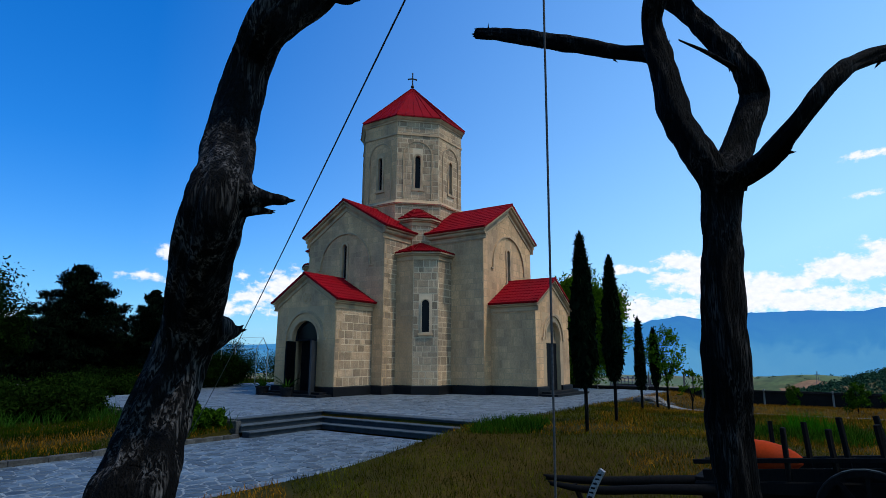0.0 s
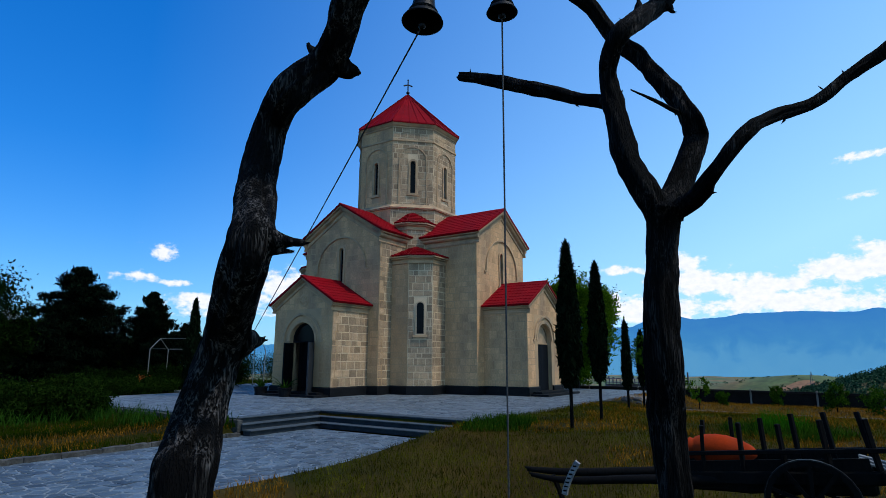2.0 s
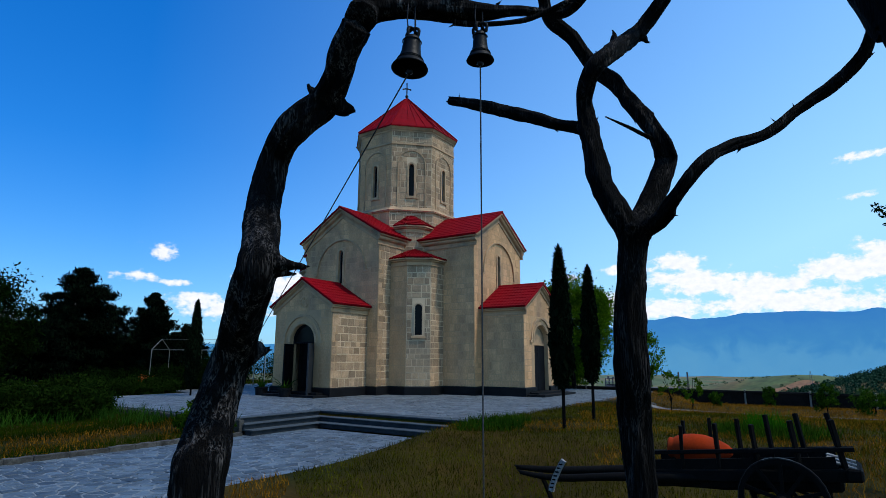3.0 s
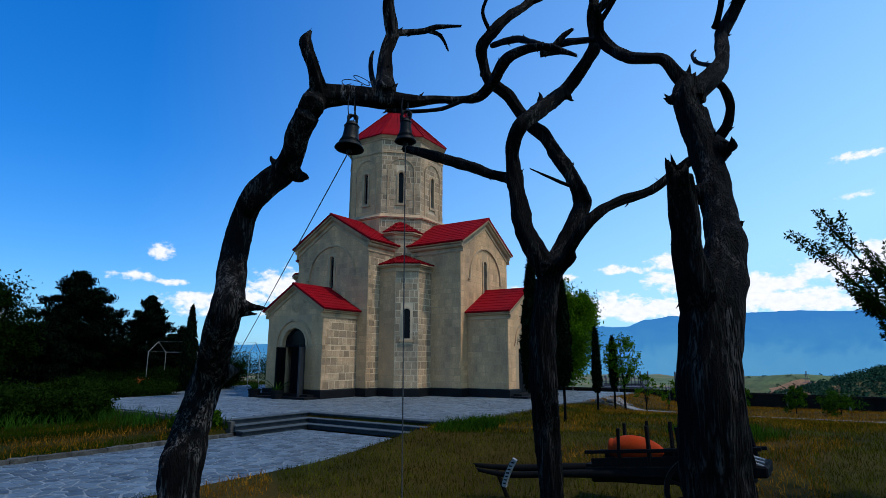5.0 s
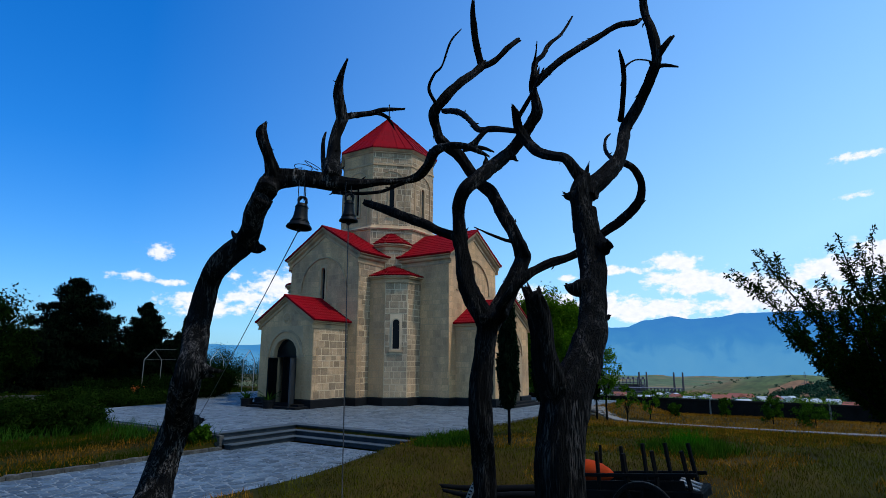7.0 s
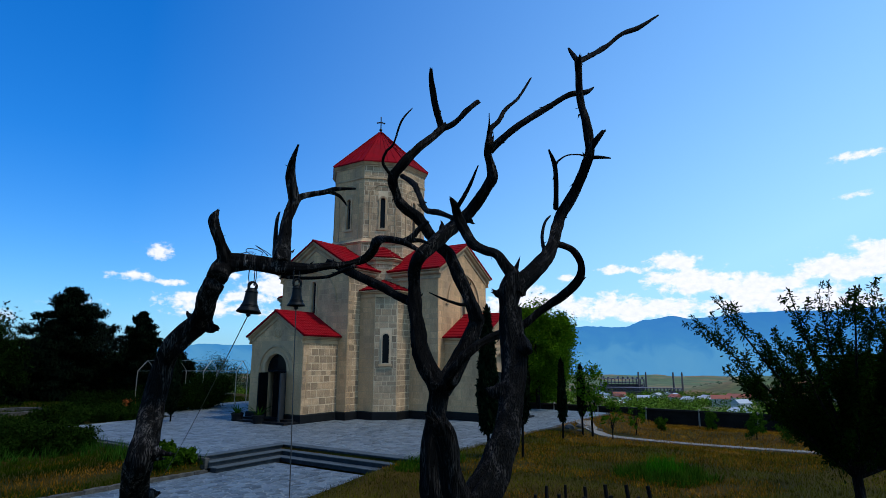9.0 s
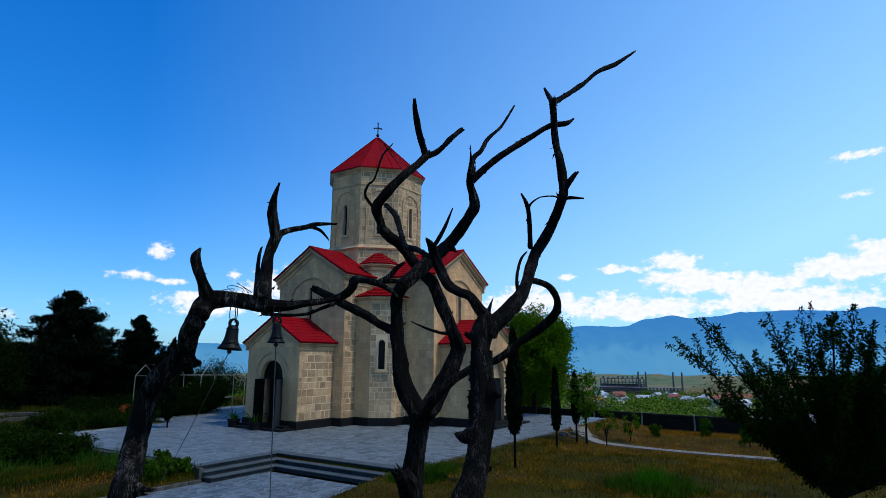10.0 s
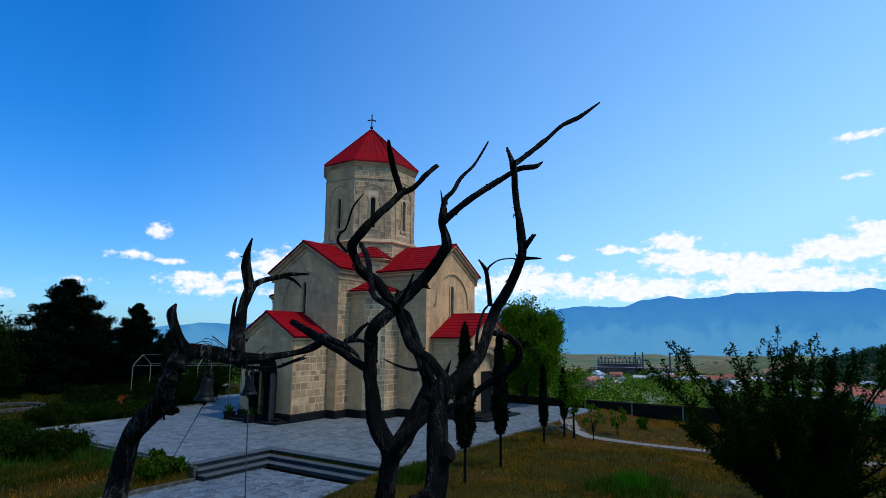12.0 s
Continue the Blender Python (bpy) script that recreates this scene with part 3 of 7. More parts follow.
def arm(axis, reach, half, z_eave, z_apex, inner, over, prof, far=False, z0=0.0, win=None, hood=None, seed=0, door=None):
    """A gabled arm or porch that runs out along axis to reach."""
    n = Vector((*axis, 0))
    u = Vector((-n.y, n.x, 0))
    org = n * reach
    slope = math.atan2(z_apex - z_eave, half + over)
    z_wall_e = z_eave + (over) * math.tan(slope) - 0.03
    outline = gable(half, z0, z_wall_e, z_apex - 0.03)
    holes = []
    if win:
        holes.append(slit(*win))
    if door:
        dh, ds = door
        outline = [(-half, z0), (-dh, z0)] + arch(0, z0, dh, ds)[::-1][1:-1] + [(dh, z0), (half, z0), (half, z_wall_e), (0, z_apex - 0.03), (-half, z_wall_e)]
    wall("gable_wall", outline, holes, org, u, n, blocks=not far, seed=seed, clip=gable(half, z0, z_wall_e, z_apex - 0.03), cuts=[arch(0, z0, door[0] + 0.25, door[1])] if door else [])
    if win:
        window(holes[0], org, u, n, hood)
    for s in (-1, 1):
        o2 = n * inner + u * (half * s)
        ln = reach - inner - 0.4
        wall("side_wall", [(0, z0), (ln, z0), (ln, z_wall_e), (0, z_wall_e)], [], o2, n, u * s, blocks=not far, seed=seed + 3 + s, clip=[(0, z0), (ln + 0.4, z0), (ln + 0.4, z_wall_e), (0, z_wall_e)])
    # rake cornice on the gable and level cornices on the flanks
    bm = bmesh.new()
    e = half + over - 0.06
    zc = z_eave - 0.04
    top = z_apex - 0.05
    rake = [org + u * e + Vector((0, 0, zc)), org + Vector((0, 0, top)), org - u * e + Vector((0, 0, zc))]
    sweep(bm, rake, n, [(b * 0.85, a) for a, b in prof])
    part("raking_cornice", bm, dressed, church, "moulded stone raking cornice")
    for s in (-1, 1):
        bm = bmesh.new()
        a, b = n * (inner) + u * (half * s), n * (reach + 0.18) + u * (half * s)
        za = z_eave - 0.03
        sweep(bm, [a + Vector((0, 0, za)), b + Vector((0, 0, za))], (0, 0, 1), [(q, w) for q, w in prof], flip=(s > 0))
        part("eaves_cornice", bm, dressed, church, "moulded stone eaves cornice")
        run = math.hypot(half + over, z_apex - z_eave)
        sl = (u * (s * (half + over)) + Vector((0, 0, z_eave - z_apex)))
        tiled_roof("roof", n * inner + Vector((0, 0, z_apex)), n, sl, reach + over - inner, run + 0.03)
    bm = bmesh.new()
    sweep(bm, [n * (reach + over + 0.02) + Vector((0, 0, z_apex + 0.05)), n * inner + Vector((0, 0, z_apex + 0.05))], (0, 0, 1), [(-0.10, -0.03), (-0.05, 0.03), (0.0, 0.05), (0.05, 0.03), (0.10, -0.03)])
    part("ridge_cap", bm, roof_red, church)


arm((-1, 0), AL_W, AW, ZAE, ZAA, 2.2, 0.29, CORNICE, win=(0.0, 5.62, 7.46, 0.175), hood=(0.0, 6.3, 1.72, 6.22), seed=1)
arm((0, -1), AL_S, AW, ZAE, ZAA, 2.2, 0.29, CORNICE, win=(-0.06, 5.58, 7.32, 0.175), hood=(0.0, 6.3, 1.72, 6.15), seed=11)
arm((1, 0), 5.6, AW, ZAE, ZAA, 2.2, 0.29, CORNICE, far=True)
arm((0, 1), AL_W, AW, ZAE, ZAA, 2.2, 0.29, CORNICE, far=True)
arm((-1, 0), PL_W, PW, ZPE, ZPA, AL_W, 0.24, THIN, door=(0.84, 2.55), seed=21)
arm((0, -1), PL_S, PW, ZPE, ZPA, AL_S, 0.24, THIN, door=(0.82, 2.65), seed=31)


def polygon_bay(ring, z0, z1, seed, win=None, blocks=True):
    """A faceted bay between two arms: walls along ring, thin cornice on top."""
    for i in range(len(ring) - 1):
        a, b = Vector((*ring[i], 0)), Vector((*ring[i + 1], 0))
        u = (b - a).normalized()
        n = u.cross(Vector((0, 0, 1)))
        if n.dot(a + b) < 0:
            n = -n
        ln = (b - a).length
        holes = [slit(ln / 2, *win)] if win and i == 1 else []
        wall("bay_wall", [(0, z0), (ln, z0), (ln, z1), (0, z1)], holes, a, u, n, blocks=blocks, seed=seed + i)
        if holes:
            window(holes[0], a, u, n, pale=True)
    bm = bmesh.new()
    s = Vector((*ring[1], 0)).cross(Vector((*ring[2], 0))).z
    sweep(bm, [(x, y, z1) for x, y in ring], (0, 0, 1), THIN, flip=s < 0)
    part("bay_cornice", bm, dressed, church, "moulded stone cornice")


def bay_roof(ring, z1, apex, over=0.24):
    """A hipped red roof over a faceted bay, in tile courses."""
    out = []
    for i, (x, y) in enumerate(ring):
        d = (Vector((x, y, 0)) - Vector((-2.0 if x < 0 else 2.0, -2.0 if y < 0 else 2.0, 0))).normalized()
        out.append(Vector((x, y, z1)) + d * over)
    tip = Vector(apex)
    for a, b in zip(out, out[1:]):
        bm = bmesh.new()
        m = 7
        nrm = (b - a).cross(tip - a).normalized()
        if nrm.z < 0:
            nrm = -nrm
        prev = None
        levels = [(0.0, -0.03)] + [q for k in range(m) for q in ((k / m, 0.045), ((k + 1) / m, 0.012))]
        for t, lift in levels:
            row = [bm.verts.new(a.lerp(tip, t).lerp(b.lerp(tip, t), i / 12) + nrm * (lift + 0.02 * (i % 2) * (1 - t))) for i in range(13)]
            if prev:
                for i in range(12):
                    bm.faces.new((prev[i], prev[i + 1], row[i + 1], row[i]))
            prev = row
        bmesh.ops.remove_doubles(bm, verts=bm.verts, dist=0.0005)
        bmesh.ops.recalc_face_normals(bm, faces=bm.faces)
        part("bay_roof", bm, roof_red, church, "deep red hipped metal roof")


for sx, sy in ((1, 1), (-1, 1), (1, -1), (-1, -1)):
    seen = sx > 0 and sy > 0
    low = [(x * sx, y * sy) for x, y in APSE]
    polygon_bay(low, 0.0, 6.80, 41, win=(2.9, 4.5, 0.20) if seen else None, blocks=seen)
    bay_roof(low, 6.84, (-2.9 * sx, -2.9 * sy, 7.65))
    up = [(-3.40 * sx, -2.0 * sy), (-3.40 * sx, -2.75 * sy), (-2.70 * sx, -3.40 * sy), (-2.0 * sx, -3.40 * sy)]
    polygon_bay(up, 6.9, 8.86, 51, blocks=seen)
    bay_roof(up, 8.90, (-1.9 * sx, -1.9 * sy, 9.95))


def drum():
    base = [(math.cos(radians(22.5 + 45 * i)), math.sin(radians(22.5 + 45 * i))) for i in range(8)]
    rb = R_DRUM + 0.18
    for i in range(8):
        a, b = Vector((*base[i], 0)), Vector((*base[(i + 1) % 8], 0))
        u, n = (b - a).normalized(), (a + b).normalized()
        wall("drum_base_wall", [(0, 8.6), ((b - a).length * rb, 8.6), ((b - a).length * rb, 10.05), (0, 10.05)], [], a * rb, u, n, seed=61 + i, blocks=i in (3, 4, 5))
        ln = (b - a).length * R_DRUM
        hole = slit(ln / 2, 10.98, 12.94, 0.17)
        wall("drum_wall", [(0, 10.05), (ln, 10.05), (ln, Z_DRUM1), (0, Z_DRUM1)], [hole], a * R_DRUM, u, n, seed=71 + i, blocks=i in (2, 3, 4, 5, 6))
        window(hole, a * R_DRUM, u, n)
        relief(ln / 2, 12.95, 0.80, 10.2, a * R_DRUM, u, n, wd=0.06, proud=0.05, feet=False)
    ring = lambda r, z: [(x * r, y * r, z) for x, y in base]
    for name, r, z, prof in (("drum_foot_moulding", R_DRUM, 10.3, [(0.0, -0.3), (0.26, -0.3), (0.26, -0.2), (0.16, -0.12), (0.10, -0.02), (0.0, 0.02)]),
                             ("drum_band", R_DRUM, 14.15, [(-0.05, -0.05), (0.05, -0.05), (0.05, 0.05), (-0.05, 0.05)]),
                             ("drum_cornice", R_DRUM, 15.2, [(-0.05, -0.3), (0.05, -0.3), (0.05, -0.22), (0.10, -0.18), (0.16, -0.08), (0.2, -0.02), (0.2, 0.02), (-0.05, 0.02)])):
        bm = bmesh.new()
        sweep(bm, ring(r, z), (0, 0, 1), prof, closed=True)
        part(name, bm, dressed, church, "moulded stone band")
    bm = bmesh.new()
    sweep(bm, ring(R_DRUM + 0.17, 10.06), (0, 0, 1), [(-0.3, -0.02), (0.115, -0.02), (0.10, 0.012), (-0.3, 0.07)], closed=True)
    part("drum_apron", bm, roof_red, church, "red metal flashing")
    bm = bmesh.new()
    tip = Vector((0, 0, Z_TIP))
    low = [Vector(p) for p in ring(R_EAVE, Z_EAVE)]
    for i in range(8):
        a, b = low[i], low[(i + 1) % 8]
        q = [bm.verts.new(v) for v in (a, b, tip)]
        bm.faces.new(q)
        w = [bm.verts.new(v) for v in (a - Vector((0, 0, 0.07)), b - Vector((0, 0, 0.07)))]
        bm.faces.new((q[0], q[1], w[1], w[0]))
        bm.faces.new((w[0], w[1], bm.verts.new((0, 0, Z_EAVE - 0.06))))
    bmesh.ops.remove_doubles(bm, verts=bm.verts, dist=0.001)
    bmesh.ops.recalc_face_normals(bm, faces=bm.faces)
    cone = part("dome_roof", bm, roof_red, church, "pointed octagonal red metal roof")
    for i in range(8):
        a, b = low[i], low[(i + 1) % 8]
        n = ((b - a).cross(tip - a)).normalized()
        for k in range(5):
            p = a.lerp(b, k / 5)
            r = bmesh.new()
            w = (b - a).normalized() * 0.018
            f = [p - w, p + w, tip.lerp(p, 0.03) + w * 0.3, tip.lerp(p, 0.03) - w * 0.3]
            h = 0.03 if k else 0.055
            lo, hi = [r.verts.new(v) for v in f], [r.verts.new(v + n * h) for v in f]
            r.faces.new(hi)
            for j in range(4):
                r.faces.new((lo[j], lo[(j + 1) % 4], hi[(j + 1) % 4], hi[j]))
            bmesh.ops.recalc_face_normals(r, faces=r.faces)
            part("roof_seam", r, roof_red, cone)


drum()


def roof_cross():
    c = new("roof_cross")
    c.parent = church
    c["label"] = "black iron cross on a ball"
    bm = bmesh.new()
    bmesh.ops.create_uvsphere(bm, u_segments=12, v_segments=8, radius=0.11, matrix=Matrix.Translation((0, 0, Z_TIP + 0.1)))
    part("ball", bm, iron, c, smooth=True)
    bm = bmesh.new()
    m = Matrix.Rotation(radians(-45), 4, "Z")
    box(bm, -0.035, 0.035, -0.03, 0.03, Z_TIP + 0.1, Z_TIP + 1.0, m)
    for s in (-1, 1):
        t = Matrix.Translation((0, 0, Z_TIP + 0.66)) @ m @ Matrix.Rotation(radians(14 * s), 4, "Y")
        box(bm, min(0, s * 0.24), max(0, s * 0.24), -0.028, 0.028, -0.035, 0.035, t)
        bmesh.ops.create_uvsphere(bm, u_segments=8, v_segments=6, radius=0.055, matrix=t @ Matrix.Translation((s * 0.25, 0, 0)))
    bmesh.ops.create_uvsphere(bm, u_segments=8, v_segments=6, radius=0.055, matrix=Matrix.Translation((0, 0, Z_TIP + 1.0)))
    part("cross_bars", bm, iron, c)


roof_cross()


def plinth():
    k = [(0.0, 0.0), (0.10, 0.0), (0.10, 0.37), (0.06, 0.42), (0.0, 0.42)]
    west = [(-PL_W, -0.84), (-PL_W, -PW), (-AL_W, -PW), (-AL_W, -AW)] + APSE + [(-AW, -AL_S), (-PW, -AL_S), (-PW, -PL_S), (-0.82, -PL_S)]
    east = [(0.82, -PL_S), (PW, -PL_S), (PW, -AL_S), (AW, -AL_S), (AW, -4.7), (3.8, -4.7), (4.5, -3.71), (4.5, -AW), (5.6, -AW), (5.6, AW), (4.5, AW), (4.5, 3.71), (3.8, 4.7), (AW, 4.7), (AW, AL_W), (-AW, AL_W), (-AW, 4.7), (-3.8, 4.7), (-4.5, 3.71), (-4.5, AW), (-AL_W, AW), (-AL_W, PW), (-PL_W, PW), (-PL_W, 0.84)]
    for run in (west, east):
        bm = bmesh.new()
        sweep(bm, [(x, y, 0.0) for x, y in run], (0, 0, 1), k)
        part("plinth", bm, basalt, church, "polished black basalt plinth")


plinth()


def church_door(axis, reach, half, spring, ajar):
    """Double door in a round-headed porch opening, with tympanum, moulded arch and threshold."""
    n = Vector((*axis, 0))
    u = Vector((-n.y, n.x, 0))
    put = lambda a, z, d: n * (reach - d) + u * a + Vector((0, 0, z))
    d = new("church_door")
    d.parent = church
    d["label"] = "dark double door under a round arch"
    relief(0, spring, half + (0.42 if ajar else 0.36), spring - 0.02, n * reach, u, n, wd=0.12, proud=0.07, name="door_arch_moulding")
    relief(0, spring, half + 0.09, spring - 0.02, n * reach, u, n, wd=0.13, proud=0.035, feet=False, name="door_arch_band")
    bm = bmesh.new()
    panel(bm, arch(0, 2.46, half, spring, 12), [arch(0, 2.54, half - 0.09, spring, 12)], lambda a, z, q: put(a, z, q + 0.2), 0.08)
    part("tympanum_frame", bm, door_paint if ajar else dressed, d)
    bm = bmesh.new()
    panel(bm, arch(0, 2.5, half - 0.03, spring, 12), [], lambda a, z, q: put(a, z, q + 0.24), 0.02)
    if ajar:
        part("tympanum_pane", bm, glass_dark, d, "dark glass fanlight")
    else:
        part("tympanum_slab", bm, dressed, d, "pale stone slab over the door")
    for s in (-1, 1):
        turn = radians(ajar if s < 0 else ajar * 1.67)
        hinge = put(s * half, 0.06, 0.24)
        leaf = bmesh.new()
        w = half - 0.01
        for x0, x1, z0, z1, y0, y1 in [(0, w, 0, 2.38, -0.03, 0.03)] + [(0.08 + 0.42 * w * i, 0.08 + 0.42 * w * i + 0.36 * w, 0.12 + 0.76 * j, 0.78 + 0.76 * j, 0.03, 0.045) for i in range(2) for j in range(3)]:
            box(leaf, x0, x1, y0, y1, z0, z1)
        rz = math.atan2(u.y, u.x) + (math.pi if s > 0 else 0)
        M = Matrix.Translation(hinge) @ Matrix.Rotation(rz + turn * s, 4, "Z")
        if ajar:
            M = Matrix.Translation(put(s * half, 0.06, -0.03 if s > 0 else 0.22)) @ Matrix.Rotation(rz + turn * s, 4, "Z")
        if s > 0:
            M = M @ Matrix.Diagonal((1, -1, 1, 1))
        leaf.transform(M)
        bmesh.ops.recalc_face_normals(leaf, faces=leaf.faces)
        part("door_leaf", leaf, door_lit if ajar and s > 0 else door_paint, d, "panelled leaf, its paint lightened for the light on it" if ajar and s > 0 else "dark blue-black panelled leaf, standing open" if ajar else "dark panelled leaf")
    if ajar:
        # dark planks added behind the opening, in place of the interior's darkness
        for k in range(6):
            bm = bmesh.new()
            x = -half + (k + 0.5) * half / 3
            pts = [put(x + q * half * 0.16, z, d_) for z in (0.0, spring + half) for q, d_ in ((-1, 0.62), (1, 0.62), (1, 0.68), (-1, 0.68))]
            v = [bm.verts.new(c) for c in pts]
            for f in ((0, 1, 5, 4), (1, 2, 6, 5), (2, 3, 7, 6), (3, 0, 4, 7), (4, 5, 6, 7), (3, 2, 1, 0)):
                bm.faces.new([v[i] for i in f])
            bmesh.ops.recalc_face_normals(bm, faces=bm.faces)
            part("inner_door_plank", bm, door_paint, d)
    bm = bmesh.new()
    for q in range(2):
        a, b = put(-half - 1.15 + 0.3 * q, 0, 0), put(half + 1.15 - 0.3 * q, 0, 0)
        p = [a - n * 0.3, b - n * 0.3, b + n * (1.0 - 0.45 * q), a + n * (1.0 - 0.45 * q)]
        lo = [bm.verts.new(v + Vector((0, 0, -0.02 + 0.004 * q))) for v in p]
        hi = [bm.verts.new(v + Vector((0, 0, 0.10 + 0.09 * q))) for v in p]
        bm.faces.new(hi)
        for j in range(4):
            bm.faces.new((lo[j], lo[(j + 1) % 4], hi[(j + 1) % 4], hi[j]))
    bmesh.ops.recalc_face_normals(bm, faces=bm.faces)
    part("threshold", bm, basalt, d, "black stone doorstep")


church_door((-1, 0), PL_W, 0.84, 2.55, 72)
church_door((0, -1), PL_S, 0.82, 2.65, 0)
bm = bmesh.new()
for r0, r1, h in ((0.30, 0.25, 0.03), (0.10, 0.0, 0.03)):
    pts = [(math.cos(a), math.sin(a)) for a in [2 * math.pi * i / 20 for i in range(20)]]
    panel(bm, [(x * r0, 4.46 + y * r0) for x, y in pts], [[(x * r1, 4.46 + y * r1) for x, y in pts]] if r1 else [], lambda a, z, d, h=h: (-PL_W - h + d, a, z), 0.08)
for a in (0, 45, 90, 135):
    m = Matrix.Translation((-PL_W - 0.015, 0, 4.46)) @ Matrix.Rotation(radians(a), 4, "X")
    box(bm, -0.02, 0.03, -0.25, 0.25, -0.02, 0.02, m)
part("roundel", bm, dressed, church, "carved stone roundel")


# ---- dead trees ----
def slivers(bm, ctrl, seed, per_metre):
    """Splinters of torn bark and broken twig stubs that stand off a dead limb."""
    rr = random.Random(seed * 13 + 5)
    pts = [Vector(p) for p in catmull(ctrl, 8)]
    for a, b in zip(pts, pts[1:]):
        d = (b - a).to_3d()
        ln = d.length
        if ln < 1e-4 or rr.random() > ln * per_metre:
            continue
        d.normalize()
        r = a[3]
        side = d.orthogonal()
        side.rotate(Matrix.Rotation(rr.uniform(0, 6.283), 3, d))
        base = a.to_3d() + side * r * 0.8
        size = min(0.042, 0.02 + r * rr.uniform(0.1, 0.5))
        stub = rr.random() < 0.25
        tip = base + (side * rr.uniform(0.5, 0.9) + d * rr.uniform(-0.3, 0.6)) * size if stub else base + (d * rr.choice((-1, 1)) + side * rr.uniform(0.15, 0.4)) * size * 1.2
        w = d.cross(side) * size * (0.16 if stub else 0.22)
        q = [bm.verts.new(v) for v in (base - w, base + w, base - side * 0.02 + d * size * 0.25, tip)]
        for f in ((0, 1, 3), (1, 2, 3), (2, 0, 3), (2, 1, 0)):
            bm.faces.new([q[k] for k in f])


def dead_tree(name, label):
    return thing(name, label, "dead tree", group="dead trees of the bell frame")


def dead_limb(tree, kind, seed, *ctrl):
    """One gnarled limb of a dead tree through points (x, y, z, radius)."""
    bm = bmesh.new()
    limb_mesh(bm, ctrl, sides=56 if kind == "trunk" else 26 if kind == "limb" else 10, per=20 if kind == "trunk" else 13 if kind == "limb" else 7, rough=0.17 if kind == "trunk" else 0.25, seed=seed * 3.7, splinter=kind != "trunk")
    if kind != "trunk":
        slivers(bm, ctrl, seed, 4)
    return part(kind, bm, pale_fibre_wood if tree.name == "bell_tree" else bark, tree, smooth=True)


tree = dead_tree("bell_tree", "gnarled dead tree trunk with a level limb carrying two bells")
dead_limb(tree, "trunk", 0, (-25.40, -18.27, -0.60, 0.191), (-25.36, -18.24, -0.10, 0.160), (-25.29, -18.16, 0.93, 0.153), (-25.23, -18.11, 1.15, 0.155), (-25.16, -18.03, 1.29, 0.151), (-25.08, -17.98, 1.44, 0.143), (-25.01, -17.95, 1.61, 0.137), (-25.01, -18.04, 1.78, 0.133), (-25.15, -18.27, 1.94, 0.122), (-25.23, -18.43, 2.08, 0.124), (-25.25, -18.51, 2.23, 0.125), (-25.11, -18.35, 2.44, 0.122), (-25.01, -18.22, 2.66, 0.116), (-24.93, -18.16, 2.88, 0.104), (-24.89, -18.18, 3.10, 0.104), (-24.93, -18.35, 3.23, 0.110), (-24.77, -18.46, 3.45, 0.121), (-24.82, -18.66, 3.59, 0.106), (-24.88, -18.78, 3.72, 0.104), (-24.91, -18.91, 3.85, 0.109))
dead_limb(tree, "limb", 1, (-24.90, -18.95, 3.91, 0.111), (-24.80, -18.91, 4.04, 0.113), (-24.70, -19.01, 4.07, 0.097), (-24.60, -19.21, 4.05, 0.086), (-24.49, -19.40, 4.01, 0.080), (-24.37, -19.58, 4.00, 0.059), (-24.23, -19.74, 4.03, 0.038), (-24.05, -19.87, 4.07, 0.035), (-23.90, -19.97, 4.13, 0.045), (-23.96, -20.15, 4.20, 0.047), (-24.15, -20.37, 4.24, 0.043), (-24.26, -20.61, 4.21, 0.037), (-24.28, -20.79, 4.16, 0.031), (-24.26, -20.92, 4.09, 0.021), (-24.28, -21.01, 4.03, 0.009))
dead_limb(tree, "twig", 2, (-24.48, -19.40, 3.93, 0.024), (-24.38, -19.58, 3.91, 0.019), (-24.26, -19.81, 3.92, 0.019), (-24.18, -19.95, 3.98, 0.019), (-24.14, -20.07, 4.02, 0.024))
dead_limb(tree, "limb", 3, (-24.79, -18.92, 4.09, 0.081), (-24.90, -18.96, 4.25, 0.058), (-24.95, -18.93, 4.40, 0.051), (-24.96, -18.91, 4.50, 0.048), (-24.94, -18.93, 4.58, 0.016))
dead_limb(tree, "limb", 4, (-24.50, -19.40, 4.05, 0.112), (-24.37, -19.28, 4.35, 0.076), (-24.31, -19.24, 4.59, 0.063), (-24.24, -19.27, 4.81, 0.064))
dead_limb(tree, "limb", 5, (-24.24, -19.26, 4.79, 0.063), (-24.30, -19.26, 4.98, 0.061), (-24.33, -19.28, 5.12, 0.049), (-24.37, -19.36, 5.24, 0.031), (-24.41, -19.46, 5.33, 0.011))
dead_limb(tree, "twig", 6, (-24.24, -19.27, 4.81, 0.047), (-24.07, -19.28, 4.90, 0.036), (-23.93, -19.40, 4.95, 0.030), (-23.88, -19.51, 4.98, 0.024), (-23.77, -19.71, 4.98, 0.012))
dead_limb(tree, "twig", 7, (-23.91, -19.42, 4.96, 0.024), (-23.82, -19.51, 4.92, 0.021), (-23.68, -19.51, 4.83, 0.009))
dead_limb(tree, "twig", 8, (-24.50, -19.30, 4.13, 0.024), (-24.33, -19.10, 4.41, 0.026), (-24.27, -19.03, 4.60, 0.021), (-24.25, -19.04, 4.70, 0.009))
dead_limb(tree, "twig", 13, (-24.15, -20.70, 4.20, 0.034), (-24.12, -20.77, 4.24, 0.032), (-24.09, -20.85, 4.33, 0.024), (-24.06, -20.91, 4.38, 0.014))
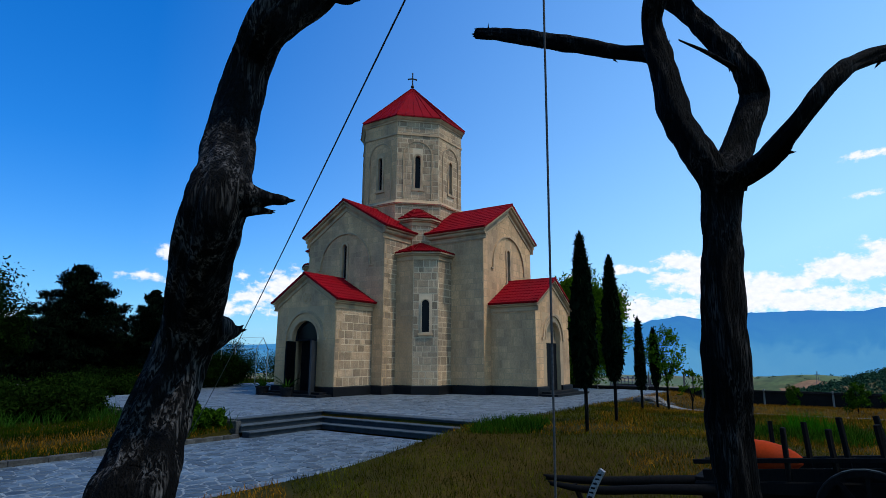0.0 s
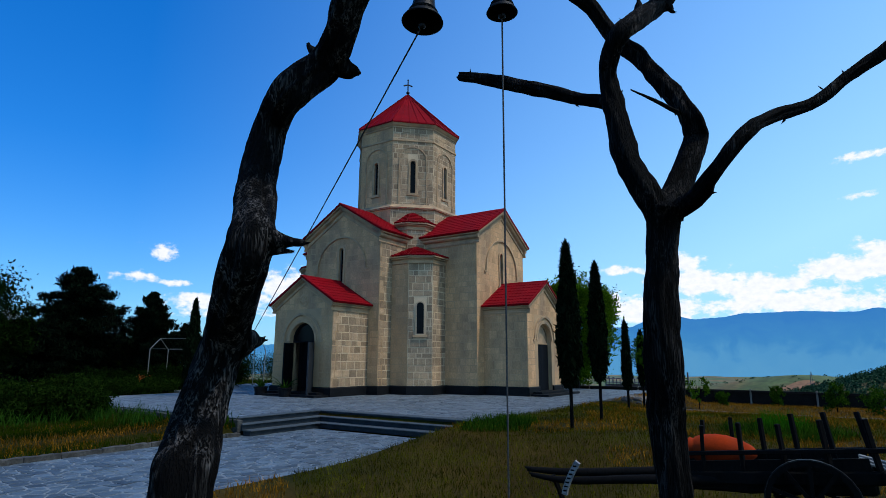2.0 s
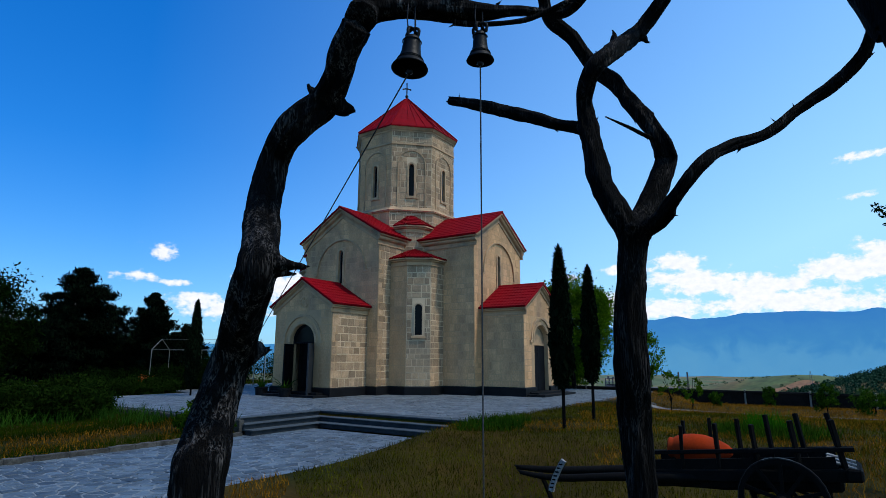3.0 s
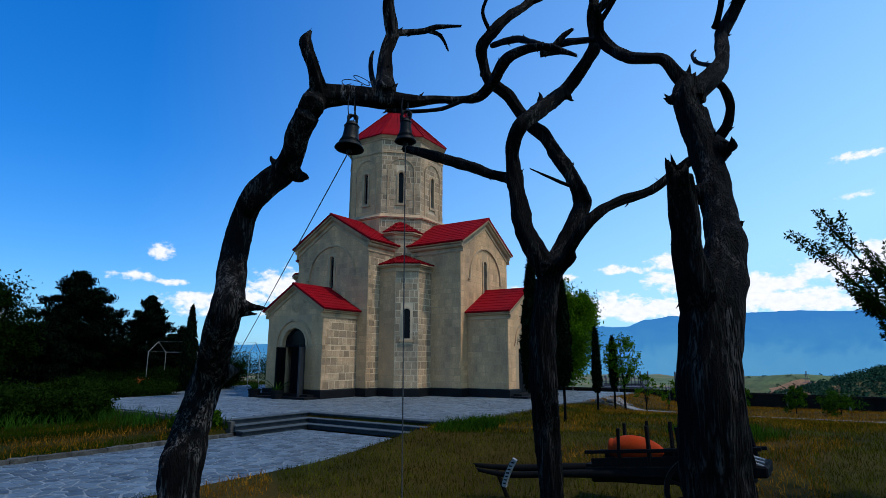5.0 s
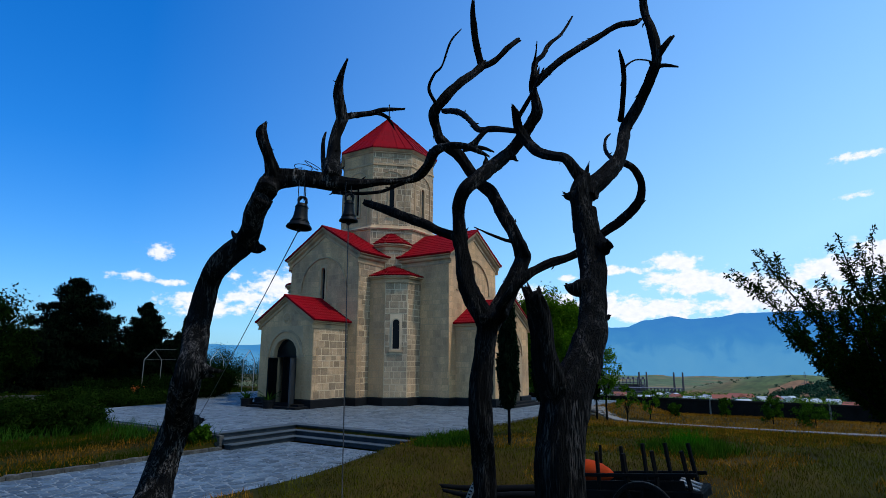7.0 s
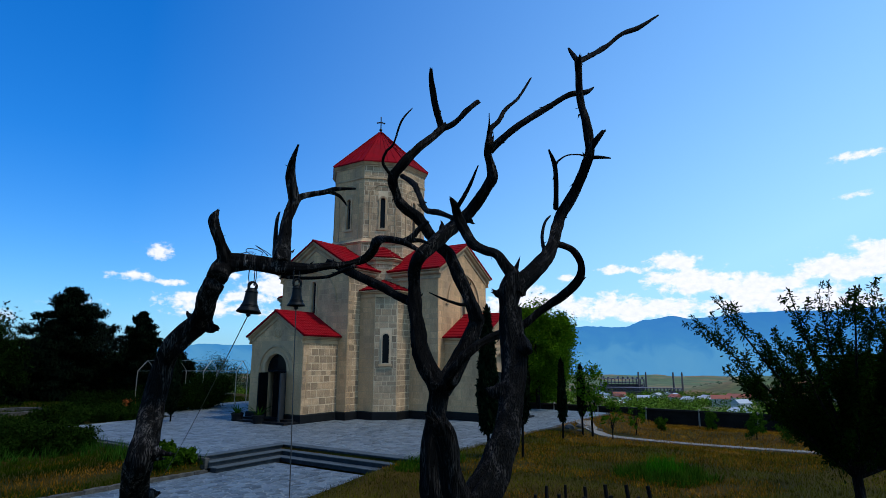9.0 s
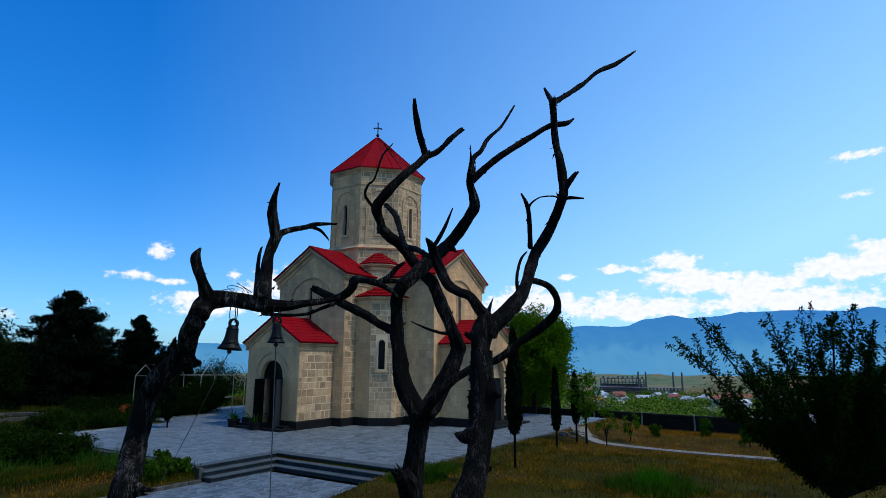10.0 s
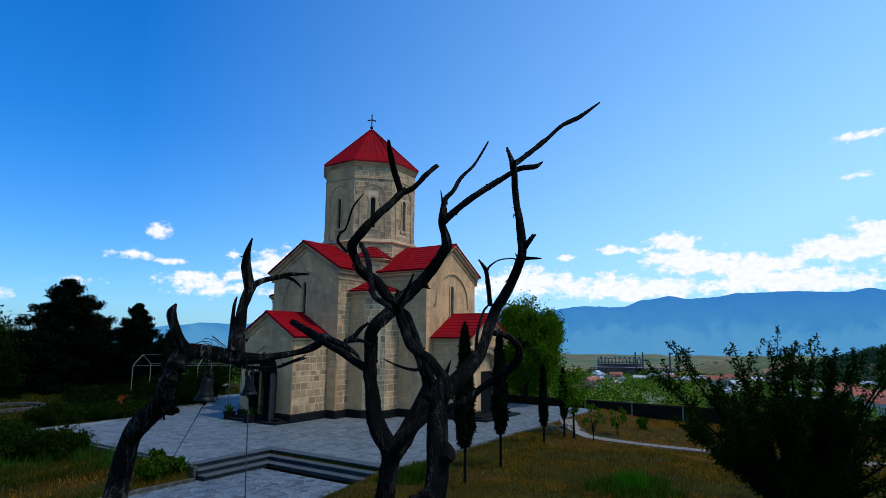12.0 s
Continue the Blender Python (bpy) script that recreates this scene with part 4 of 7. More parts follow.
dead_limb(tree, "twig", 14, (-24.16, -20.68, 4.20, 0.028), (-24.08, -20.82, 4.21, 0.022), (-24.02, -20.92, 4.17, 0.008))
dead_limb(tree, "knot", 15, (-25.20, -18.54, 2.22, 0.080), (-25.16, -18.60, 2.20, 0.034), (-25.13, -18.64, 2.195, 0.018), (-25.11, -18.67, 2.19, 0.010))
dead_limb(tree, "knot", 9, (-25.21, -18.54, 2.25, 0.105), (-25.155, -18.62, 2.245, 0.052), (-25.12, -18.68, 2.24, 0.027), (-25.10, -18.705, 2.237, 0.023), (-25.08, -18.73, 2.234, 0.016))
dead_limb(tree, "knot", 10, (-24.97, -18.06, 1.74, 0.116), (-24.83, -18.03, 1.75, 0.072), (-24.78, -18.04, 1.75, 0.040), (-24.76, -18.06, 1.76, 0.018))
dead_limb(tree, "knot", 11, (-24.76, -18.54, 3.50, 0.113), (-24.70, -18.61, 3.43, 0.065), (-24.66, -18.65, 3.42, 0.038), (-24.65, -18.67, 3.41, 0.019))
dead_limb(tree, "knot", 12, (-24.76, -18.54, 3.50, 0.094), (-24.82, -18.47, 3.53, 0.045), (-24.85, -18.44, 3.56, 0.022), (-24.86, -18.43, 3.59, 0.011))
tree = dead_tree("forked_dead_tree", "forked dead tree with twisting bare black limbs")
dead_limb(tree, "trunk", 0, (-22.34, -19.89, -0.60, 0.155), (-22.36, -19.89, -0.10, 0.130), (-22.37, -19.89, 0.30, 0.124), (-22.38, -19.89, 0.70, 0.124), (-22.37, -19.85, 1.17, 0.139), (-22.48, -19.88, 1.48, 0.131), (-22.50, -19.89, 1.79, 0.132), (-22.51, -19.91, 2.10, 0.130), (-22.46, -19.92, 2.41, 0.125), (-22.41, -19.93, 2.67, 0.130), (-22.48, -19.98, 2.87, 0.142))
dead_limb(tree, "limb", 1, (-22.43, -19.95, 2.76, 0.137), (-22.52, -19.83, 3.04, 0.124), (-22.53, -19.75, 3.23, 0.113), (-22.52, -19.70, 3.40, 0.104), (-22.52, -19.67, 3.58, 0.098), (-22.50, -19.62, 3.79, 0.092), (-22.47, -19.58, 4.06, 0.076), (-22.54, -19.64, 4.25, 0.079), (-22.56, -19.75, 4.40, 0.082), (-22.39, -19.81, 4.56, 0.091), (-22.05, -19.86, 4.83, 0.094), (-21.79, -19.94, 5.05, 0.090), (-21.70, -20.07, 5.25, 0.083), (-21.74, -20.23, 5.39, 0.074), (-21.76, -20.35, 5.55, 0.081), (-21.81, -20.36, 5.69, 0.070), (-21.90, -20.37, 5.84, 0.058), (-21.97, -20.43, 5.94, 0.065))
dead_limb(tree, "twig", 2, (-21.96, -20.42, 5.93, 0.043), (-21.86, -20.40, 6.20, 0.041), (-21.74, -20.46, 6.35, 0.034), (-21.61, -20.50, 6.56, 0.030), (-21.33, -20.57, 6.83, 0.023), (-20.97, -20.61, 7.28, 0.012))
dead_limb(tree, "twig", 3, (-21.91, -20.39, 6.12, 0.025), (-22.14, -20.53, 6.14, 0.014), (-22.34, -20.64, 6.19, 0.007))
dead_limb(tree, "limb", 4, (-21.92, -20.41, 5.87, 0.054), (-21.91, -20.49, 5.93, 0.050), (-21.88, -20.72, 6.09, 0.045), (-21.77, -20.94, 6.26, 0.042), (-21.59, -21.18, 6.46, 0.038), (-21.49, -21.40, 6.59, 0.038), (-21.40, -21.59, 6.61, 0.038), (-21.34, -21.68, 6.68, 0.011))
dead_limb(tree, "limb", 5, (-22.43, -19.96, 2.77, 0.130), (-22.17, -19.98, 2.95, 0.125), (-21.87, -20.15, 3.53, 0.095), (-21.89, -20.16, 3.67, 0.091), (-21.92, -20.13, 3.79, 0.087), (-21.90, -20.00, 4.04, 0.086), (-21.85, -19.84, 4.29, 0.084), (-21.83, -19.71, 4.52, 0.086), (-21.90, -19.59, 4.66, 0.082), (-21.98, -19.45, 4.86, 0.075), (-22.10, -19.34, 5.06, 0.071), (-22.27, -19.18, 5.23, 0.071), (-22.36, -19.16, 5.39, 0.064), (-22.48, -19.20, 5.55, 0.074), (-22.44, -19.33, 5.73, 0.070), (-22.27, -19.46, 5.98, 0.056), (-21.96, -19.52, 6.26, 0.051), (-21.79, -19.56, 6.44, 0.055))
dead_limb(tree, "limb", 6, (-21.79, -19.56, 6.41, 0.054), (-21.92, -19.56, 6.62, 0.050), (-22.21, -19.66, 6.92, 0.044), (-22.38, -19.76, 7.04, 0.020))
dead_limb(tree, "twig", 7, (-21.80, -19.55, 6.42, 0.048), (-21.70, -19.73, 6.52, 0.044), (-21.62, -19.87, 6.69, 0.044), (-21.45, -19.97, 6.88, 0.036))
dead_limb(tree, "twig", 8, (-23.02, -19.61, 5.36, 0.023), (-23.22, -19.64, 5.46, 0.020), (-23.37, -19.82, 5.53, 0.016), (-23.42, -19.96, 5.57, 0.012), (-23.43, -20.08, 5.82, 0.012), (-23.34, -20.16, 5.99, 0.006))
dead_limb(tree, "twig", 9, (-22.42, -19.32, 5.57, 0.037), (-22.88, -19.86, 5.24, 0.040), (-23.23, -20.22, 4.91, 0.036), (-23.39, -20.41, 4.72, 0.035), (-23.51, -20.65, 4.63, 0.031), (-23.60, -20.85, 4.54, 0.027), (-23.66, -21.00, 4.47, 0.024))
dead_limb(tree, "limb", 10, (-22.51, -19.60, 3.82, 0.072), (-22.50, -19.55, 3.84, 0.069), (-22.51, -19.34, 3.92, 0.063), (-22.51, -19.09, 4.05, 0.061), (-22.54, -18.75, 4.20, 0.059), (-22.57, -18.39, 4.36, 0.053), (-22.56, -18.12, 4.47, 0.042))
dead_limb(tree, "twig", 11, (-21.95, -20.05, 3.82, 0.031), (-22.07, -20.02, 3.81, 0.024), (-22.24, -19.91, 3.86, 0.017), (-22.37, -19.75, 3.95, 0.007))
dead_limb(tree, "limb", 12, (-22.42, -19.98, 2.80, 0.085), (-22.58, -20.23, 2.85, 0.070), (-22.92, -20.40, 2.91, 0.061), (-22.91, -20.62, 3.16, 0.052), (-22.65, -20.79, 3.34, 0.050), (-22.43, -21.04, 3.47, 0.047), (-22.32, -21.27, 3.66, 0.045), (-22.26, -21.51, 3.82, 0.048), (-22.28, -21.70, 3.98, 0.050), (-22.42, -21.79, 4.13, 0.044), (-22.62, -21.77, 4.26, 0.040), (-22.82, -21.68, 4.30, 0.036))
dead_limb(tree, "knot", 13, (-22.53, -19.75, 3.23, 0.099), (-22.57, -19.70, 3.25, 0.066), (-22.60, -19.67, 3.27, 0.033), (-22.61, -19.66, 3.29, 0.017))
dead_limb(tree, "knot", 14, (-22.13, -19.85, 4.76, 0.093), (-22.17, -19.82, 4.82, 0.050), (-22.18, -19.82, 4.88, 0.022), (-22.19, -19.81, 4.92, 0.007))
dead_limb(tree, "knot", 15, (-21.80, -19.95, 5.02, 0.090), (-21.76, -20.00, 4.99, 0.045), (-21.73, -20.02, 4.96, 0.022), (-21.72, -20.04, 4.95, 0.011))
tree = dead_tree("stout_dead_tree", "stout dead tree with a sawn stub and bare crown")
dead_limb(tree, "trunk", 0, (-24.85, -21.81, -0.60, 0.196), (-24.86, -21.81, -0.10, 0.165), (-24.86, -21.81, 0.30, 0.157), (-24.88, -21.81, 1.22, 0.157), (-24.91, -21.81, 1.43, 0.147), (-24.93, -21.81, 1.69, 0.140), (-24.88, -21.83, 1.96, 0.140), (-24.82, -21.86, 2.13, 0.143), (-24.64, -21.89, 2.32, 0.121), (-24.50, -21.90, 2.50, 0.111), (-24.38, -21.87, 2.62, 0.102), (-24.23, -21.84, 2.84, 0.097), (-24.09, -21.80, 3.07, 0.102), (-24.03, -21.75, 3.29, 0.098), (-23.96, -21.70, 3.53, 0.090))
dead_limb(tree, "limb", 1, (-24.01, -21.73, 3.34, 0.092), (-23.91, -21.67, 3.55, 0.091), (-23.85, -21.66, 3.70, 0.102), (-23.80, -21.69, 3.82, 0.093))
dead_limb(tree, "limb", 2, (-24.88, -21.80, 2.12, 0.099), (-24.98, -21.81, 2.23, 0.085), (-25.03, -21.80, 2.36, 0.076), (-25.07, -21.81, 2.49, 0.074), (-25.13, -21.81, 2.63, 0.066), (-25.21, -21.82, 2.71, 0.056))
dead_limb(tree, "limb", 3, (-23.83, -21.69, 3.69, 0.090), (-23.80, -21.71, 3.75, 0.086), (-23.62, -21.78, 3.90, 0.073), (-23.45, -21.84, 4.05, 0.064), (-23.35, -21.86, 4.19, 0.057), (-23.19, -21.85, 4.40, 0.056), (-23.06, -21.85, 4.55, 0.054), (-22.93, -21.95, 4.80, 0.053), (-23.01, -22.10, 5.02, 0.051), (-23.05, -22.16, 5.17, 0.051), (-23.03, -22.13, 5.44, 0.046), (-22.97, -22.06, 5.73, 0.042), (-23.05, -22.08, 5.99, 0.038), (-23.16, -22.12, 6.10, 0.038))
dead_limb(tree, "twig", 4, (-23.14, -22.11, 6.09, 0.035), (-23.00, -22.11, 6.17, 0.032), (-22.60, -22.17, 6.45, 0.032), (-22.42, -22.22, 6.59, 0.029), (-22.23, -22.33, 6.79, 0.026), (-21.98, -22.47, 6.96, 0.027), (-21.73, -22.64, 7.19, 0.010))
dead_limb(tree, "twig", 5, (-23.14, -22.11, 6.09, 0.032), (-23.07, -22.05, 6.20, 0.027), (-22.99, -21.97, 6.34, 0.015))
dead_limb(tree, "twig", 6, (-23.05, -22.15, 5.16, 0.037), (-23.09, -22.24, 5.23, 0.033), (-23.08, -22.31, 5.31, 0.022))
dead_limb(tree, "twig", 7, (-23.03, -22.13, 5.08, 0.025), (-23.02, -22.22, 5.08, 0.022), (-22.92, -22.32, 5.08, 0.008))
dead_limb(tree, "twig", 8, (-23.10, -21.80, 4.60, 0.026), (-23.19, -21.84, 4.62, 0.026), (-23.39, -21.93, 4.80, 0.024), (-23.49, -21.96, 4.92, 0.022), (-23.66, -21.98, 5.00, 0.010))
dead_limb(tree, "twig", 9, (-23.46, -21.96, 4.90, 0.011), (-23.43, -21.97, 4.96, 0.011), (-23.36, -22.04, 5.03, 0.008), (-23.23, -22.12, 5.06, 0.008), (-23.17, -22.15, 5.05, 0.008))
dead_limb(tree, "twig", 10, (-23.45, -21.82, 4.08, 0.020), (-23.12, -21.65, 4.31, 0.019), (-22.85, -21.57, 4.53, 0.017), (-22.74, -21.59, 4.63, 0.008))
dead_limb(tree, "limb", 11, (-23.81, -21.69, 3.78, 0.065), (-23.78, -21.65, 3.84, 0.061), (-23.79, -21.60, 3.91, 0.052), (-23.84, -21.52, 4.04, 0.043), (-23.84, -21.40, 4.09, 0.048), (-23.78, -21.24, 4.18, 0.050), (-23.68, -21.08, 4.36, 0.052), (-23.68, -21.00, 4.51, 0.048), (-23.78, -21.03, 4.59, 0.041), (-23.88, -21.05, 4.63, 0.015))
dead_limb(tree, "twig", 12, (-23.74, -21.04, 4.58, 0.025), (-23.80, -21.20, 4.73, 0.019), (-23.94, -21.39, 4.88, 0.006))
dead_limb(tree, "knot", 13, (-24.02, -21.82, 3.22, 0.104), (-24.10, -21.90, 3.19, 0.054), (-24.12, -21.94, 3.19, 0.035), (-24.17, -21.95, 3.21, 0.014))
dead_limb(tree, "knot", 14, (-24.23, -21.81, 2.87, 0.089), (-24.29, -21.73, 2.86, 0.057), (-24.31, -21.69, 2.87, 0.032), (-24.33, -21.68, 2.88, 0.016))
dead_limb(tree, "knot", 15, (-23.86, -21.66, 3.69, 0.101), (-23.90, -21.61, 3.68, 0.056), (-23.92, -21.56, 3.68, 0.037), (-23.94, -21.54, 3.69, 0.019))
dead_limb(tree, "knot", 16, (-24.35, -21.88, 2.64, 0.089), (-24.31, -21.94, 2.64, 0.043), (-24.30, -21.96, 2.64, 0.023), (-24.30, -21.97, 2.65, 0.012))


# ---- distance ----
far_blue = bpy.data.materials.new("haze_glow_mountain")
far_blue.use_nodes = True


def ridge(name, label, az0, az1, dist, depth, base_el, line, mat, rough=0.25, steps=420):
    """A far mountain range: line(az) gives the crest's elevation in degrees."""
    verts, faces = [], []
    rows = 30
    for i in range(steps + 1):
        az = radians(az0 + (az1 - az0) * i / steps)
        top = math.tan(radians(line(math.degrees(az))))
        for j in range(rows + 1):
            f = j / rows
            d = dist - depth * (1 - f)
            el = math.tan(radians(base_el)) * (1 - f) + top * f
            h = d * el * (1 if f < 1 else 1)
            nz = (1 - 2 * abs(noise.noise(Vector((math.cos(az) * 16, math.sin(az) * 16, f * 2.2 + az * 3)))) + 0.5 * (1 - 2 * abs(noise.noise(Vector((math.cos(az) * 45, math.sin(az) * 45, f * 5.0)))))) * (1 - f) * f * 4
            verts.append((-28 + math.cos(az) * d, -23 + math.sin(az) * d, 2.0 + h + nz * rough * dist * 0.02))
    for i in range(steps):
        for j in range(rows):
            a = i * (rows + 1) + j
            faces.append((a, a + rows + 1, a + rows + 2, a + 1))
    ob = raw(name, verts, faces, mat, smooth=True)
    return tagged(ob, label, "mountains", kind="structure")


CREST = [(-40, 4.0), (-12, 4.3), (-4.4, 4.05), (-3.4, 4.28), (-1.9, 4.02), (2.1, 4.22), (6.0, 4.18), (8.2, 3.88), (10.1, 3.78), (11.8, 4.05), (14.1, 3.75), (16.1, 3.1), (19.8, 3.22), (23.6, 2.76), (27.5, 2.38), (34, 2.1), (46, 1.6), (53.6, 1.32), (55.8, 1.40), (58.8, 1.08), (62, 0.6), (95, 0.4)]


def crest(az):
    for (a0, e0), (a1, e1) in zip(CREST, CREST[1:]):
        if a0 <= az <= a1:
            f = (az - a0) / (a1 - a0)
            return e0 + (e1 - e0) * smooth01(f) + 0.04 * noise.noise(Vector((az * 0.9, 9, 0))) + 0.05 * noise.noise(Vector((az * 2.4, 2, 0))) + 0.035 * noise.noise(Vector((az * 9, 4, 0)))
    return 0.4


# distance haze is painted as a blue glow, paler towards the foot
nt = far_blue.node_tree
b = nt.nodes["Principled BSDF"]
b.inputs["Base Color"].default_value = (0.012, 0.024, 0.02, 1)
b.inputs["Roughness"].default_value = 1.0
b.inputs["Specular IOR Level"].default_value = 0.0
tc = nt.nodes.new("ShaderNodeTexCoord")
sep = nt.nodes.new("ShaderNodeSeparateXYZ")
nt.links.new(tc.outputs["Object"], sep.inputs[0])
# noise paints the shading of the slope folds into that glow
fold_shades = nt.nodes.new("ShaderNodeTexNoise")
fold_shades.inputs["Scale"].default_value, fold_shades.inputs["Detail"].default_value, fold_shades.inputs["Distortion"].default_value = 1.0, 7.0, 1.0
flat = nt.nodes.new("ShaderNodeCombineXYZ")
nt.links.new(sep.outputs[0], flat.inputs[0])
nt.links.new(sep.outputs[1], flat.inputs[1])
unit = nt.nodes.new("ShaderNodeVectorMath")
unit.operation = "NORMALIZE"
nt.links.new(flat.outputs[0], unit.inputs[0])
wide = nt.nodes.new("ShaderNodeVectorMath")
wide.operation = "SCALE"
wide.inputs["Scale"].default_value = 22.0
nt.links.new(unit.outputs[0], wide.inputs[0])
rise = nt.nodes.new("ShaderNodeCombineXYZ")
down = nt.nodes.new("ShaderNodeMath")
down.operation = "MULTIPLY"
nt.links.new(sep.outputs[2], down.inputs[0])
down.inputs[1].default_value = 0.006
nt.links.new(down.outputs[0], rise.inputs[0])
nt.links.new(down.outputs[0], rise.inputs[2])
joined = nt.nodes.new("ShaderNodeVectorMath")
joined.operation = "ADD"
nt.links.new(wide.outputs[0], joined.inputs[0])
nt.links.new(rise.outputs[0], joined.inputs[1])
nt.links.new(joined.outputs[0], fold_shades.inputs["Vector"])
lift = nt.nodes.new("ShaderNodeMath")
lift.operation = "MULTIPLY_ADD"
nt.links.new(fold_shades.outputs[0], lift.inputs[0])
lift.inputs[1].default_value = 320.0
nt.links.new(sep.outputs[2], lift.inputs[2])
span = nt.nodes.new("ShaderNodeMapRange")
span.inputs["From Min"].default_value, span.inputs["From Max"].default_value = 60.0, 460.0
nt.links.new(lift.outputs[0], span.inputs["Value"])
haze_hues = nt.nodes.new("ShaderNodeValToRGB")
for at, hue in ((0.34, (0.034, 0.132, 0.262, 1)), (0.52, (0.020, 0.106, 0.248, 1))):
    haze_hues.color_ramp.elements.new(at).color = hue
haze_hues.color_ramp.elements[0].color = (0.040, 0.140, 0.262, 1)
haze_hues.color_ramp.elements[3].color = (0.014, 0.086, 0.246, 1)
nt.links.new(span.outputs[0], haze_hues.inputs[0])
nt.links.new(haze_hues.outputs[0], b.inputs["Emission Color"])
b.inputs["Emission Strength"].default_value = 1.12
ridge("backdrop", "blue mountain range beyond the valley, haze painted as glow", -40, 95, 4300, 2300, -2.0, crest, far_blue)


# ---- bells and ropes ----
def lathe(bm, profile, m, sides=28):
    rings = [[bm.verts.new(m @ Vector((r * math.cos(2 * math.pi * k / sides), r * math.sin(2 * math.pi * k / sides), z))) for k in range(sides)] for r, z in profile]
    for r0, r1 in zip(rings, rings[1:]):
        for k in range(sides):
            bm.faces.new((r0[k], r0[(k + 1) % sides], r1[(k + 1) % sides], r1[k]))
    bmesh.ops.recalc_face_normals(bm, faces=bm.faces)


def tube(bm, pts, r, sides=8):
    limb_mesh(bm, [(*p, r) for p in pts], sides=sides, per=4, rough=0.06)


def bell(x, y, top, h, rad, limb_z, rope_to, lean):
    t = thing("bell", "dark bronze bell hung on wire from the dead limb", "bell", group="bells on the dead tree")
    m = Matrix.Translation((x, y, top)) @ Matrix.Rotation(radians(lean), 4, "Y")
    bm = bmesh.new()
    prof = [(0.001, 0.0), (0.30, 0.0), (0.42, -0.05), (0.47, -0.14), (0.50, -0.3), (0.54, -0.5), (0.62, -0.68), (0.75, -0.82), (0.93, -0.93), (1.0, -1.0), (0.94, -1.0), (0.80, -0.88), (0.6, -0.7), (0.46, -0.3), (0.36, -0.1), (0.001, -0.08)]
    lathe(bm, [(r * rad, z * h) for r, z in prof], m)
    part("bell_body", bm, bronze, t, smooth=True)
    for z, w in ((-0.16, 0.49), (-0.72, 0.66), (-0.78, 0.71)):
        bm = bmesh.new()
        lathe(bm, [(rad * w, z * h - 0.004), (rad * w + 0.006, z * h), (rad * w, z * h + 0.005)], m)
        part("bell_band", bm, bronze, t, smooth=True)
    bm = bmesh.new()
    for a in (0, 90):
        q = m @ Matrix.Rotation(radians(a), 4, "Z")
        tube(bm, [q @ Vector(p) for p in ((-0.045, 0, -0.01), (-0.05, 0, 0.04), (0, 0, 0.065), (0.05, 0, 0.04), (0.045, 0, -0.01))], 0.011)
    part("crown_loop", bm, bronze, t)
    for dx, dy in ((-0.035, 0.01), (0.0, -0.02), (0.035, 0.01)):
        bm = bmesh.new()
        tube(bm, [(x + dx * 0.8, y + dy, top + 0.03), (x + dx * 1.3, y + dy, (top + limb_z) / 2), (x + dx * 1.1, y + dy, limb_z)], 0.005, 6)
        part("hanging_wire", bm, iron, t)
    bm = bmesh.new()
    lathe(bm, [(0.006, -h * 0.5), (0.008, -h * 1.0), (0.022, -h * 1.06), (0.024, -h * 1.12), (0.008, -h * 1.18)], m, 10)
    part("clapper", bm, iron, t, smooth=True)
    rope = bmesh.new()
    a = m @ Vector((0, 0, -h * 1.1))
    b = Vector(rope_to)
    pts = [a.lerp(b, i / 10) + Vector((0, 0, -0.10 * math.sin(math.pi * i / 10) * (1 if abs(lean) > 1 else 0))) for i in range(11)]
    tube(rope, pts, 0.0052, 8)
    part("bell_rope", rope, rope_mat, t, "thin grey rope tied to the clapper")
    return t


bell(-24.66, -19.19, 3.80, 0.242, 0.122, 4.02, (-18.0, -7.06, -0.36), 6)
bell(-24.42, -19.57, 3.83, 0.205, 0.092, 4.0, (-24.22, -19.45, -0.45), 0)
bm = bmesh.new()
rng = random.Random(4)
for k in range(3):
    c = Vector((-24.66 + 0.03 * k, -19.06 - 0.07 * k, 4.13))
    pts = [c + Vector((0.04 * math.sin(i * 0.9 + k), -0.09 * math.cos(i * 0.7) - 0.02 * k, (0.03 + 0.014 * k) * (1 + math.sin(i * 0.7 - 0.6 * k)))) for i in range(10)]
    tube(bm, pts, 0.004, 5)
tagged(mesh_obj("wire_coil", bm, iron), "loose coil of black wire wound round the dead limb", "wire")


# ---- leaves ----
def leaf_material(name, base, transl=0.25, rnd=0.35, rough=0.6):
    return material(name, base, rough, var=0.25, var_scale=0.9, rnd=rnd, island=True, transl=transl, spec=0.0)


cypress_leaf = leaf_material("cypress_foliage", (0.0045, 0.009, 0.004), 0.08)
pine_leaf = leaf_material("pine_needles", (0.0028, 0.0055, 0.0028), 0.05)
green_leaf = leaf_material("walnut_leaves", (0.046, 0.102, 0.004), 0.4)
# plum leaves near black: the tree's shade is put into their colour
plum_leaf = leaf_material("plum_leaves", (0.007, 0.017, 0.002), 0.3, 0.5, 0.9)
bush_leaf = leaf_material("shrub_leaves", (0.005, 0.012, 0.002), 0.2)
bed_leaf = leaf_material("bed_leaves", (0.010, 0.022, 0.003), 0.2)
iris_leaf = leaf_material("iris_blades", (0.022, 0.060, 0.006), 0.3)
fresh_grass = leaf_material("fresh_tall_grass", (0.024, 0.12, 0.003), 0.4)
weed_leaf = leaf_material("meadow_weeds", (0.028, 0.064, 0.004), 0.3, 0.6)
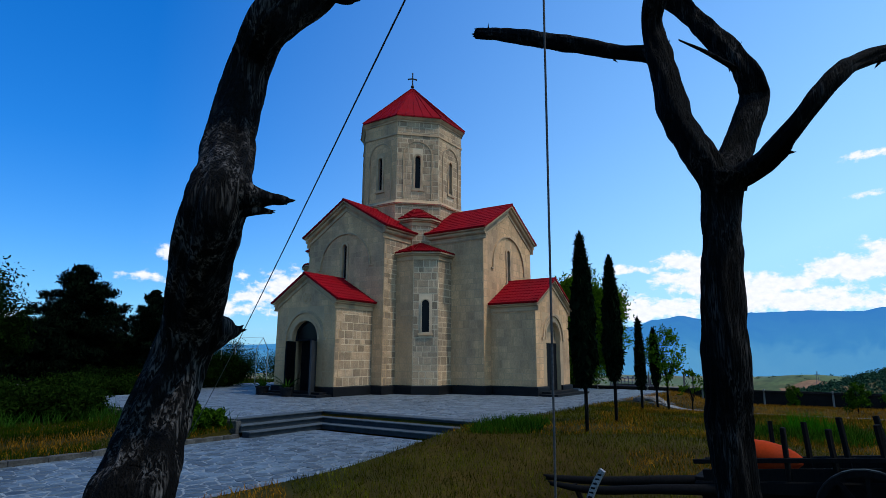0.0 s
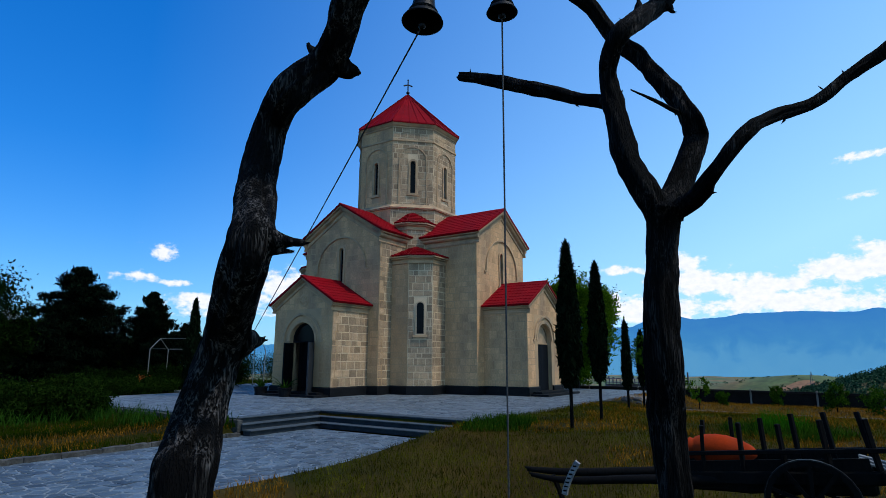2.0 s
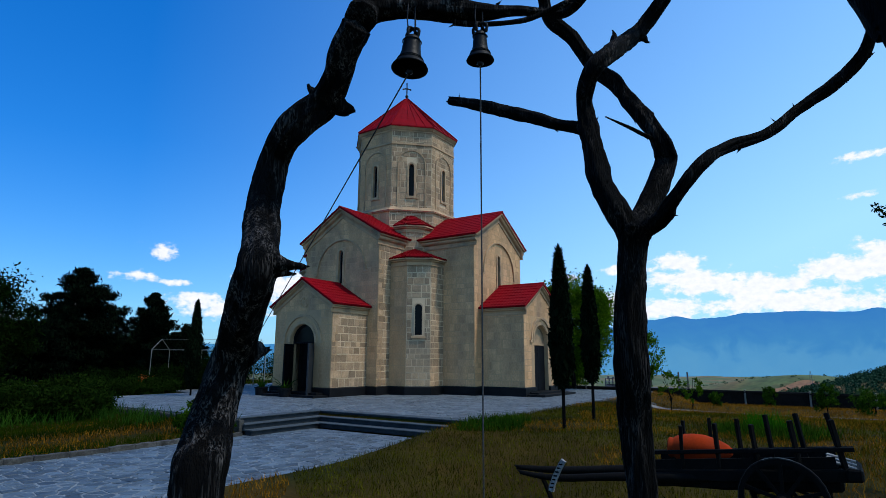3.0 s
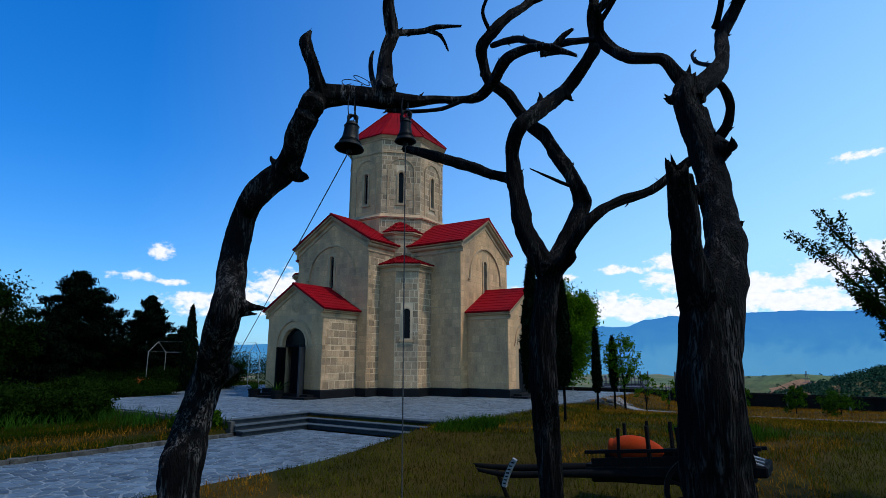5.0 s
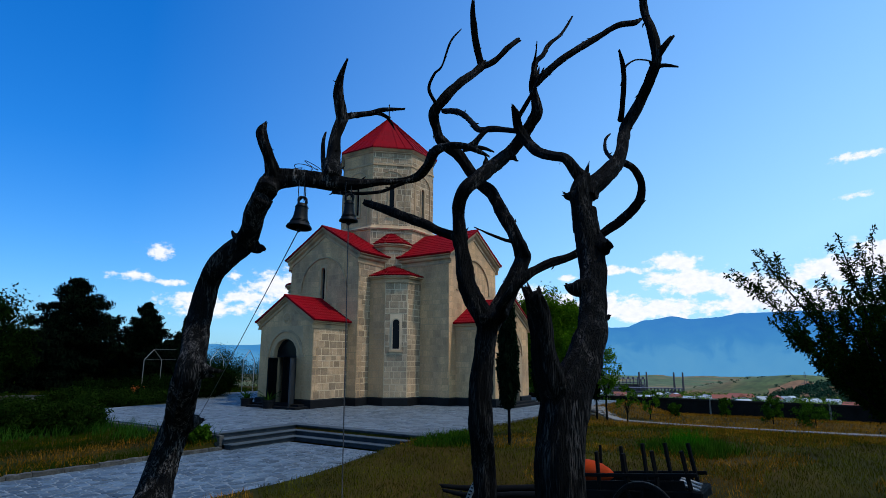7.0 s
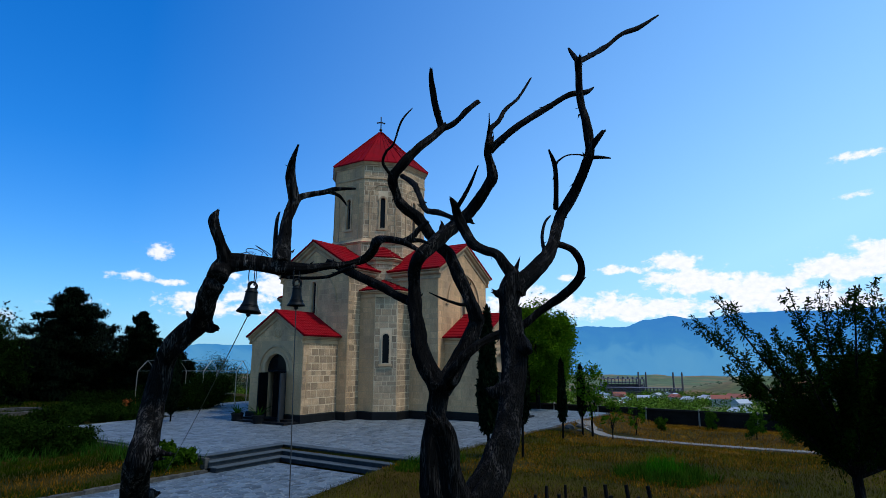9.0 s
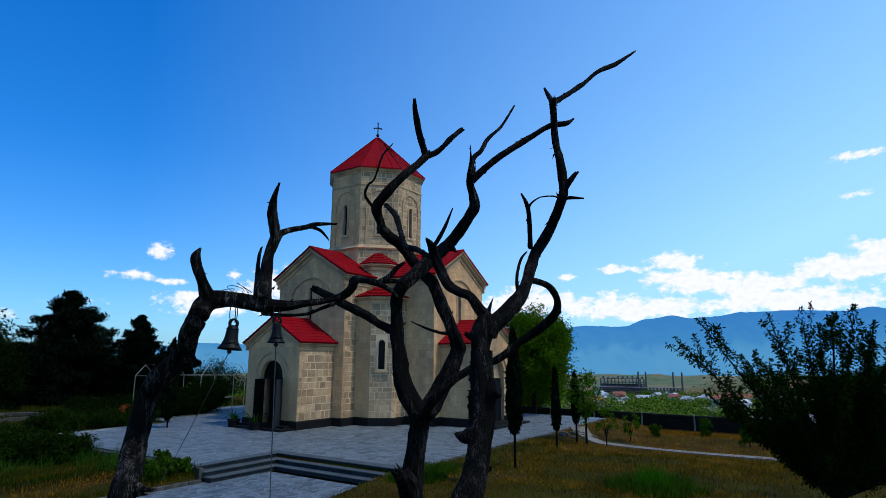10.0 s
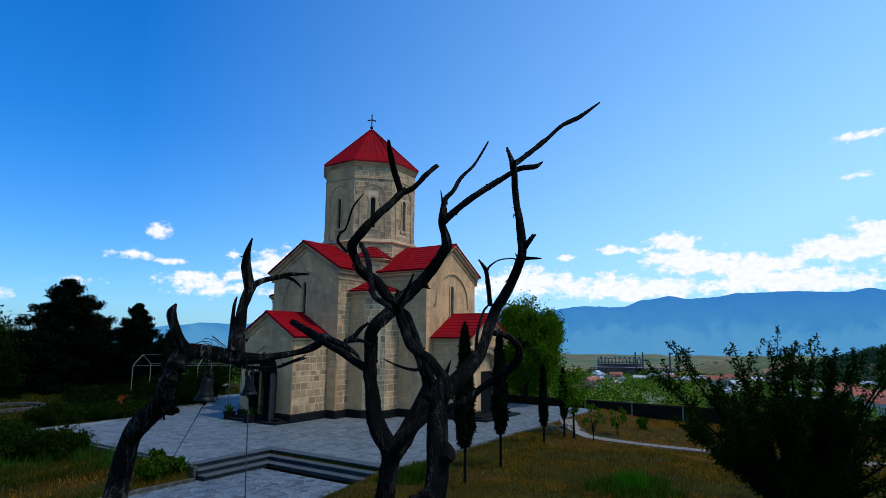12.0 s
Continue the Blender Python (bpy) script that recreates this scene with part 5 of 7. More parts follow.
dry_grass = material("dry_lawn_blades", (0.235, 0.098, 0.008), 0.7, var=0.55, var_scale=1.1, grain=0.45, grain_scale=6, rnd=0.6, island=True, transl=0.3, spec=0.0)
lawn_grass = material("green_lawn_blades", (0.058, 0.054, 0.003), 0.7, var=0.6, var_scale=1.4, grain=0.45, grain_scale=7, rnd=0.5, island=True, transl=0.3, spec=0.0)
# garden blades: a darker lawn green that stands for the shade there
shaded_blades = leaf_material("shaded_lawn_blades", (0.015, 0.027, 0.001), 0.3, 0.45)
wood_far = leaf_material("far_woodland", (0.080, 0.130, 0.014), 0.0, 0.75)
# far hill woods: distance haze mixed into the leaf green
wood_hill = leaf_material("hazed_hill_woodland", (0.030, 0.066, 0.034), 0.0, 0.4)


def leaf_mesh(name, pos, size, mat, parent, seed=1, tall=1.6, up=0.0, label=""):
    """Many small four-cornered leaves at pos; up pulls them upright."""
    rng = np.random.default_rng(seed)
    pos = np.asarray(pos, float)
    n = len(pos)
    d = rng.normal(size=(n, 3))
    d[:, 2] += up * 2.0
    d /= np.linalg.norm(d, axis=1)[:, None]
    e = np.cross(d, rng.normal(size=(n, 3)))
    e /= np.linalg.norm(e, axis=1)[:, None] + 1e-9
    s = size * rng.uniform(0.6, 1.3, (n, 1))
    v = np.stack([pos - d * s * 0.5 * tall, pos + e * s * 0.32, pos + d * s * 0.5 * tall, pos - e * s * 0.32], 1).reshape(-1, 3)
    me = bpy.data.meshes.new(name)
    me.vertices.add(4 * n)
    me.vertices.foreach_set("co", v.ravel())
    me.loops.add(4 * n)
    me.loops.foreach_set("vertex_index", np.arange(4 * n, dtype=np.int32))
    me.polygons.add(n)
    me.polygons.foreach_set("loop_start", np.arange(0, 4 * n, 4, dtype=np.int32))
    me.update(calc_edges=True)
    me.materials.append(mat)
    ob = new(name, me)
    ob.parent = parent
    if label:
        ob["label"] = label
    return ob


def cypress(x, y, z, h, rad, foot, seed, label, n=9000):
    t = thing("cypress", label, "tree", group="slender cypresses", at=(x, y, z))
    bm = bmesh.new()
    limb_mesh(bm, [(0, 0, -0.1, 0.05), (0.01, 0, foot, 0.042), (0, 0.01, h * 0.6, 0.03), (0, 0, h * 0.93, 0.008)], sides=8, per=4, rough=0.08)
    part("trunk", bm, bark, t, smooth=True)
    rng = np.random.default_rng(seed)
    f = rng.random(n) ** 0.9
    a = rng.random(n) * 2 * math.pi
    prof = rad * (np.sin(np.clip(f, 0, 1) ** 0.62 * math.pi) ** 0.62) * (1 - 0.25 * f)
    prof *= 1 + 0.22 * np.sin(a * 3 + f * 23 + seed) + 0.12 * np.sin(a * 5 - f * 41)
    r = prof * rng.random(n) ** 0.35
    p = np.stack([r * np.cos(a), r * np.sin(a), foot + f * (h - foot)], 1)
    tips = rng.random(n) < 0.10
    p[tips, :2] *= 1.12
    p[tips, 2] += 0.14
    leaf_mesh("crown", p, 0.13, cypress_leaf, t, seed, 2.2, 1.1, "dense dark upright foliage")
    return t


cypress(-13.2, -15.47, 0.02, 4.5, 0.265, 1.05, 1, "tall dark slender cypress on a bare stem in the lawn", 11000)
cypress(-10.75, -15.38, 0.0, 4.32, 0.225, 1.15, 2, "slightly shorter dark cypress on a bare stem in the lawn", 10000)
cypress(-5.26, -14.55, -0.1, 3.1, 0.16, 0.75, 3, "young thin cypress on a bare stem by the terrace", 3200)
cypress(-2.6, -14.4, -0.2, 2.95, 0.16, 0.9, 9, "young thin cypress next to the leafy sapling", 3200)
cypress(-10.9, 4.2, -0.15, 4.5, 0.34, 0.6, 4, "dark cypress in the bed beside the terrace", 7000)


def crown_points(rng, clumps, per, cx, cy, cz, rx, ry, rz, spread, hollow=0.5):
    pts = []
    for _ in range(clumps):
        d = rng.normal(size=3)
        d /= np.linalg.norm(d)
        k = hollow + (1 - hollow) * rng.random() ** 0.5
        k *= 1 + 0.09 * rng.normal()
        c = np.array([cx + d[0] * rx * k, cy + d[1] * ry * k, cz + d[2] * rz * k])
        pts.append(c + rng.normal(size=(per, 3)) * spread * rng.uniform(0.6, 1.3))
    return np.concatenate(pts)


def broad_tree(x, y, z, h, rad, foot, seed, label, mat, clumps=90, per=130, leaf=0.15, group="", lean=0.0):
    t = thing("broadleaf_tree", label, "tree", group=group, at=(x, y, z))
    rng = np.random.default_rng(seed)
    bm = bmesh.new()
    limb_mesh(bm, [(0, 0, -0.15, rad * 0.07), (0.03, 0.02, foot * 0.6, rad * 0.055), (lean * 0.4, 0.0, foot, rad * 0.05), (lean, 0.1, h * 0.75, rad * 0.015)], sides=10, per=5)
    part("trunk", bm, bark, t, smooth=True)
    for k in range(7):
        a = k * 2.4 + seed
        e = (lean + math.cos(a) * rad * 0.75, math.sin(a) * rad * 0.75, foot + (h - foot) * (0.35 + 0.08 * k))
        bm = bmesh.new()
        limb_mesh(bm, [(lean * 0.4, 0, foot * (0.85 + 0.04 * k), rad * 0.028), (e[0] * 0.5, e[1] * 0.5, (foot + e[2]) / 2 + 0.1, rad * 0.02), (*e, 0.01)], sides=7, per=4)
        part("limb", bm, bark, t, smooth=True)
    cz = (h + foot) / 2
    p = crown_points(rng, clumps, per, lean, 0, cz, rad, rad, (h - foot) / 2, rad * 0.13)
    leaf_mesh("crown", p, leaf, mat, t, seed, 1.5, 0.0, "loose leafy crown")
    return t


broad_tree(7.3, -7.8, -0.1, 6.6, 2.5, 1.5, 5, "leafy green walnut tree beyond the terrace", green_leaf, 120, 400, 0.125)
broad_tree(-2.3, -14.75, -0.3, 3.3, 0.80, 1.1, 6, "young thin-leaved sapling by the terrace", green_leaf, 60, 60, 0.075)
broad_tree(0.4, -15.95, -0.6, 1.75, 0.42, 0.5, 61, "small bright green sapling near the footpath", green_leaf, 16, 36, 0.08)
broad_tree(-2.1, -15.6, -0.5, 1.75, 0.45, 0.6, 62, "small bright green sapling near the footpath", green_leaf, 14, 32, 0.08)
broad_tree(14.6, -4.6, -1.6, 5.8, 2.2, 1.2, 7, "dark green tree beyond the boundary wall", green_leaf, 120, 150, 0.15)
broad_tree(-18.5, 7.7, -0.3, 5.4, 1.9, 1.0, 8, "dark green broadleaf tree at the garden edge", bush_leaf, 150, 170, 0.11)


def pine(x, y, z, h, rad, seed, label, foot=0.12):
    t = thing("pine", label, "tree", group="dark garden conifers", at=(x, y, z))
    rng = np.random.default_rng(seed)
    bm = bmesh.new()
    limb_mesh(bm, [(0, 0, -0.2, h * 0.025), (0.05, 0, h * 0.5, h * 0.016), (0, 0.05, h * 0.97, 0.02)], sides=8, per=5)
    part("trunk", bm, bark, t, smooth=True)
    pts = []
    whorls = int(6 + h * 0.7)
    for k in range(whorls):
        f = foot + (0.97 - foot) * k / (whorls - 1)
        for j in range(7):
            a = j * 0.8976 + k * 1.9 + rng.uniform(-0.35, 0.35)
            reach = rad * min(1.0, (1 - f) / 0.52) ** 0.85 * rng.uniform(0.45, 1.10) + 0.15
            zz = f * h + rng.uniform(-0.42, 0.42) * (0.4 + 0.6 * (1 - f))
            rise = rng.uniform(-0.05, 0.20)
            if j % 2 == 0:
                bm = bmesh.new()
                limb_mesh(bm, [(0, 0, zz - 0.1, 0.05), (math.cos(a) * reach * 0.5, math.sin(a) * reach * 0.5, zz + rise * reach * 0.35, 0.035), (math.cos(a) * reach * 0.9, math.sin(a) * reach * 0.9, zz + rise * reach, 0.01)], sides=6, per=3)
                part("branch", bm, bark, t, smooth=True)
            q = 0.3
            while q <= 1.02:
                side = rng.uniform(-0.16, 0.16) * reach * q
                c = np.array([math.cos(a) * reach * q - math.sin(a) * side, math.sin(a) * reach * q + math.cos(a) * side, zz + rise * reach * q + rng.uniform(-0.10, 0.30)])
                w = 0.13 + 0.024 * rad
                pts.append(c + np.clip(rng.normal(size=(80, 3)), -1.5, 1.5) * np.array([w, w, w * 0.8]))
                q += max(0.08, 0.30 / reach)
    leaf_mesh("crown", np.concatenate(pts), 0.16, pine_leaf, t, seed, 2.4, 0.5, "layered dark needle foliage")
    return t


pine(-4.1, 31.6, -1.0, 10.1, 4.7, 11, "broad black-green pine in the garden")
pine(-0.9, 25.8, -0.8, 7.9, 2.5, 12, "narrow dark conifer in the garden")
pine(-13.5, 33.0, -1.0, 8.0, 4.6, 13, "dark tree at the garden edge")
pine(-8.2, 27.0, -0.9, 5.0, 3.6, 14, "low dark spreading conifer in the garden", 0.04)
pine(4.2, 29.0, -0.9, 5.4, 2.6, 15, "small dark conifer in the garden", 0.05)
pine(-14.5, 24.0, -0.8, 4.6, 3.6, 16, "low dark conifer in the garden", 0.04)


def shrub(x, y, z, rx, ry, h, seed, label, mat=None, clumps=40, per=90, leaf=0.09, up=0.2, group="garden shrubs", name="shrub"):
    t = thing(name, label, "shrub", group=group, at=(x, y, z))
    rng = np.random.default_rng(seed)
    bm = bmesh.new()
    limb_mesh(bm, [(0, 0, -0.1, 0.03), (0.02, 0.01, h * 0.4, 0.02), (0.0, 0.03, h * 0.8, 0.006)], sides=6, per=3)
    part("stem", bm, bark, t, smooth=True)
    p = crown_points(rng, clumps, per, 0, 0, h * 0.5, rx, ry, h * 0.48, min(rx, h) * 0.16, 0.35)
    p[:, 2] = np.abs(p[:, 2])
    leaf_mesh("foliage", p, leaf, mat or bush_leaf, t, seed, 1.7, up)
    return t


near_beds = [(-19.5, 1.2, 1.6, 1.2, 1.1), (-22.5, 2.6, 1.8, 1.3, 1.2), (-18.6, 4.4, 1.5, 1.2, 1.0), (-21.5, 5.6, 1.8, 1.4, 1.2), (-17.6, 0.2, 1.0, 0.9, 0.9), (-25.5, 2.0, 1.8, 1.3, 1.3), (-14.6, 7.7, 1.5, 0.9, 0.9), (-12.0, 7.5, 1.4, 0.8, 0.75), (-10.2, 8.3, 1.1, 0.9, 0.7), (-12.6, 9.8, 1.7, 1.0, 0.8), (-8.2, 9.9, 1.5, 1.0, 1.1), (-6.9, 9.8, 1.4, 1.1, 1.5), (-4.9, 10.2, 1.2, 1.1, 1.9)]
far_beds = [(-3.0, 12.9, 1.5, 1.2, 1.9), (-19.5, 8.6, 1.3, 1.2, 1.1), (-21.5, 12.5, 2.2, 1.6, 1.5), (-9.0, 15.0, 2.4, 1.6, 1.1), (-4.0, 17.5, 2.2, 1.6, 1.2), (-19.5, 20.0, 2.2, 2.0, 2.4), (3.5, 21.5, 2.2, 1.5, 2.0), (9.5, 22.0, 2.4, 1.5, 2.4), (8.0, 27.0, 2.8, 2.0, 3.4), (-14.0, 29.0, 3.6, 2.2, 4.2), (-7.0, 34.5, 4.4, 2.4, 4.4), (0.5, 33.0, 3.8, 2.2, 4.2), (-18.5, 26.0, 3.0, 2.0, 3.9)]
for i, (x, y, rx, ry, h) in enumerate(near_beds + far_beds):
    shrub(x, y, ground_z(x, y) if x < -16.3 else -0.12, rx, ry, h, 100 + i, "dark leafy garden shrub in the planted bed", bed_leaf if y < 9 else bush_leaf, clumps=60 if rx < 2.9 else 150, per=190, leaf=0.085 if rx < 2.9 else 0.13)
for i, (x, y, r, h) in enumerate([(1.65, -20.9, 0.42, 1.2), (1.5, -22.5, 0.65, 1.05), (0.4, -25.6, 0.5, 0.7), (4.7, -18.6, 0.32, 0.9), (3.0, -16.5, 0.3, 0.7)]):
    shrub(x, y, ground_z(x, y), r, r, h, 140 + i, "small green shrub standing in the lawn", weed_leaf, clumps=22, per=90, leaf=0.06, up=0.5, group="lawn shrubs")


def blades(name, xs, ys, zs, hmin, hmax, wid, mat, seed, label):
    """Upright grass blades as one mesh."""
    rng = np.random.default_rng(seed)
    n = len(xs)
    h = rng.uniform(hmin, hmax, n)
    a = rng.random(n) * 2 * math.pi
    lx, ly = rng.normal(size=n) * 0.35 * h, rng.normal(size=n) * 0.35 * h
    w = wid * rng.uniform(0.6, 1.2, n)
    base = np.stack([xs, ys, zs], 1)
    dx = np.stack([np.cos(a) * w, np.sin(a) * w, np.zeros(n)], 1)
    tip = base + np.stack([lx, ly, h], 1)
    v = np.stack([base - dx, base + dx, tip], 1).reshape(-1, 3)
    me = bpy.data.meshes.new(name)
    me.vertices.add(3 * n)
    me.vertices.foreach_set("co", v.ravel())
    me.loops.add(3 * n)
    me.loops.foreach_set("vertex_index", np.arange(3 * n, dtype=np.int32))
    me.polygons.add(n)
    me.polygons.foreach_set("loop_start", np.arange(0, 3 * n, 3, dtype=np.int32))
    me.update(calc_edges=True)
    me.materials.append(mat)
    return tagged(new(name, me), label, "grass", kind="stuff")


def grass_field(name, region, n, hmin, hmax, wid, mat, seed, label, patch=None):
    rng = np.random.default_rng(seed)
    x0, x1, y0, y1 = region
    xs, ys = rng.uniform(x0, x1, n), rng.uniform(y0, y1, n)
    keep = [i for i in range(n) if not on_paving(xs[i], ys[i]) and (patch is None or patch(xs[i], ys[i]))]
    xs, ys = xs[keep], ys[keep]
    zs = np.array([ground_z(x, y) for x, y in zip(xs, ys)]) - 0.01
    return blades(name, xs, ys, zs, hmin, hmax, wid, mat, seed, label)


def mottled(sign, level=0.0, scale=0.35):
    return lambda x, y: sign * noise.noise(Vector((x * scale, y * scale, 4.0))) > level


grass_field("lawn_grass", (-32, -3, -30, -12.4), 175000, 0.05, 0.15, 0.007, lawn_grass, 21, "short green lawn grass", mottled(1, -0.3))
grass_field("dry_grass", (-32, 12, -32, -12.4), 180000, 0.05, 0.16, 0.008, dry_grass, 22, "dry yellow-brown meadow grass", lambda x, y: noise.noise(Vector((x * 0.35, y * 0.35, 4.0))) < 0.05 + 0.035 * (x + 9))
grass_field("garden_grass", (-32, -16.4, -6.9, 3.0), 45000, 0.05, 0.16, 0.008, shaded_blades, 23, "green and brown garden grass")
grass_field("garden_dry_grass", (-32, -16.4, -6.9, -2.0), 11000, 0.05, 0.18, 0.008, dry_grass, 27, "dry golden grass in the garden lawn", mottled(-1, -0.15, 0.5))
# same darkened blades cover the bright soil round the basin as shade
grass_field("far_garden_grass", (-24, 4, 8, 26), 30000, 0.08, 0.25, 0.02, shaded_blades, 28, "rough garden grass round the basin, its green darkened for shade")
grass_field("tall_grass", (-13.0, -9.0, -21.6, -17.9), 7000, 0.25, 0.65, 0.012, fresh_grass, 24, "bright green tall grass patch", lambda x, y: ((x + 10.9) / 0.62) ** 2 + ((y + 19.75) / 0.5) ** 2 < 1 + 0.6 * noise.noise(Vector((x, y, 0))))
grass_field("weed_patch", (-14.5, -8.5, -22.6, -16.9), 13000, 0.12, 0.36, 0.018, weed_leaf, 26, "dark green leafy weeds round the tall grass", lambda x, y: ((x + 11.2) / 1.2) ** 2 + ((y + 19.8) / 1.3) ** 2 < 1 + 1.1 * noise.noise(Vector((x, y, 3))))
grass_field("verge_weeds", (-14.8, -11.0, -14.9, -12.72), 5000, 0.10, 0.34, 0.014, weed_leaf, 29, "low dark green weeds along the terrace edge", lambda x, y: ((x + 13.3) / 1.5) ** 2 + ((y + 13.5) / 0.8) ** 2 < 1 + 0.9 * noise.noise(Vector((x, y, 6))))
grass_field("iris_leaves", (-24, -16.4, -6.8, 2.5), 6000, 0.25, 0.6, 0.02, iris_leaf, 25, "green sword-shaped iris leaves", lambda x, y: (y > -0.9 and x > -20.5 and noise.noise(Vector((x * 0.5, y * 0.5, 9))) > -0.1) or (x > -17.8 and noise.noise(Vector((x, y, 2))) > 0.0))


# ---- plum tree near the path of view ----
def plum_tree(x, y, z, seed):
    t = thing("plum_tree", "shaded bushy plum tree with long leafy shoots", "tree", at=(x, y, z))
    rng = np.random.default_rng(seed)
    rr = random.Random(seed)
    bm = bmesh.new()
    limb_mesh(bm, [(0, 0, -0.2, 0.11), (0.03, 0.0, 0.6, 0.09), (-0.02, 0.02, 1.3, 0.08), (0.0, 0.03, 1.95, 0.07)], sides=10, per=5)
    part("trunk", bm, bark, t, smooth=True)
    pts = []
    tips = [(0.9, -1.6, 4.3), (1.35, -1.2, 4.45), (0.5, -1.95, 4.0), (1.1, -1.9, 3.6), (-0.2, -1.6, 4.6), (1.6, -2.2, 3.2), (0.9, -2.3, 2.9), (1.9, -1.5, 3.4), (-0.95, 2.01, 4.26), (-0.59, 1.78, 4.68), (-1.35, 1.60, 3.45), (-1.40, 0.62, 4.66), (-1.48, -0.20, 4.62), (0.30, 1.10, 2.75)]
    for k in range(17):
        a = k * 2.399
        out = rr.uniform(0.35, 1.0) * PLUM_R
        tips.append((math.cos(a) * out, math.sin(a) * out, PLUM_H - rr.uniform(0.0, 1.2) - 0.5 * (out / PLUM_R) ** 2))
    for tx, ty, tz in tips:
        ctrl = [(0, 0.03, 1.8, 0.045), (tx * 0.42, ty * 0.42, 1.8 + (tz - 1.8) * 0.42, 0.026), (tx, ty, tz, 0.005)]
        bm = bmesh.new()
        limb_mesh(bm, ctrl, sides=7, per=6, rough=0.08)
        part("limb", bm, bark, t, smooth=True)
        c = catmull(ctrl, 20)
        along = np.array(c)[9:, :3]
        for w, p in enumerate(along):
            pts.append(p + rng.normal(size=(11, 3)) * (0.10 - 0.0026 * w))
        way = Vector((tx, ty, tz - 1.6)).normalized()
        for q in range(15):
            s = Vector(c[rr.randint(9, 35)][:3])
            d = (way * 0.9 + Vector((rr.uniform(-0.7, 0.7), rr.uniform(-0.7, 0.7), rr.uniform(-0.1, 0.7)))).normalized()
            ln = rr.uniform(0.25, 0.75)
            e = s + d * ln
            shoot = [(*s, 0.009), (*(s.lerp(e, 0.5) + Vector((rr.uniform(-0.06, 0.06), rr.uniform(-0.06, 0.06), -0.05))), 0.006), (*e, 0.002)]
            if q < 4:
                bm = bmesh.new()
                limb_mesh(bm, shoot, sides=5, per=4, rough=0.05)
                part("shoot", bm, bark, t, smooth=True)
            f = np.array(catmull(shoot, 12))[:, :3]
            for w, p in enumerate(f):
                pts.append(p + rng.normal(size=(5, 3)) * (0.058 - 0.0016 * w))
    low = np.clip(rng.normal(size=(30000, 3)), -1.6, 1.6)
    rise = (low[:, 2] + 1.6) / 3.2
    low *= np.stack([0.08 + 0.38 * rise, 0.08 + 0.38 * rise, 0.52 + 0 * rise], 1)
    pts.append(low + np.array([0.22, -0.32, 2.85]))
    leaf_mesh("crown", np.concatenate(pts), 0.038, plum_leaf, t, seed, 1.7, 0.0, "dense small dark green leaves")
    return t


PLUM_R, PLUM_H = 1.75, 4.8
plum_tree(-16.82, -24.14, -0.5, 31)


# ---- ox cart with clay jar ----
clay = material("terracotta_clay", (0.34, 0.030, 0.003), 0.95, spec=0.1, var=0.2, var_scale=4, grain=0.1, bump=0.15, stain=(0.25, 0.035, 0.012), stain_amt=0.5, stain_scale=3)
grey_wood = material("silver_weathered_wood", (0.20, 0.19, 0.18), 0.85, var=0.3, var_scale=5, grain=0.4, grain_scale=60, bump=0.5)


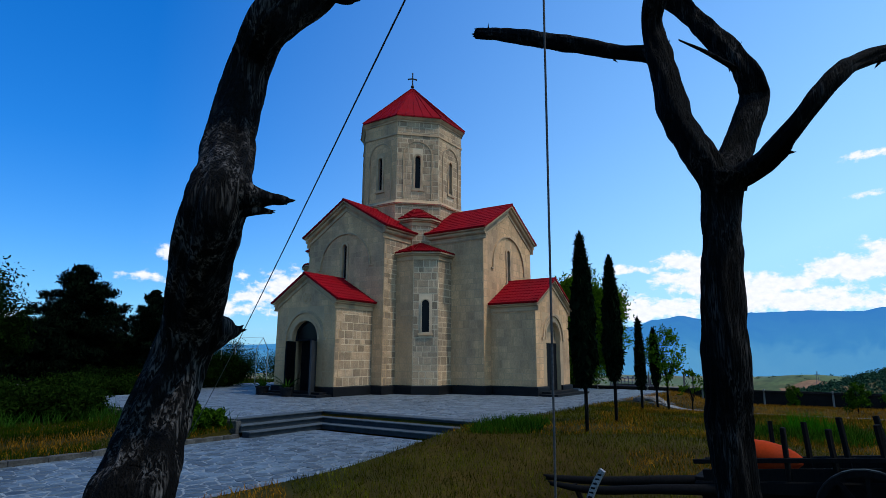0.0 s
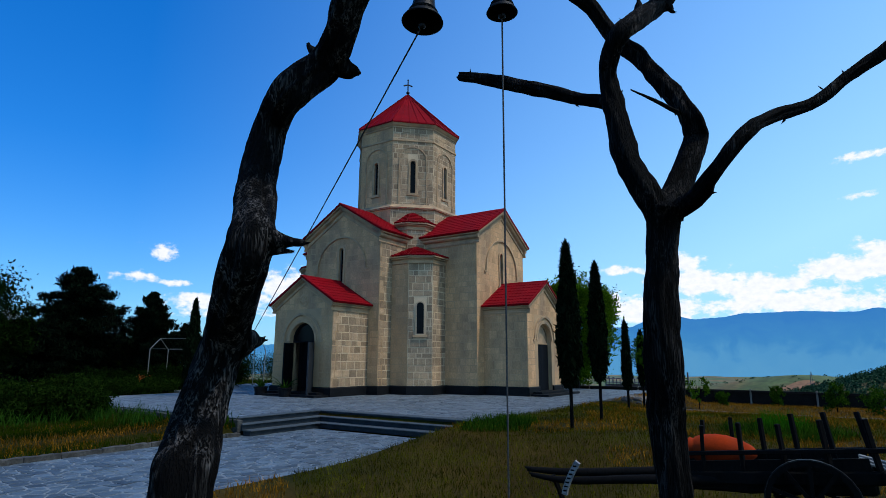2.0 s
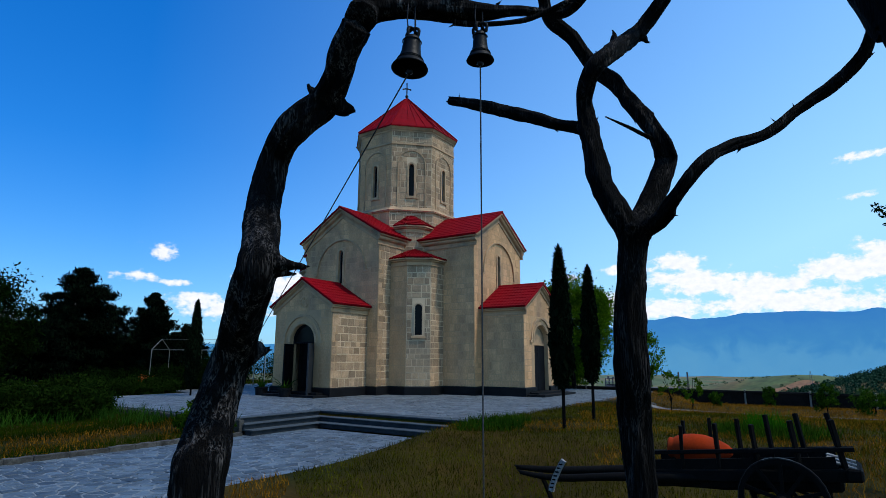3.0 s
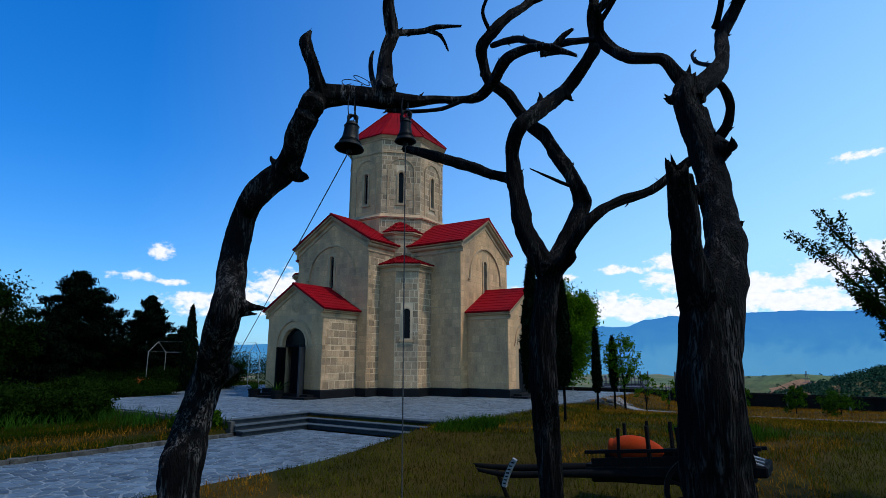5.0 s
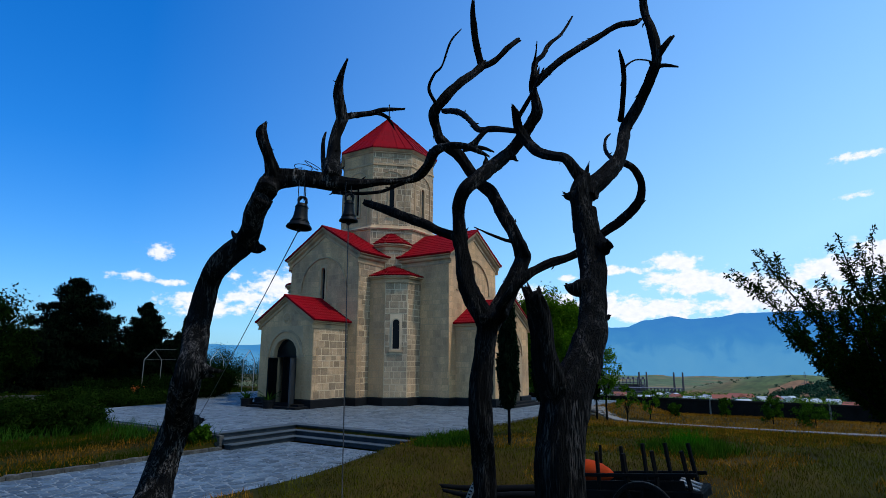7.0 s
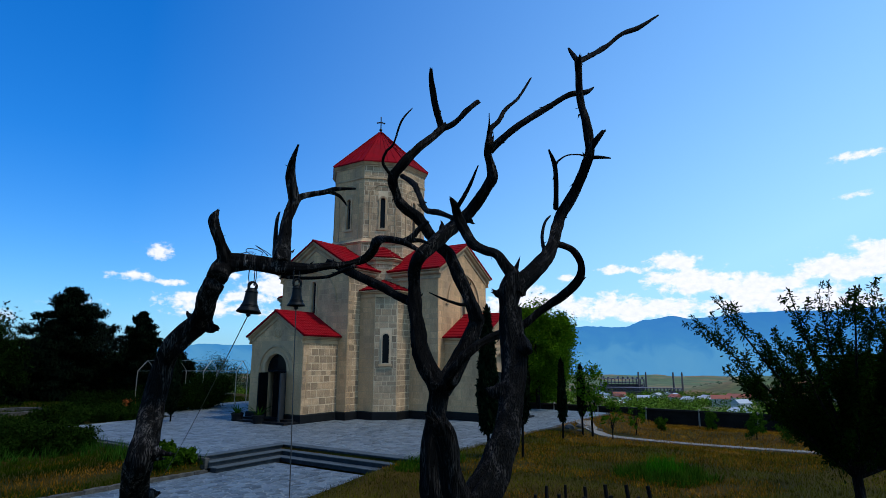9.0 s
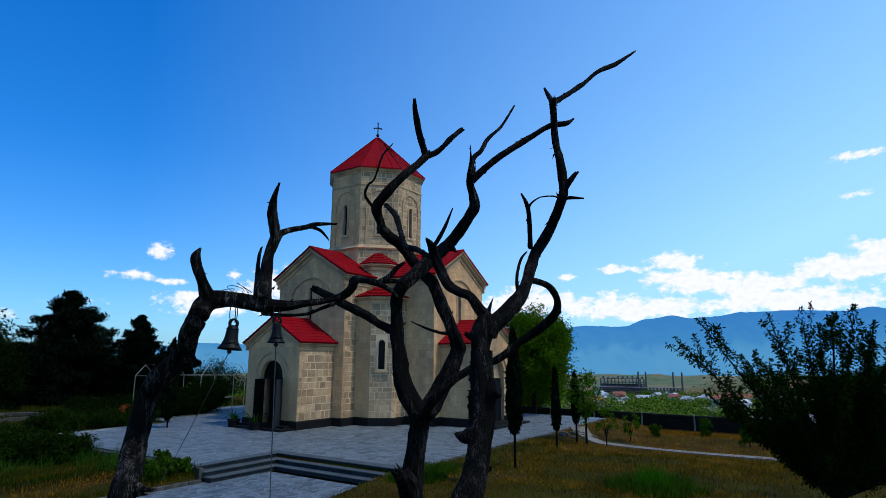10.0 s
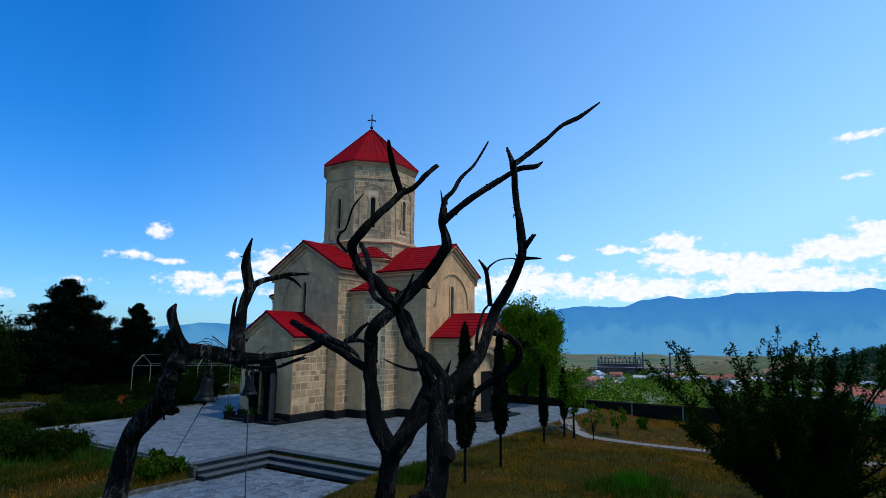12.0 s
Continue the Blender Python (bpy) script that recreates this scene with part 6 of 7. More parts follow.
def cart():
    """An old ox cart: two long beams, stakes and rails, wheels, drawbar with yoke. Local y runs from drawbar to tail."""
    t = thing("ox_cart", "old dark wooden ox cart standing in the lawn", "cart", at=(CART_X, CART_Y, CART_Z))
    t.rotation_euler = (0, 0, CART_TURN)

    def beam(name, a, b, w, h, mat=dark_wood, label="", parent=t):
        a, b = Vector(a), Vector(b)
        m = look(a, b).to_3x3().to_4x4()
        m.translation = a
        bm = bmesh.new()
        ln = (b - a).length
        box(bm, -w / 2, w / 2, -h / 2, h / 2, -ln, 0, bevel=min(w, h) * 0.15)
        bmesh.ops.subdivide_edges(bm, edges=[e for e in bm.edges if abs(e.verts[0].co.z - e.verts[1].co.z) > ln * 0.6], cuts=6)
        for v in bm.verts:
            v.co += Vector((noise.noise(v.co * 3 + a), noise.noise(v.co * 3 + b), 0)) * min(w, h) * 0.18
        bm.transform(m)
        return part(name, bm, mat, parent, label)

    hw = 0.33
    for s in (-1, 1):
        beam("side_beam", (s * hw, 1.75, 0.60), (s * hw, 4.30, 0.86), 0.12, 0.16)
        beam("side_board", (s * (hw + 0.01), 1.85, 0.74), (s * (hw + 0.01), 4.10, 0.98), 0.03, 0.16)
        beam("top_rail", (s * (hw + 0.04), 1.75, 0.87 + 0.04 * s), (s * (hw + 0.07), 4.30, 1.13 + 0.04 * s), 0.05, 0.055)
        for k in range(5 if s > 0 else 6):
            y = 2.27 + 0.475 * k if s > 0 else 2.15 + 0.40 * k
            lean = 0.10 * (k - 2) / 2
            beam("stake", (s * hw, y + 0.03, 0.62 + 0.1 * (y - 1.8)), (s * (hw + 0.06), y - 0.02 - lean * 0.6, 1.32 + 0.045 * k + 0.02 * math.sin(k * 2.3)), 0.05, 0.06)
    for k in range(9):
        y = 1.85 + 0.27 * k
        beam("floor_board", (-hw, y, 0.70 + 0.1 * (y - 1.8)), (hw, y, 0.70 + 0.1 * (y - 1.8)), 0.22, 0.035)
    beam("tail_board", (-hw - 0.1, 4.26, 0.86), (hw + 0.1, 4.28, 0.86), 0.18, 0.16)
    # solid dark block added below the floor for the black shade there
    beam("bed_frame", (0.0, 1.8, 0.56), (0.0, 4.15, 0.74), 0.60, 0.24)
    beam("axle", (-0.6, 3.5, 0.50), (0.6, 3.5, 0.50), 0.13, 0.13)
    beam("axle_block", (-0.3, 3.5, 0.62), (0.3, 3.5, 0.62), 0.2, 0.24)
    for pole in ([(-0.25, 2.6, 0.66, 0.075), (0.22, 1.5, 0.63, 0.065), (0.60, 0.6, 0.58, 0.055), (0.85, -0.02, 0.60, 0.035)], [(0.30, 2.6, 0.64, 0.07), (0.56, 1.5, 0.58, 0.06), (0.80, 0.6, 0.50, 0.05), (0.90, 0.06, 0.54, 0.03)]):
        bm = bmesh.new()
        limb_mesh(bm, pole, sides=8, per=6, rough=0.06)
        part("drawbar", bm, dark_wood, t, "tapered round pole", smooth=True)
    beam("prop", (0.80, 0.35, 0.55), (0.62, 0.5, 0.0), 0.06, 0.06)
    bow = [Vector((1.03, 0.62 + 0.20 * f ** 1.4, 0.36 + 0.44 * f)) for f in [i / 8 for i in range(9)]]
    bm = bmesh.new()
    sweep(bm, bow, (1, 0, 0), [(-0.036, -0.03), (0.036, -0.03), (0.036, 0.03), (-0.036, 0.03)])
    yoke = part("yoke", bm, grey_wood, t, "pale curved yoke board with dark slots")
    for i in range(1, 8):
        bm = bmesh.new()
        box(bm, bow[i].x - 0.034, bow[i].x + 0.034, bow[i].y - 0.028, bow[i].y + 0.028, bow[i].z - 0.011, bow[i].z + 0.011, bevel=0.004)
        part("slot", bm, dark_wood, yoke)
    for s in (-1, 1):
        w = new("wheel")
        w.parent = t
        m = Matrix.Translation((s * 0.50, 3.5, 0.50)) @ Matrix.Rotation(radians(90), 4, "Y")
        bm = bmesh.new()
        lathe(bm, [(0.44, -0.035), (0.50, -0.035), (0.50, 0.035), (0.44, 0.035), (0.44, -0.035)], m, 28)
        part("rim", bm, dark_wood, w, smooth=False)
        bm = bmesh.new()
        lathe(bm, [(0.502, -0.03), (0.514, -0.03), (0.514, 0.03), (0.502, 0.03), (0.502, -0.03)], m, 28)
        part("tyre", bm, iron, w, "worn iron tyre")
        bm = bmesh.new()
        lathe(bm, [(0.001, -0.12), (0.06, -0.12), (0.09, -0.03), (0.09, 0.03), (0.06, 0.12), (0.001, 0.12)], m, 14)
        part("hub", bm, dark_wood, w)
        for k in range(10):
            bm = bmesh.new()
            box(bm, 0.07, 0.45, -0.02, 0.02, -0.022, 0.022, m @ Matrix.Rotation(2 * math.pi * k / 10, 4, "Z"))
            part("spoke", bm, dark_wood, w)
    for k in range(3):
        beam("loose_plank", (0.05 + 0.10 * k, 4.0, 1.05 - 0.02 * k), (0.10 + 0.10 * k, 4.30, 0.99 - 0.03 * k), 0.08, 0.022, grey_wood, "pale split plank")
    return t


CART_X, CART_Y, CART_Z, CART_TURN = -18.22, -17.1, -0.52, math.pi
cart()
jar = thing("clay_jar", "large terracotta wine jar lying on the cart", "jar")
jm = Matrix.Translation((CART_X, CART_Y, CART_Z)) @ Matrix.Rotation(CART_TURN, 4, "Z") @ Matrix.Translation((0.02, 2.06, 0.97)) @ Matrix.Rotation(radians(-90), 4, "X") @ Matrix.Scale(0.87, 4)
bm = bmesh.new()
lathe(bm, [(0.10, -0.0), (0.15, -0.0), (0.17, 0.03), (0.15, 0.07), (0.19, 0.12), (0.23, 0.26), (0.245, 0.40), (0.235, 0.56), (0.185, 0.75), (0.11, 0.90), (0.05, 0.97), (0.001, 0.975)], jm, 32)
part("jar_body", bm, clay, jar, smooth=True)
bm = bmesh.new()
lathe(bm, [(0.10, 0.0), (0.12, 0.06), (0.16, 0.14), (0.1, 0.3), (0.001, 0.4)], jm, 24)
part("jar_mouth", bm, clay, jar, smooth=True)


# ---- kerbs, narrow path and boundary wall ----
def kerb_row(a, b, z):
    a, b = Vector((*a, 0)), Vector((*b, 0))
    ln = (b - a).length
    ang = math.atan2(b.y - a.y, b.x - a.x)
    rng = random.Random(8)
    row = thing("kerb", "row of rough pale kerb stones", "kerb", kind="structure")
    k = 0.0
    while k < ln - 0.1:
        w = min(rng.uniform(0.45, 0.9), ln - k)
        bm = bmesh.new()
        h = rng.uniform(-0.012, 0.012)
        box(bm, 0.003, w - 0.003, -0.075, 0.075, -0.25, 0.085 + h, bevel=0.014)
        bmesh.ops.subdivide_edges(bm, edges=[e for e in bm.edges if abs(e.verts[0].co.x - e.verts[1].co.x) > w * 0.5], cuts=4)
        for v in bm.verts:
            v.co += Vector([noise.noise(v.co * 11 + a + Vector((k, i, 0))) for i in range(3)]) * 0.026
        bm.transform(Matrix.Translation((*(a.lerp(b, k / ln)).xy, z)) @ Matrix.Rotation(ang, 4, "Z"))
        part("kerb_stone", bm, kerb_stone, row)
        k += w
    return row


kerb_row((-34, -7.0), (-16.45, -7.0), PATH_Z + 0.02)
kerb_row((-16.38, 2.9), (-16.38, -6.9), -0.12)
kerb_row((-13.0, -12.68), (6.9, -12.68), -0.10)
concrete = material("pale_concrete", (0.15, 0.135, 0.11), 0.85, var=0.2, var_scale=2, grain=0.15, bump=0.2)
# wall stone coloured near black, shade of its west side included
wall_shaded = material("shade_dark_wall_stone", (0.011, 0.0095, 0.008), 0.95, var=0.35, var_scale=1.5, grain=0.3, bump=0.5, bump_scale=10, spec=0.05)


def strip_path():
    pts = catmull([(1.6, -12.9, 0), (-0.6, -14.2, 0), (-1.7, -16.5, 0), (-2.0, -20.0, 0), (-1.2, -25.0, 0), (0.5, -31.0, 0)], 8)
    verts, faces = [], []
    for i, p in enumerate(pts):
        q, r = Vector(pts[max(i - 1, 0)]), Vector(pts[min(i + 1, len(pts) - 1)])
        s = (r - q).normalized().cross(Vector((0, 0, 1))) * 0.42
        for k, dz in ((-1, -0.1), (-1, 0.05), (1, 0.05), (1, -0.1)):
            x, y = p[0] + s.x * k, p[1] + s.y * k
            verts.append((x, y, ground_z(x, y) + dz))
    for i in range(len(pts) - 1):
        for j in range(3):
            a = i * 4 + j
            faces.append((a, a + 1, a + 5, a + 4))
    tagged(raw("footpath", verts, faces, concrete), "narrow pale concrete footpath through the meadow", "path", kind="structure")


strip_path()


def boundary_wall():
    w = thing("boundary_wall", "low dark boundary wall with pillars at the edge of the hill", "wall", kind="structure")
    line = [(12.9, 8), (12.8, 0), (12.6, -10), (12.2, -20), (11.0, -29), (7.0, -35), (1.0, -38.5), (-8, -40)]
    for a, b in zip(line, line[1:]):
        a, b = Vector((*a, 0)), Vector((*b, 0))
        bm = bmesh.new()
        sweep(bm, [a, b], (0, 0, 1), [(-0.11, -2.2), (0.11, -2.2), (0.11, -0.16), (-0.11, -0.16)])
        part("wall_panel", bm, wall_shaded, w)
        bm = bmesh.new()
        sweep(bm, [a, b], (0, 0, 1), [(-0.16, -0.158), (0.16, -0.158), (0.13, -0.05), (-0.13, -0.05)])
        part("coping", bm, wall_shaded, w)
        n = int((b - a).length / 3)
        for i in range(n):
            p = a.lerp(b, i / n)
            bm = bmesh.new()
            box(bm, p.x - 0.15, p.x + 0.05, p.y - 0.05, p.y + 0.05, -2.0, 0.03, bevel=0.02)
            part("pillar", bm, concrete, w, "grey concrete pillar")


boundary_wall()
rng = random.Random(12)
for k in range(9):
    bm = bmesh.new()
    bmesh.ops.create_icosphere(bm, subdivisions=2, radius=rng.uniform(0.12, 0.26))
    for v in bm.verts:
        v.co *= 1 + 0.35 * noise.noise(v.co * 5 + Vector((k, 0, 0)))
        v.co.z *= 0.6
    x, y = -0.9 + rng.uniform(-0.9, 0.9), -13.7 + rng.uniform(-0.7, 0.5)
    ob = mesh_obj("rock", bm, kerb_stone)
    ob.location = (x, y, ground_z(x, y) + 0.03)
    tagged(ob, "rough grey rock beside the footpath", "rock", group="rocks by the footpath")


# ---- porch planters ----
def planter(x, y, z, seed):
    t = thing("planter", "black stone planter with spiky agave leaves by the porch", "planter", group="porch planters", at=(x, y, z))
    bm = bmesh.new()
    prof = [(0.0, 0.0), (0.26, 0.0), (0.30, 0.32), (0.34, 0.34), (0.34, 0.40), (0.28, 0.40), (0.26, 0.30), (0.0, 0.30)]
    lathe(bm, prof[1:7], Matrix.Identity(4), 16)
    part("pot", bm, basalt, t)
    bm = bmesh.new()
    bmesh.ops.create_circle(bm, cap_ends=True, segments=16, radius=0.27, matrix=Matrix.Translation((0, 0, 0.33)))
    part("earth", bm, soil, t)
    rr = random.Random(seed)
    for k in range(22):
        a, l, ri = rr.uniform(0, 6.28), rr.uniform(0.5, 0.85), rr.uniform(0.5, 1.3)
        d = Vector((math.cos(a), math.sin(a), 0))
        s = Vector((-d.y, d.x, 0))
        bm = bmesh.new()
        rows = []
        for i in range(5):
            f = i / 4
            c = d * (0.05 + l * 0.7 * f) + Vector((0, 0, 0.33 + l * ri * f * (1 - 0.45 * f)))
            w = 0.035 * (1 - f) + 0.004
            rows.append((bm.verts.new(c - s * w), bm.verts.new(c + Vector((0, 0, -0.012))), bm.verts.new(c + s * w)))
        for r0, r1 in zip(rows, rows[1:]):
            bm.faces.new((r0[0], r0[1], r1[1], r1[0]))
            bm.faces.new((r0[1], r0[2], r1[2], r1[1]))
        part("leaf", bm, iris_leaf, t)


planter(-8.75, 1.75, 0.0, 1)
planter(-8.95, -0.15, 0.0, 2)

# ---- pergola, basin and orange flowers ----
white_steel = material("white_painted_steel", (0.16, 0.16, 0.15), 0.6, 0.0, var=0.1)


def pergola(x, y, z):
    t = thing("pergola", "bare white steel pergola frame with pitched rafters", "pergola", at=(x, y, z))
    t.rotation_euler = (0, 0, radians(36.9))
    for i in range(4):
        for s in (-1, 1):
            bm = bmesh.new()
            tube(bm, [(s * 1.4, i * 2.2, 0), (s * 1.4, i * 2.2, 1.3), (s * 1.4, i * 2.2, 2.6)], 0.026, 6)
            part("post", bm, white_steel, t)
            bm = bmesh.new()
            tube(bm, [(s * 1.4, i * 2.2, 2.6), (s * 0.7, i * 2.2, 2.95), (0, i * 2.2, 3.3)], 0.022, 6)
            part("rafter", bm, white_steel, t)
    for xx, zz in ((-1.4, 2.6), (1.4, 2.6), (0, 3.3)):
        bm = bmesh.new()
        tube(bm, [(xx, 0, zz), (xx, 3.3, zz), (xx, 6.6, zz)], 0.009, 6)
        part("purlin", bm, white_steel, t)


pergola(-1.6, 10.9, -0.3)
bm = bmesh.new()
lathe(bm, [(1.9, 0.0), (2.0, 0.0), (2.0, 0.5), (1.72, 0.5), (1.72, 0.2), (0.01, 0.2)], Matrix.Translation((-13.6, 16.3, -0.35)), 40)
tagged(mesh_obj("fountain_basin", bm, kerb_stone), "round grey concrete fountain basin in the garden", "basin")
orange_petal = leaf_material("orange_petals", (0.5, 0.11, 0.03), 0.2)
f = shrub(-9.5, 10.6, 0.15, 0.7, 0.5, 0.55, 77, "low clump of orange flowers in the bed", orange_petal, 10, 40, 0.06, group="", name="flower_clump")
for i, (x, y, r, h) in enumerate([(-16.85, -6.35, 0.35, 0.55), (-17.5, -6.2, 0.4, 0.5), (-16.9, -5.5, 0.4, 0.6)]):
    shrub(x, y, ground_z(x, y), r, r, h, 170 + i, "leafy green perennial at the edge of the bed", weed_leaf, 22, 60, 0.10, 0.5, group="bed perennials", name="perennial")


def bench(x, y, z, turn):
    t = thing("garden_bench", "plain weathered wooden bench near the pergola", "bench", at=(x, y, z))
    t.rotation_euler = (0, 0, turn)
    for k in range(3):
        bm = bmesh.new()
        box(bm, -1.1, 1.1, -0.2 + 0.14 * k, -0.09 + 0.14 * k, 0.42, 0.455, bevel=0.006)
        part("seat_slat", bm, grey_wood, t)
    for s in (-1, 1):
        for d in (-0.15, 0.15):
            bm = bmesh.new()
            box(bm, s * 0.9 - 0.03, s * 0.9 + 0.03, d - 0.03, d + 0.03, 0, 0.418, bevel=0.005)
            part("leg", bm, dark_wood, t)


bench(1.2, 16.6, ground_z(1.2, 16.6), radians(20))


# ---- valley: fields, woods, village and works ----


def knoll(name, label, cx, cy, rx, ry, top, base, mat, seed):
    verts, faces = [], []
    nu, nv = 40, 14
    for j in range(nv + 1):
        r = j / nv
        for i in range(nu):
            a = 2 * math.pi * i / nu
            x, y = cx + math.cos(a) * rx * r, cy + math.sin(a) * ry * r
            h = (1 - smooth01(r)) * (1 + 0.25 * noise.noise(Vector((math.cos(a) * 1.5 * r, math.sin(a) * 1.5 * r, seed))))
            verts.append((x, y, base + (top - base) * h))
    for j in range(nv):
        for i in range(nu):
            a, b = j * nu + i, j * nu + (i + 1) % nu
            faces.append((a, b, b + nu, a + nu))
    return tagged(raw(name, verts, faces, mat, smooth=True), label, "hill", kind="structure")


def place(az, dist):
    return -28 + math.cos(radians(az)) * dist, -23 + math.sin(radians(az)) * dist


hx, hy = place(2.0, 980)
knoll("field_hill", "tan and green field hill across the valley", hx, hy, 200, 260, -17, -52, field, 1.0)
wx, wy = place(-10.0, 880)
knoll("wooded_hill", "dark green wooded hill across the valley", wx, wy, 160, 290, 8, -52, field, 5.0)


def ploughed_strip(az0, az1, d0, d1):
    """A bare reddish field laid over the flank of the wooded hill."""
    verts, faces, n = [], [], 24
    for i in range(n + 1):
        for j in range(n + 1):
            f = i / n
            x, y = place(az0 + (az1 - az0) * f + 0.12 * math.sin(j * 0.8), d0 + (d1 - d0) * j / n + 14 * math.sin(f * 5))
            z = ground_z(x, y)
            for cx, cy, rx, ry, top, seed in ((hx, hy, 200, 260, -17, 1.0), (wx, wy, 160, 290, 8, 5.0)):
                p, q = (x - cx) / rx, (y - cy) / ry
                r = math.hypot(p, q)
                if r < 1:
                    z = max(z, -52 + (top + 52) * (1 - smooth01(r)) * (1 + 0.25 * noise.noise(Vector((p * 1.5, q * 1.5, seed)))))
            verts.append((x, y, z + 0.6))
    for i in range(n):
        for j in range(n):
            a = i * (n + 1) + j
            faces.append((a, a + n + 1, a + n + 2, a + 1))
    return tagged(raw("ploughed_field", verts, faces, ploughed, smooth=True), "bare reddish brown field on the hill flank", "field", kind="structure")


ploughed = material("bare_red_soil", (0.22, 0.105, 0.045), 0.95, var=0.3, var_scale=0.03, grain=0.2, grain_scale=0.2)
ploughed_strip(1.0, 4.6, 800, 905)


def clump_field(name, label, pts, size, leaf, per, mat, seed):
    """Far tree crowns: loose clouds of large leaf masses, as one mesh."""
    rng = np.random.default_rng(seed)
    pts = np.array(pts)
    s = size * rng.uniform(0.6, 1.4, (len(pts), 1, 1))
    d = rng.normal(size=(len(pts), per, 3))
    d /= np.linalg.norm(d, axis=2)[..., None]
    d *= rng.random((len(pts), per, 1)) ** 0.4
    d[..., 2] = d[..., 2] * 0.85 + 0.75
    return tagged(leaf_mesh(name, (pts[:, None] + d * s).reshape(-1, 3), leaf, mat, None, seed, 1.2), label, "woods", kind="stuff")


rng = random.Random(33)
pts = []
while len(pts) < 3000:
    az, d = rng.uniform(-14, 62), 260 + 720 * rng.random() ** 0.9
    x, y = place(az, d)
    if noise.noise(Vector((x / 60, y / 60, 1))) < -0.22 + (0.25 if d > 700 else 0):
        continue
    pts.append((x, y, ground_z(x, y) - 0.5))
clump_field("valley_trees", "scattered green trees of the valley floor", pts, 4.6, 1.15, 105, wood_far, 3)
pts = []
while len(pts) < 170:
    az, d = rng.uniform(-14, 30), 62 + 200 * rng.random()
    x, y = place(az, d)
    if noise.noise(Vector((x / 25, y / 25, 5))) > -0.1:
        pts.append((x, y, ground_z(x, y) - 0.8))
clump_field("slope_trees", "bright green bushes and trees below the boundary wall", pts, 2.2, 0.5, 330, wood_far, 13)
pts = []
for k in range(260):
    a, r = rng.uniform(0, 6.283), rng.random() ** 0.5
    x, y = hx + math.cos(a) * 190 * r, hy + math.sin(a) * 250 * r
    if noise.noise(Vector((x / 50, y / 50, 7))) > 0.05:
        pts.append((x, y, -52 + 35 * (1 - smooth01(r)) - 1))
clump_field("field_bushes", "scattered hedges and bushes on the field hill", pts, 3.0, 1.4, 40, wood_hill, 14)
pts = []
for k in range(5200):
    a, r = rng.uniform(0, 6.283), rng.random() ** 0.5
    x, y = wx + math.cos(a) * 150 * r, wy + math.sin(a) * 275 * r
    pts.append((x, y, -52 + 60 * (1 - smooth01(r * 0.95)) - 2))
clump_field("hill_woods", "dense dark green woods on the hill", pts, 5.0, 2.4, 34, wood_hill, 4)

plaster = material("white_house_plaster", (0.42, 0.40, 0.36), 0.9, var=0.1, var_scale=0.2, rnd=0.25)
roof_grey = material("pale_sheet_roof", (0.38, 0.39, 0.40), 0.8, 0.0, var=0.1, rnd=0.25)
roof_rust = material("rust_red_roof", (0.26, 0.07, 0.04), 0.8, var=0.2, rnd=0.3)
pane_dark = material("house_pane", (0.02, 0.025, 0.03), 0.2)
# works grey lightened towards purple, with the distance haze in it
works_grey = material("hazed_works_concrete", (0.105, 0.085, 0.098), 0.9, var=0.4, var_scale=0.15)
chimney_brick = material("chimney_brick", (0.09, 0.07, 0.065), 0.9, var=0.2)


def house(name, w, d, h, roof_mat, label):
    t = thing(name, label, "house", group="village houses")
    bm = bmesh.new()
    box(bm, -w / 2, w / 2, -d / 2, d / 2, -2, h)
    part("wall", bm, plaster, t)
    bm = bmesh.new()
    e = 0.5
    v = [bm.verts.new(p) for p in ((-w / 2 - e, -d / 2 - e, h), (w / 2 + e, -d / 2 - e, h), (w / 2 + e, d / 2 + e, h), (-w / 2 - e, d / 2 + e, h), (-w / 2 - e, 0, h + d * 0.32), (w / 2 + e, 0, h + d * 0.32))]
    for q in ((0, 1, 5, 4), (2, 3, 4, 5), (0, 4, 3), (1, 2, 5), (3, 2, 1, 0)):
        bm.faces.new([v[i] for i in q])
    part("roof", bm, roof_mat, t)
    for s in (-1, 1):
        for k in range(3):
            win = bmesh.new()
            x = -w / 2 + (k + 0.7) * w / 3.4
            box(win, x - 0.5, x + 0.5, s * (d / 2) - 0.04, s * (d / 2) + 0.04, h * 0.35, h * 0.75)
            part("window", win, pane_dark, t)
    return t


kinds = [house("house", 11, 8, 4.5, roof_grey, "white house with a pale sheet roof in the valley"), house("house", 13, 9, 5.5, roof_rust, "white house with a rust red roof in the valley"), house("house", 9, 7, 3.6, roof_grey, "small pale-roofed house in the valley")]
spots = []
rng = random.Random(51)
while len(spots) < 78:
    az, d = rng.uniform(-11, 19), rng.uniform(290, 800)
    if az > 9 and d < 470:
        continue
    x, y = place(az, d)
    if all((x - a) ** 2 + (y - b) ** 2 > 300 for a, b in spots):
        spots.append((x, y))
for i, (x, y) in enumerate(spots):
    m = pose(x, y, ground_z(x, y) + 0.5, 0, 0, rng.uniform(0, 180))
    if i < 3:
        kinds[i].matrix_basis = m
    else:
        copy_thing(kinds[1 if i % 6 == 1 else 2 * (i % 2)], m)
for az, d, turn in ((-2.9, 330, 100), (-4.0, 300, 80), (-1.6, 380, 95)):
    x, y = place(az, d)
    copy_thing(kinds[1], pose(x, y, ground_z(x, y) + 0.5, 0, 0, turn))


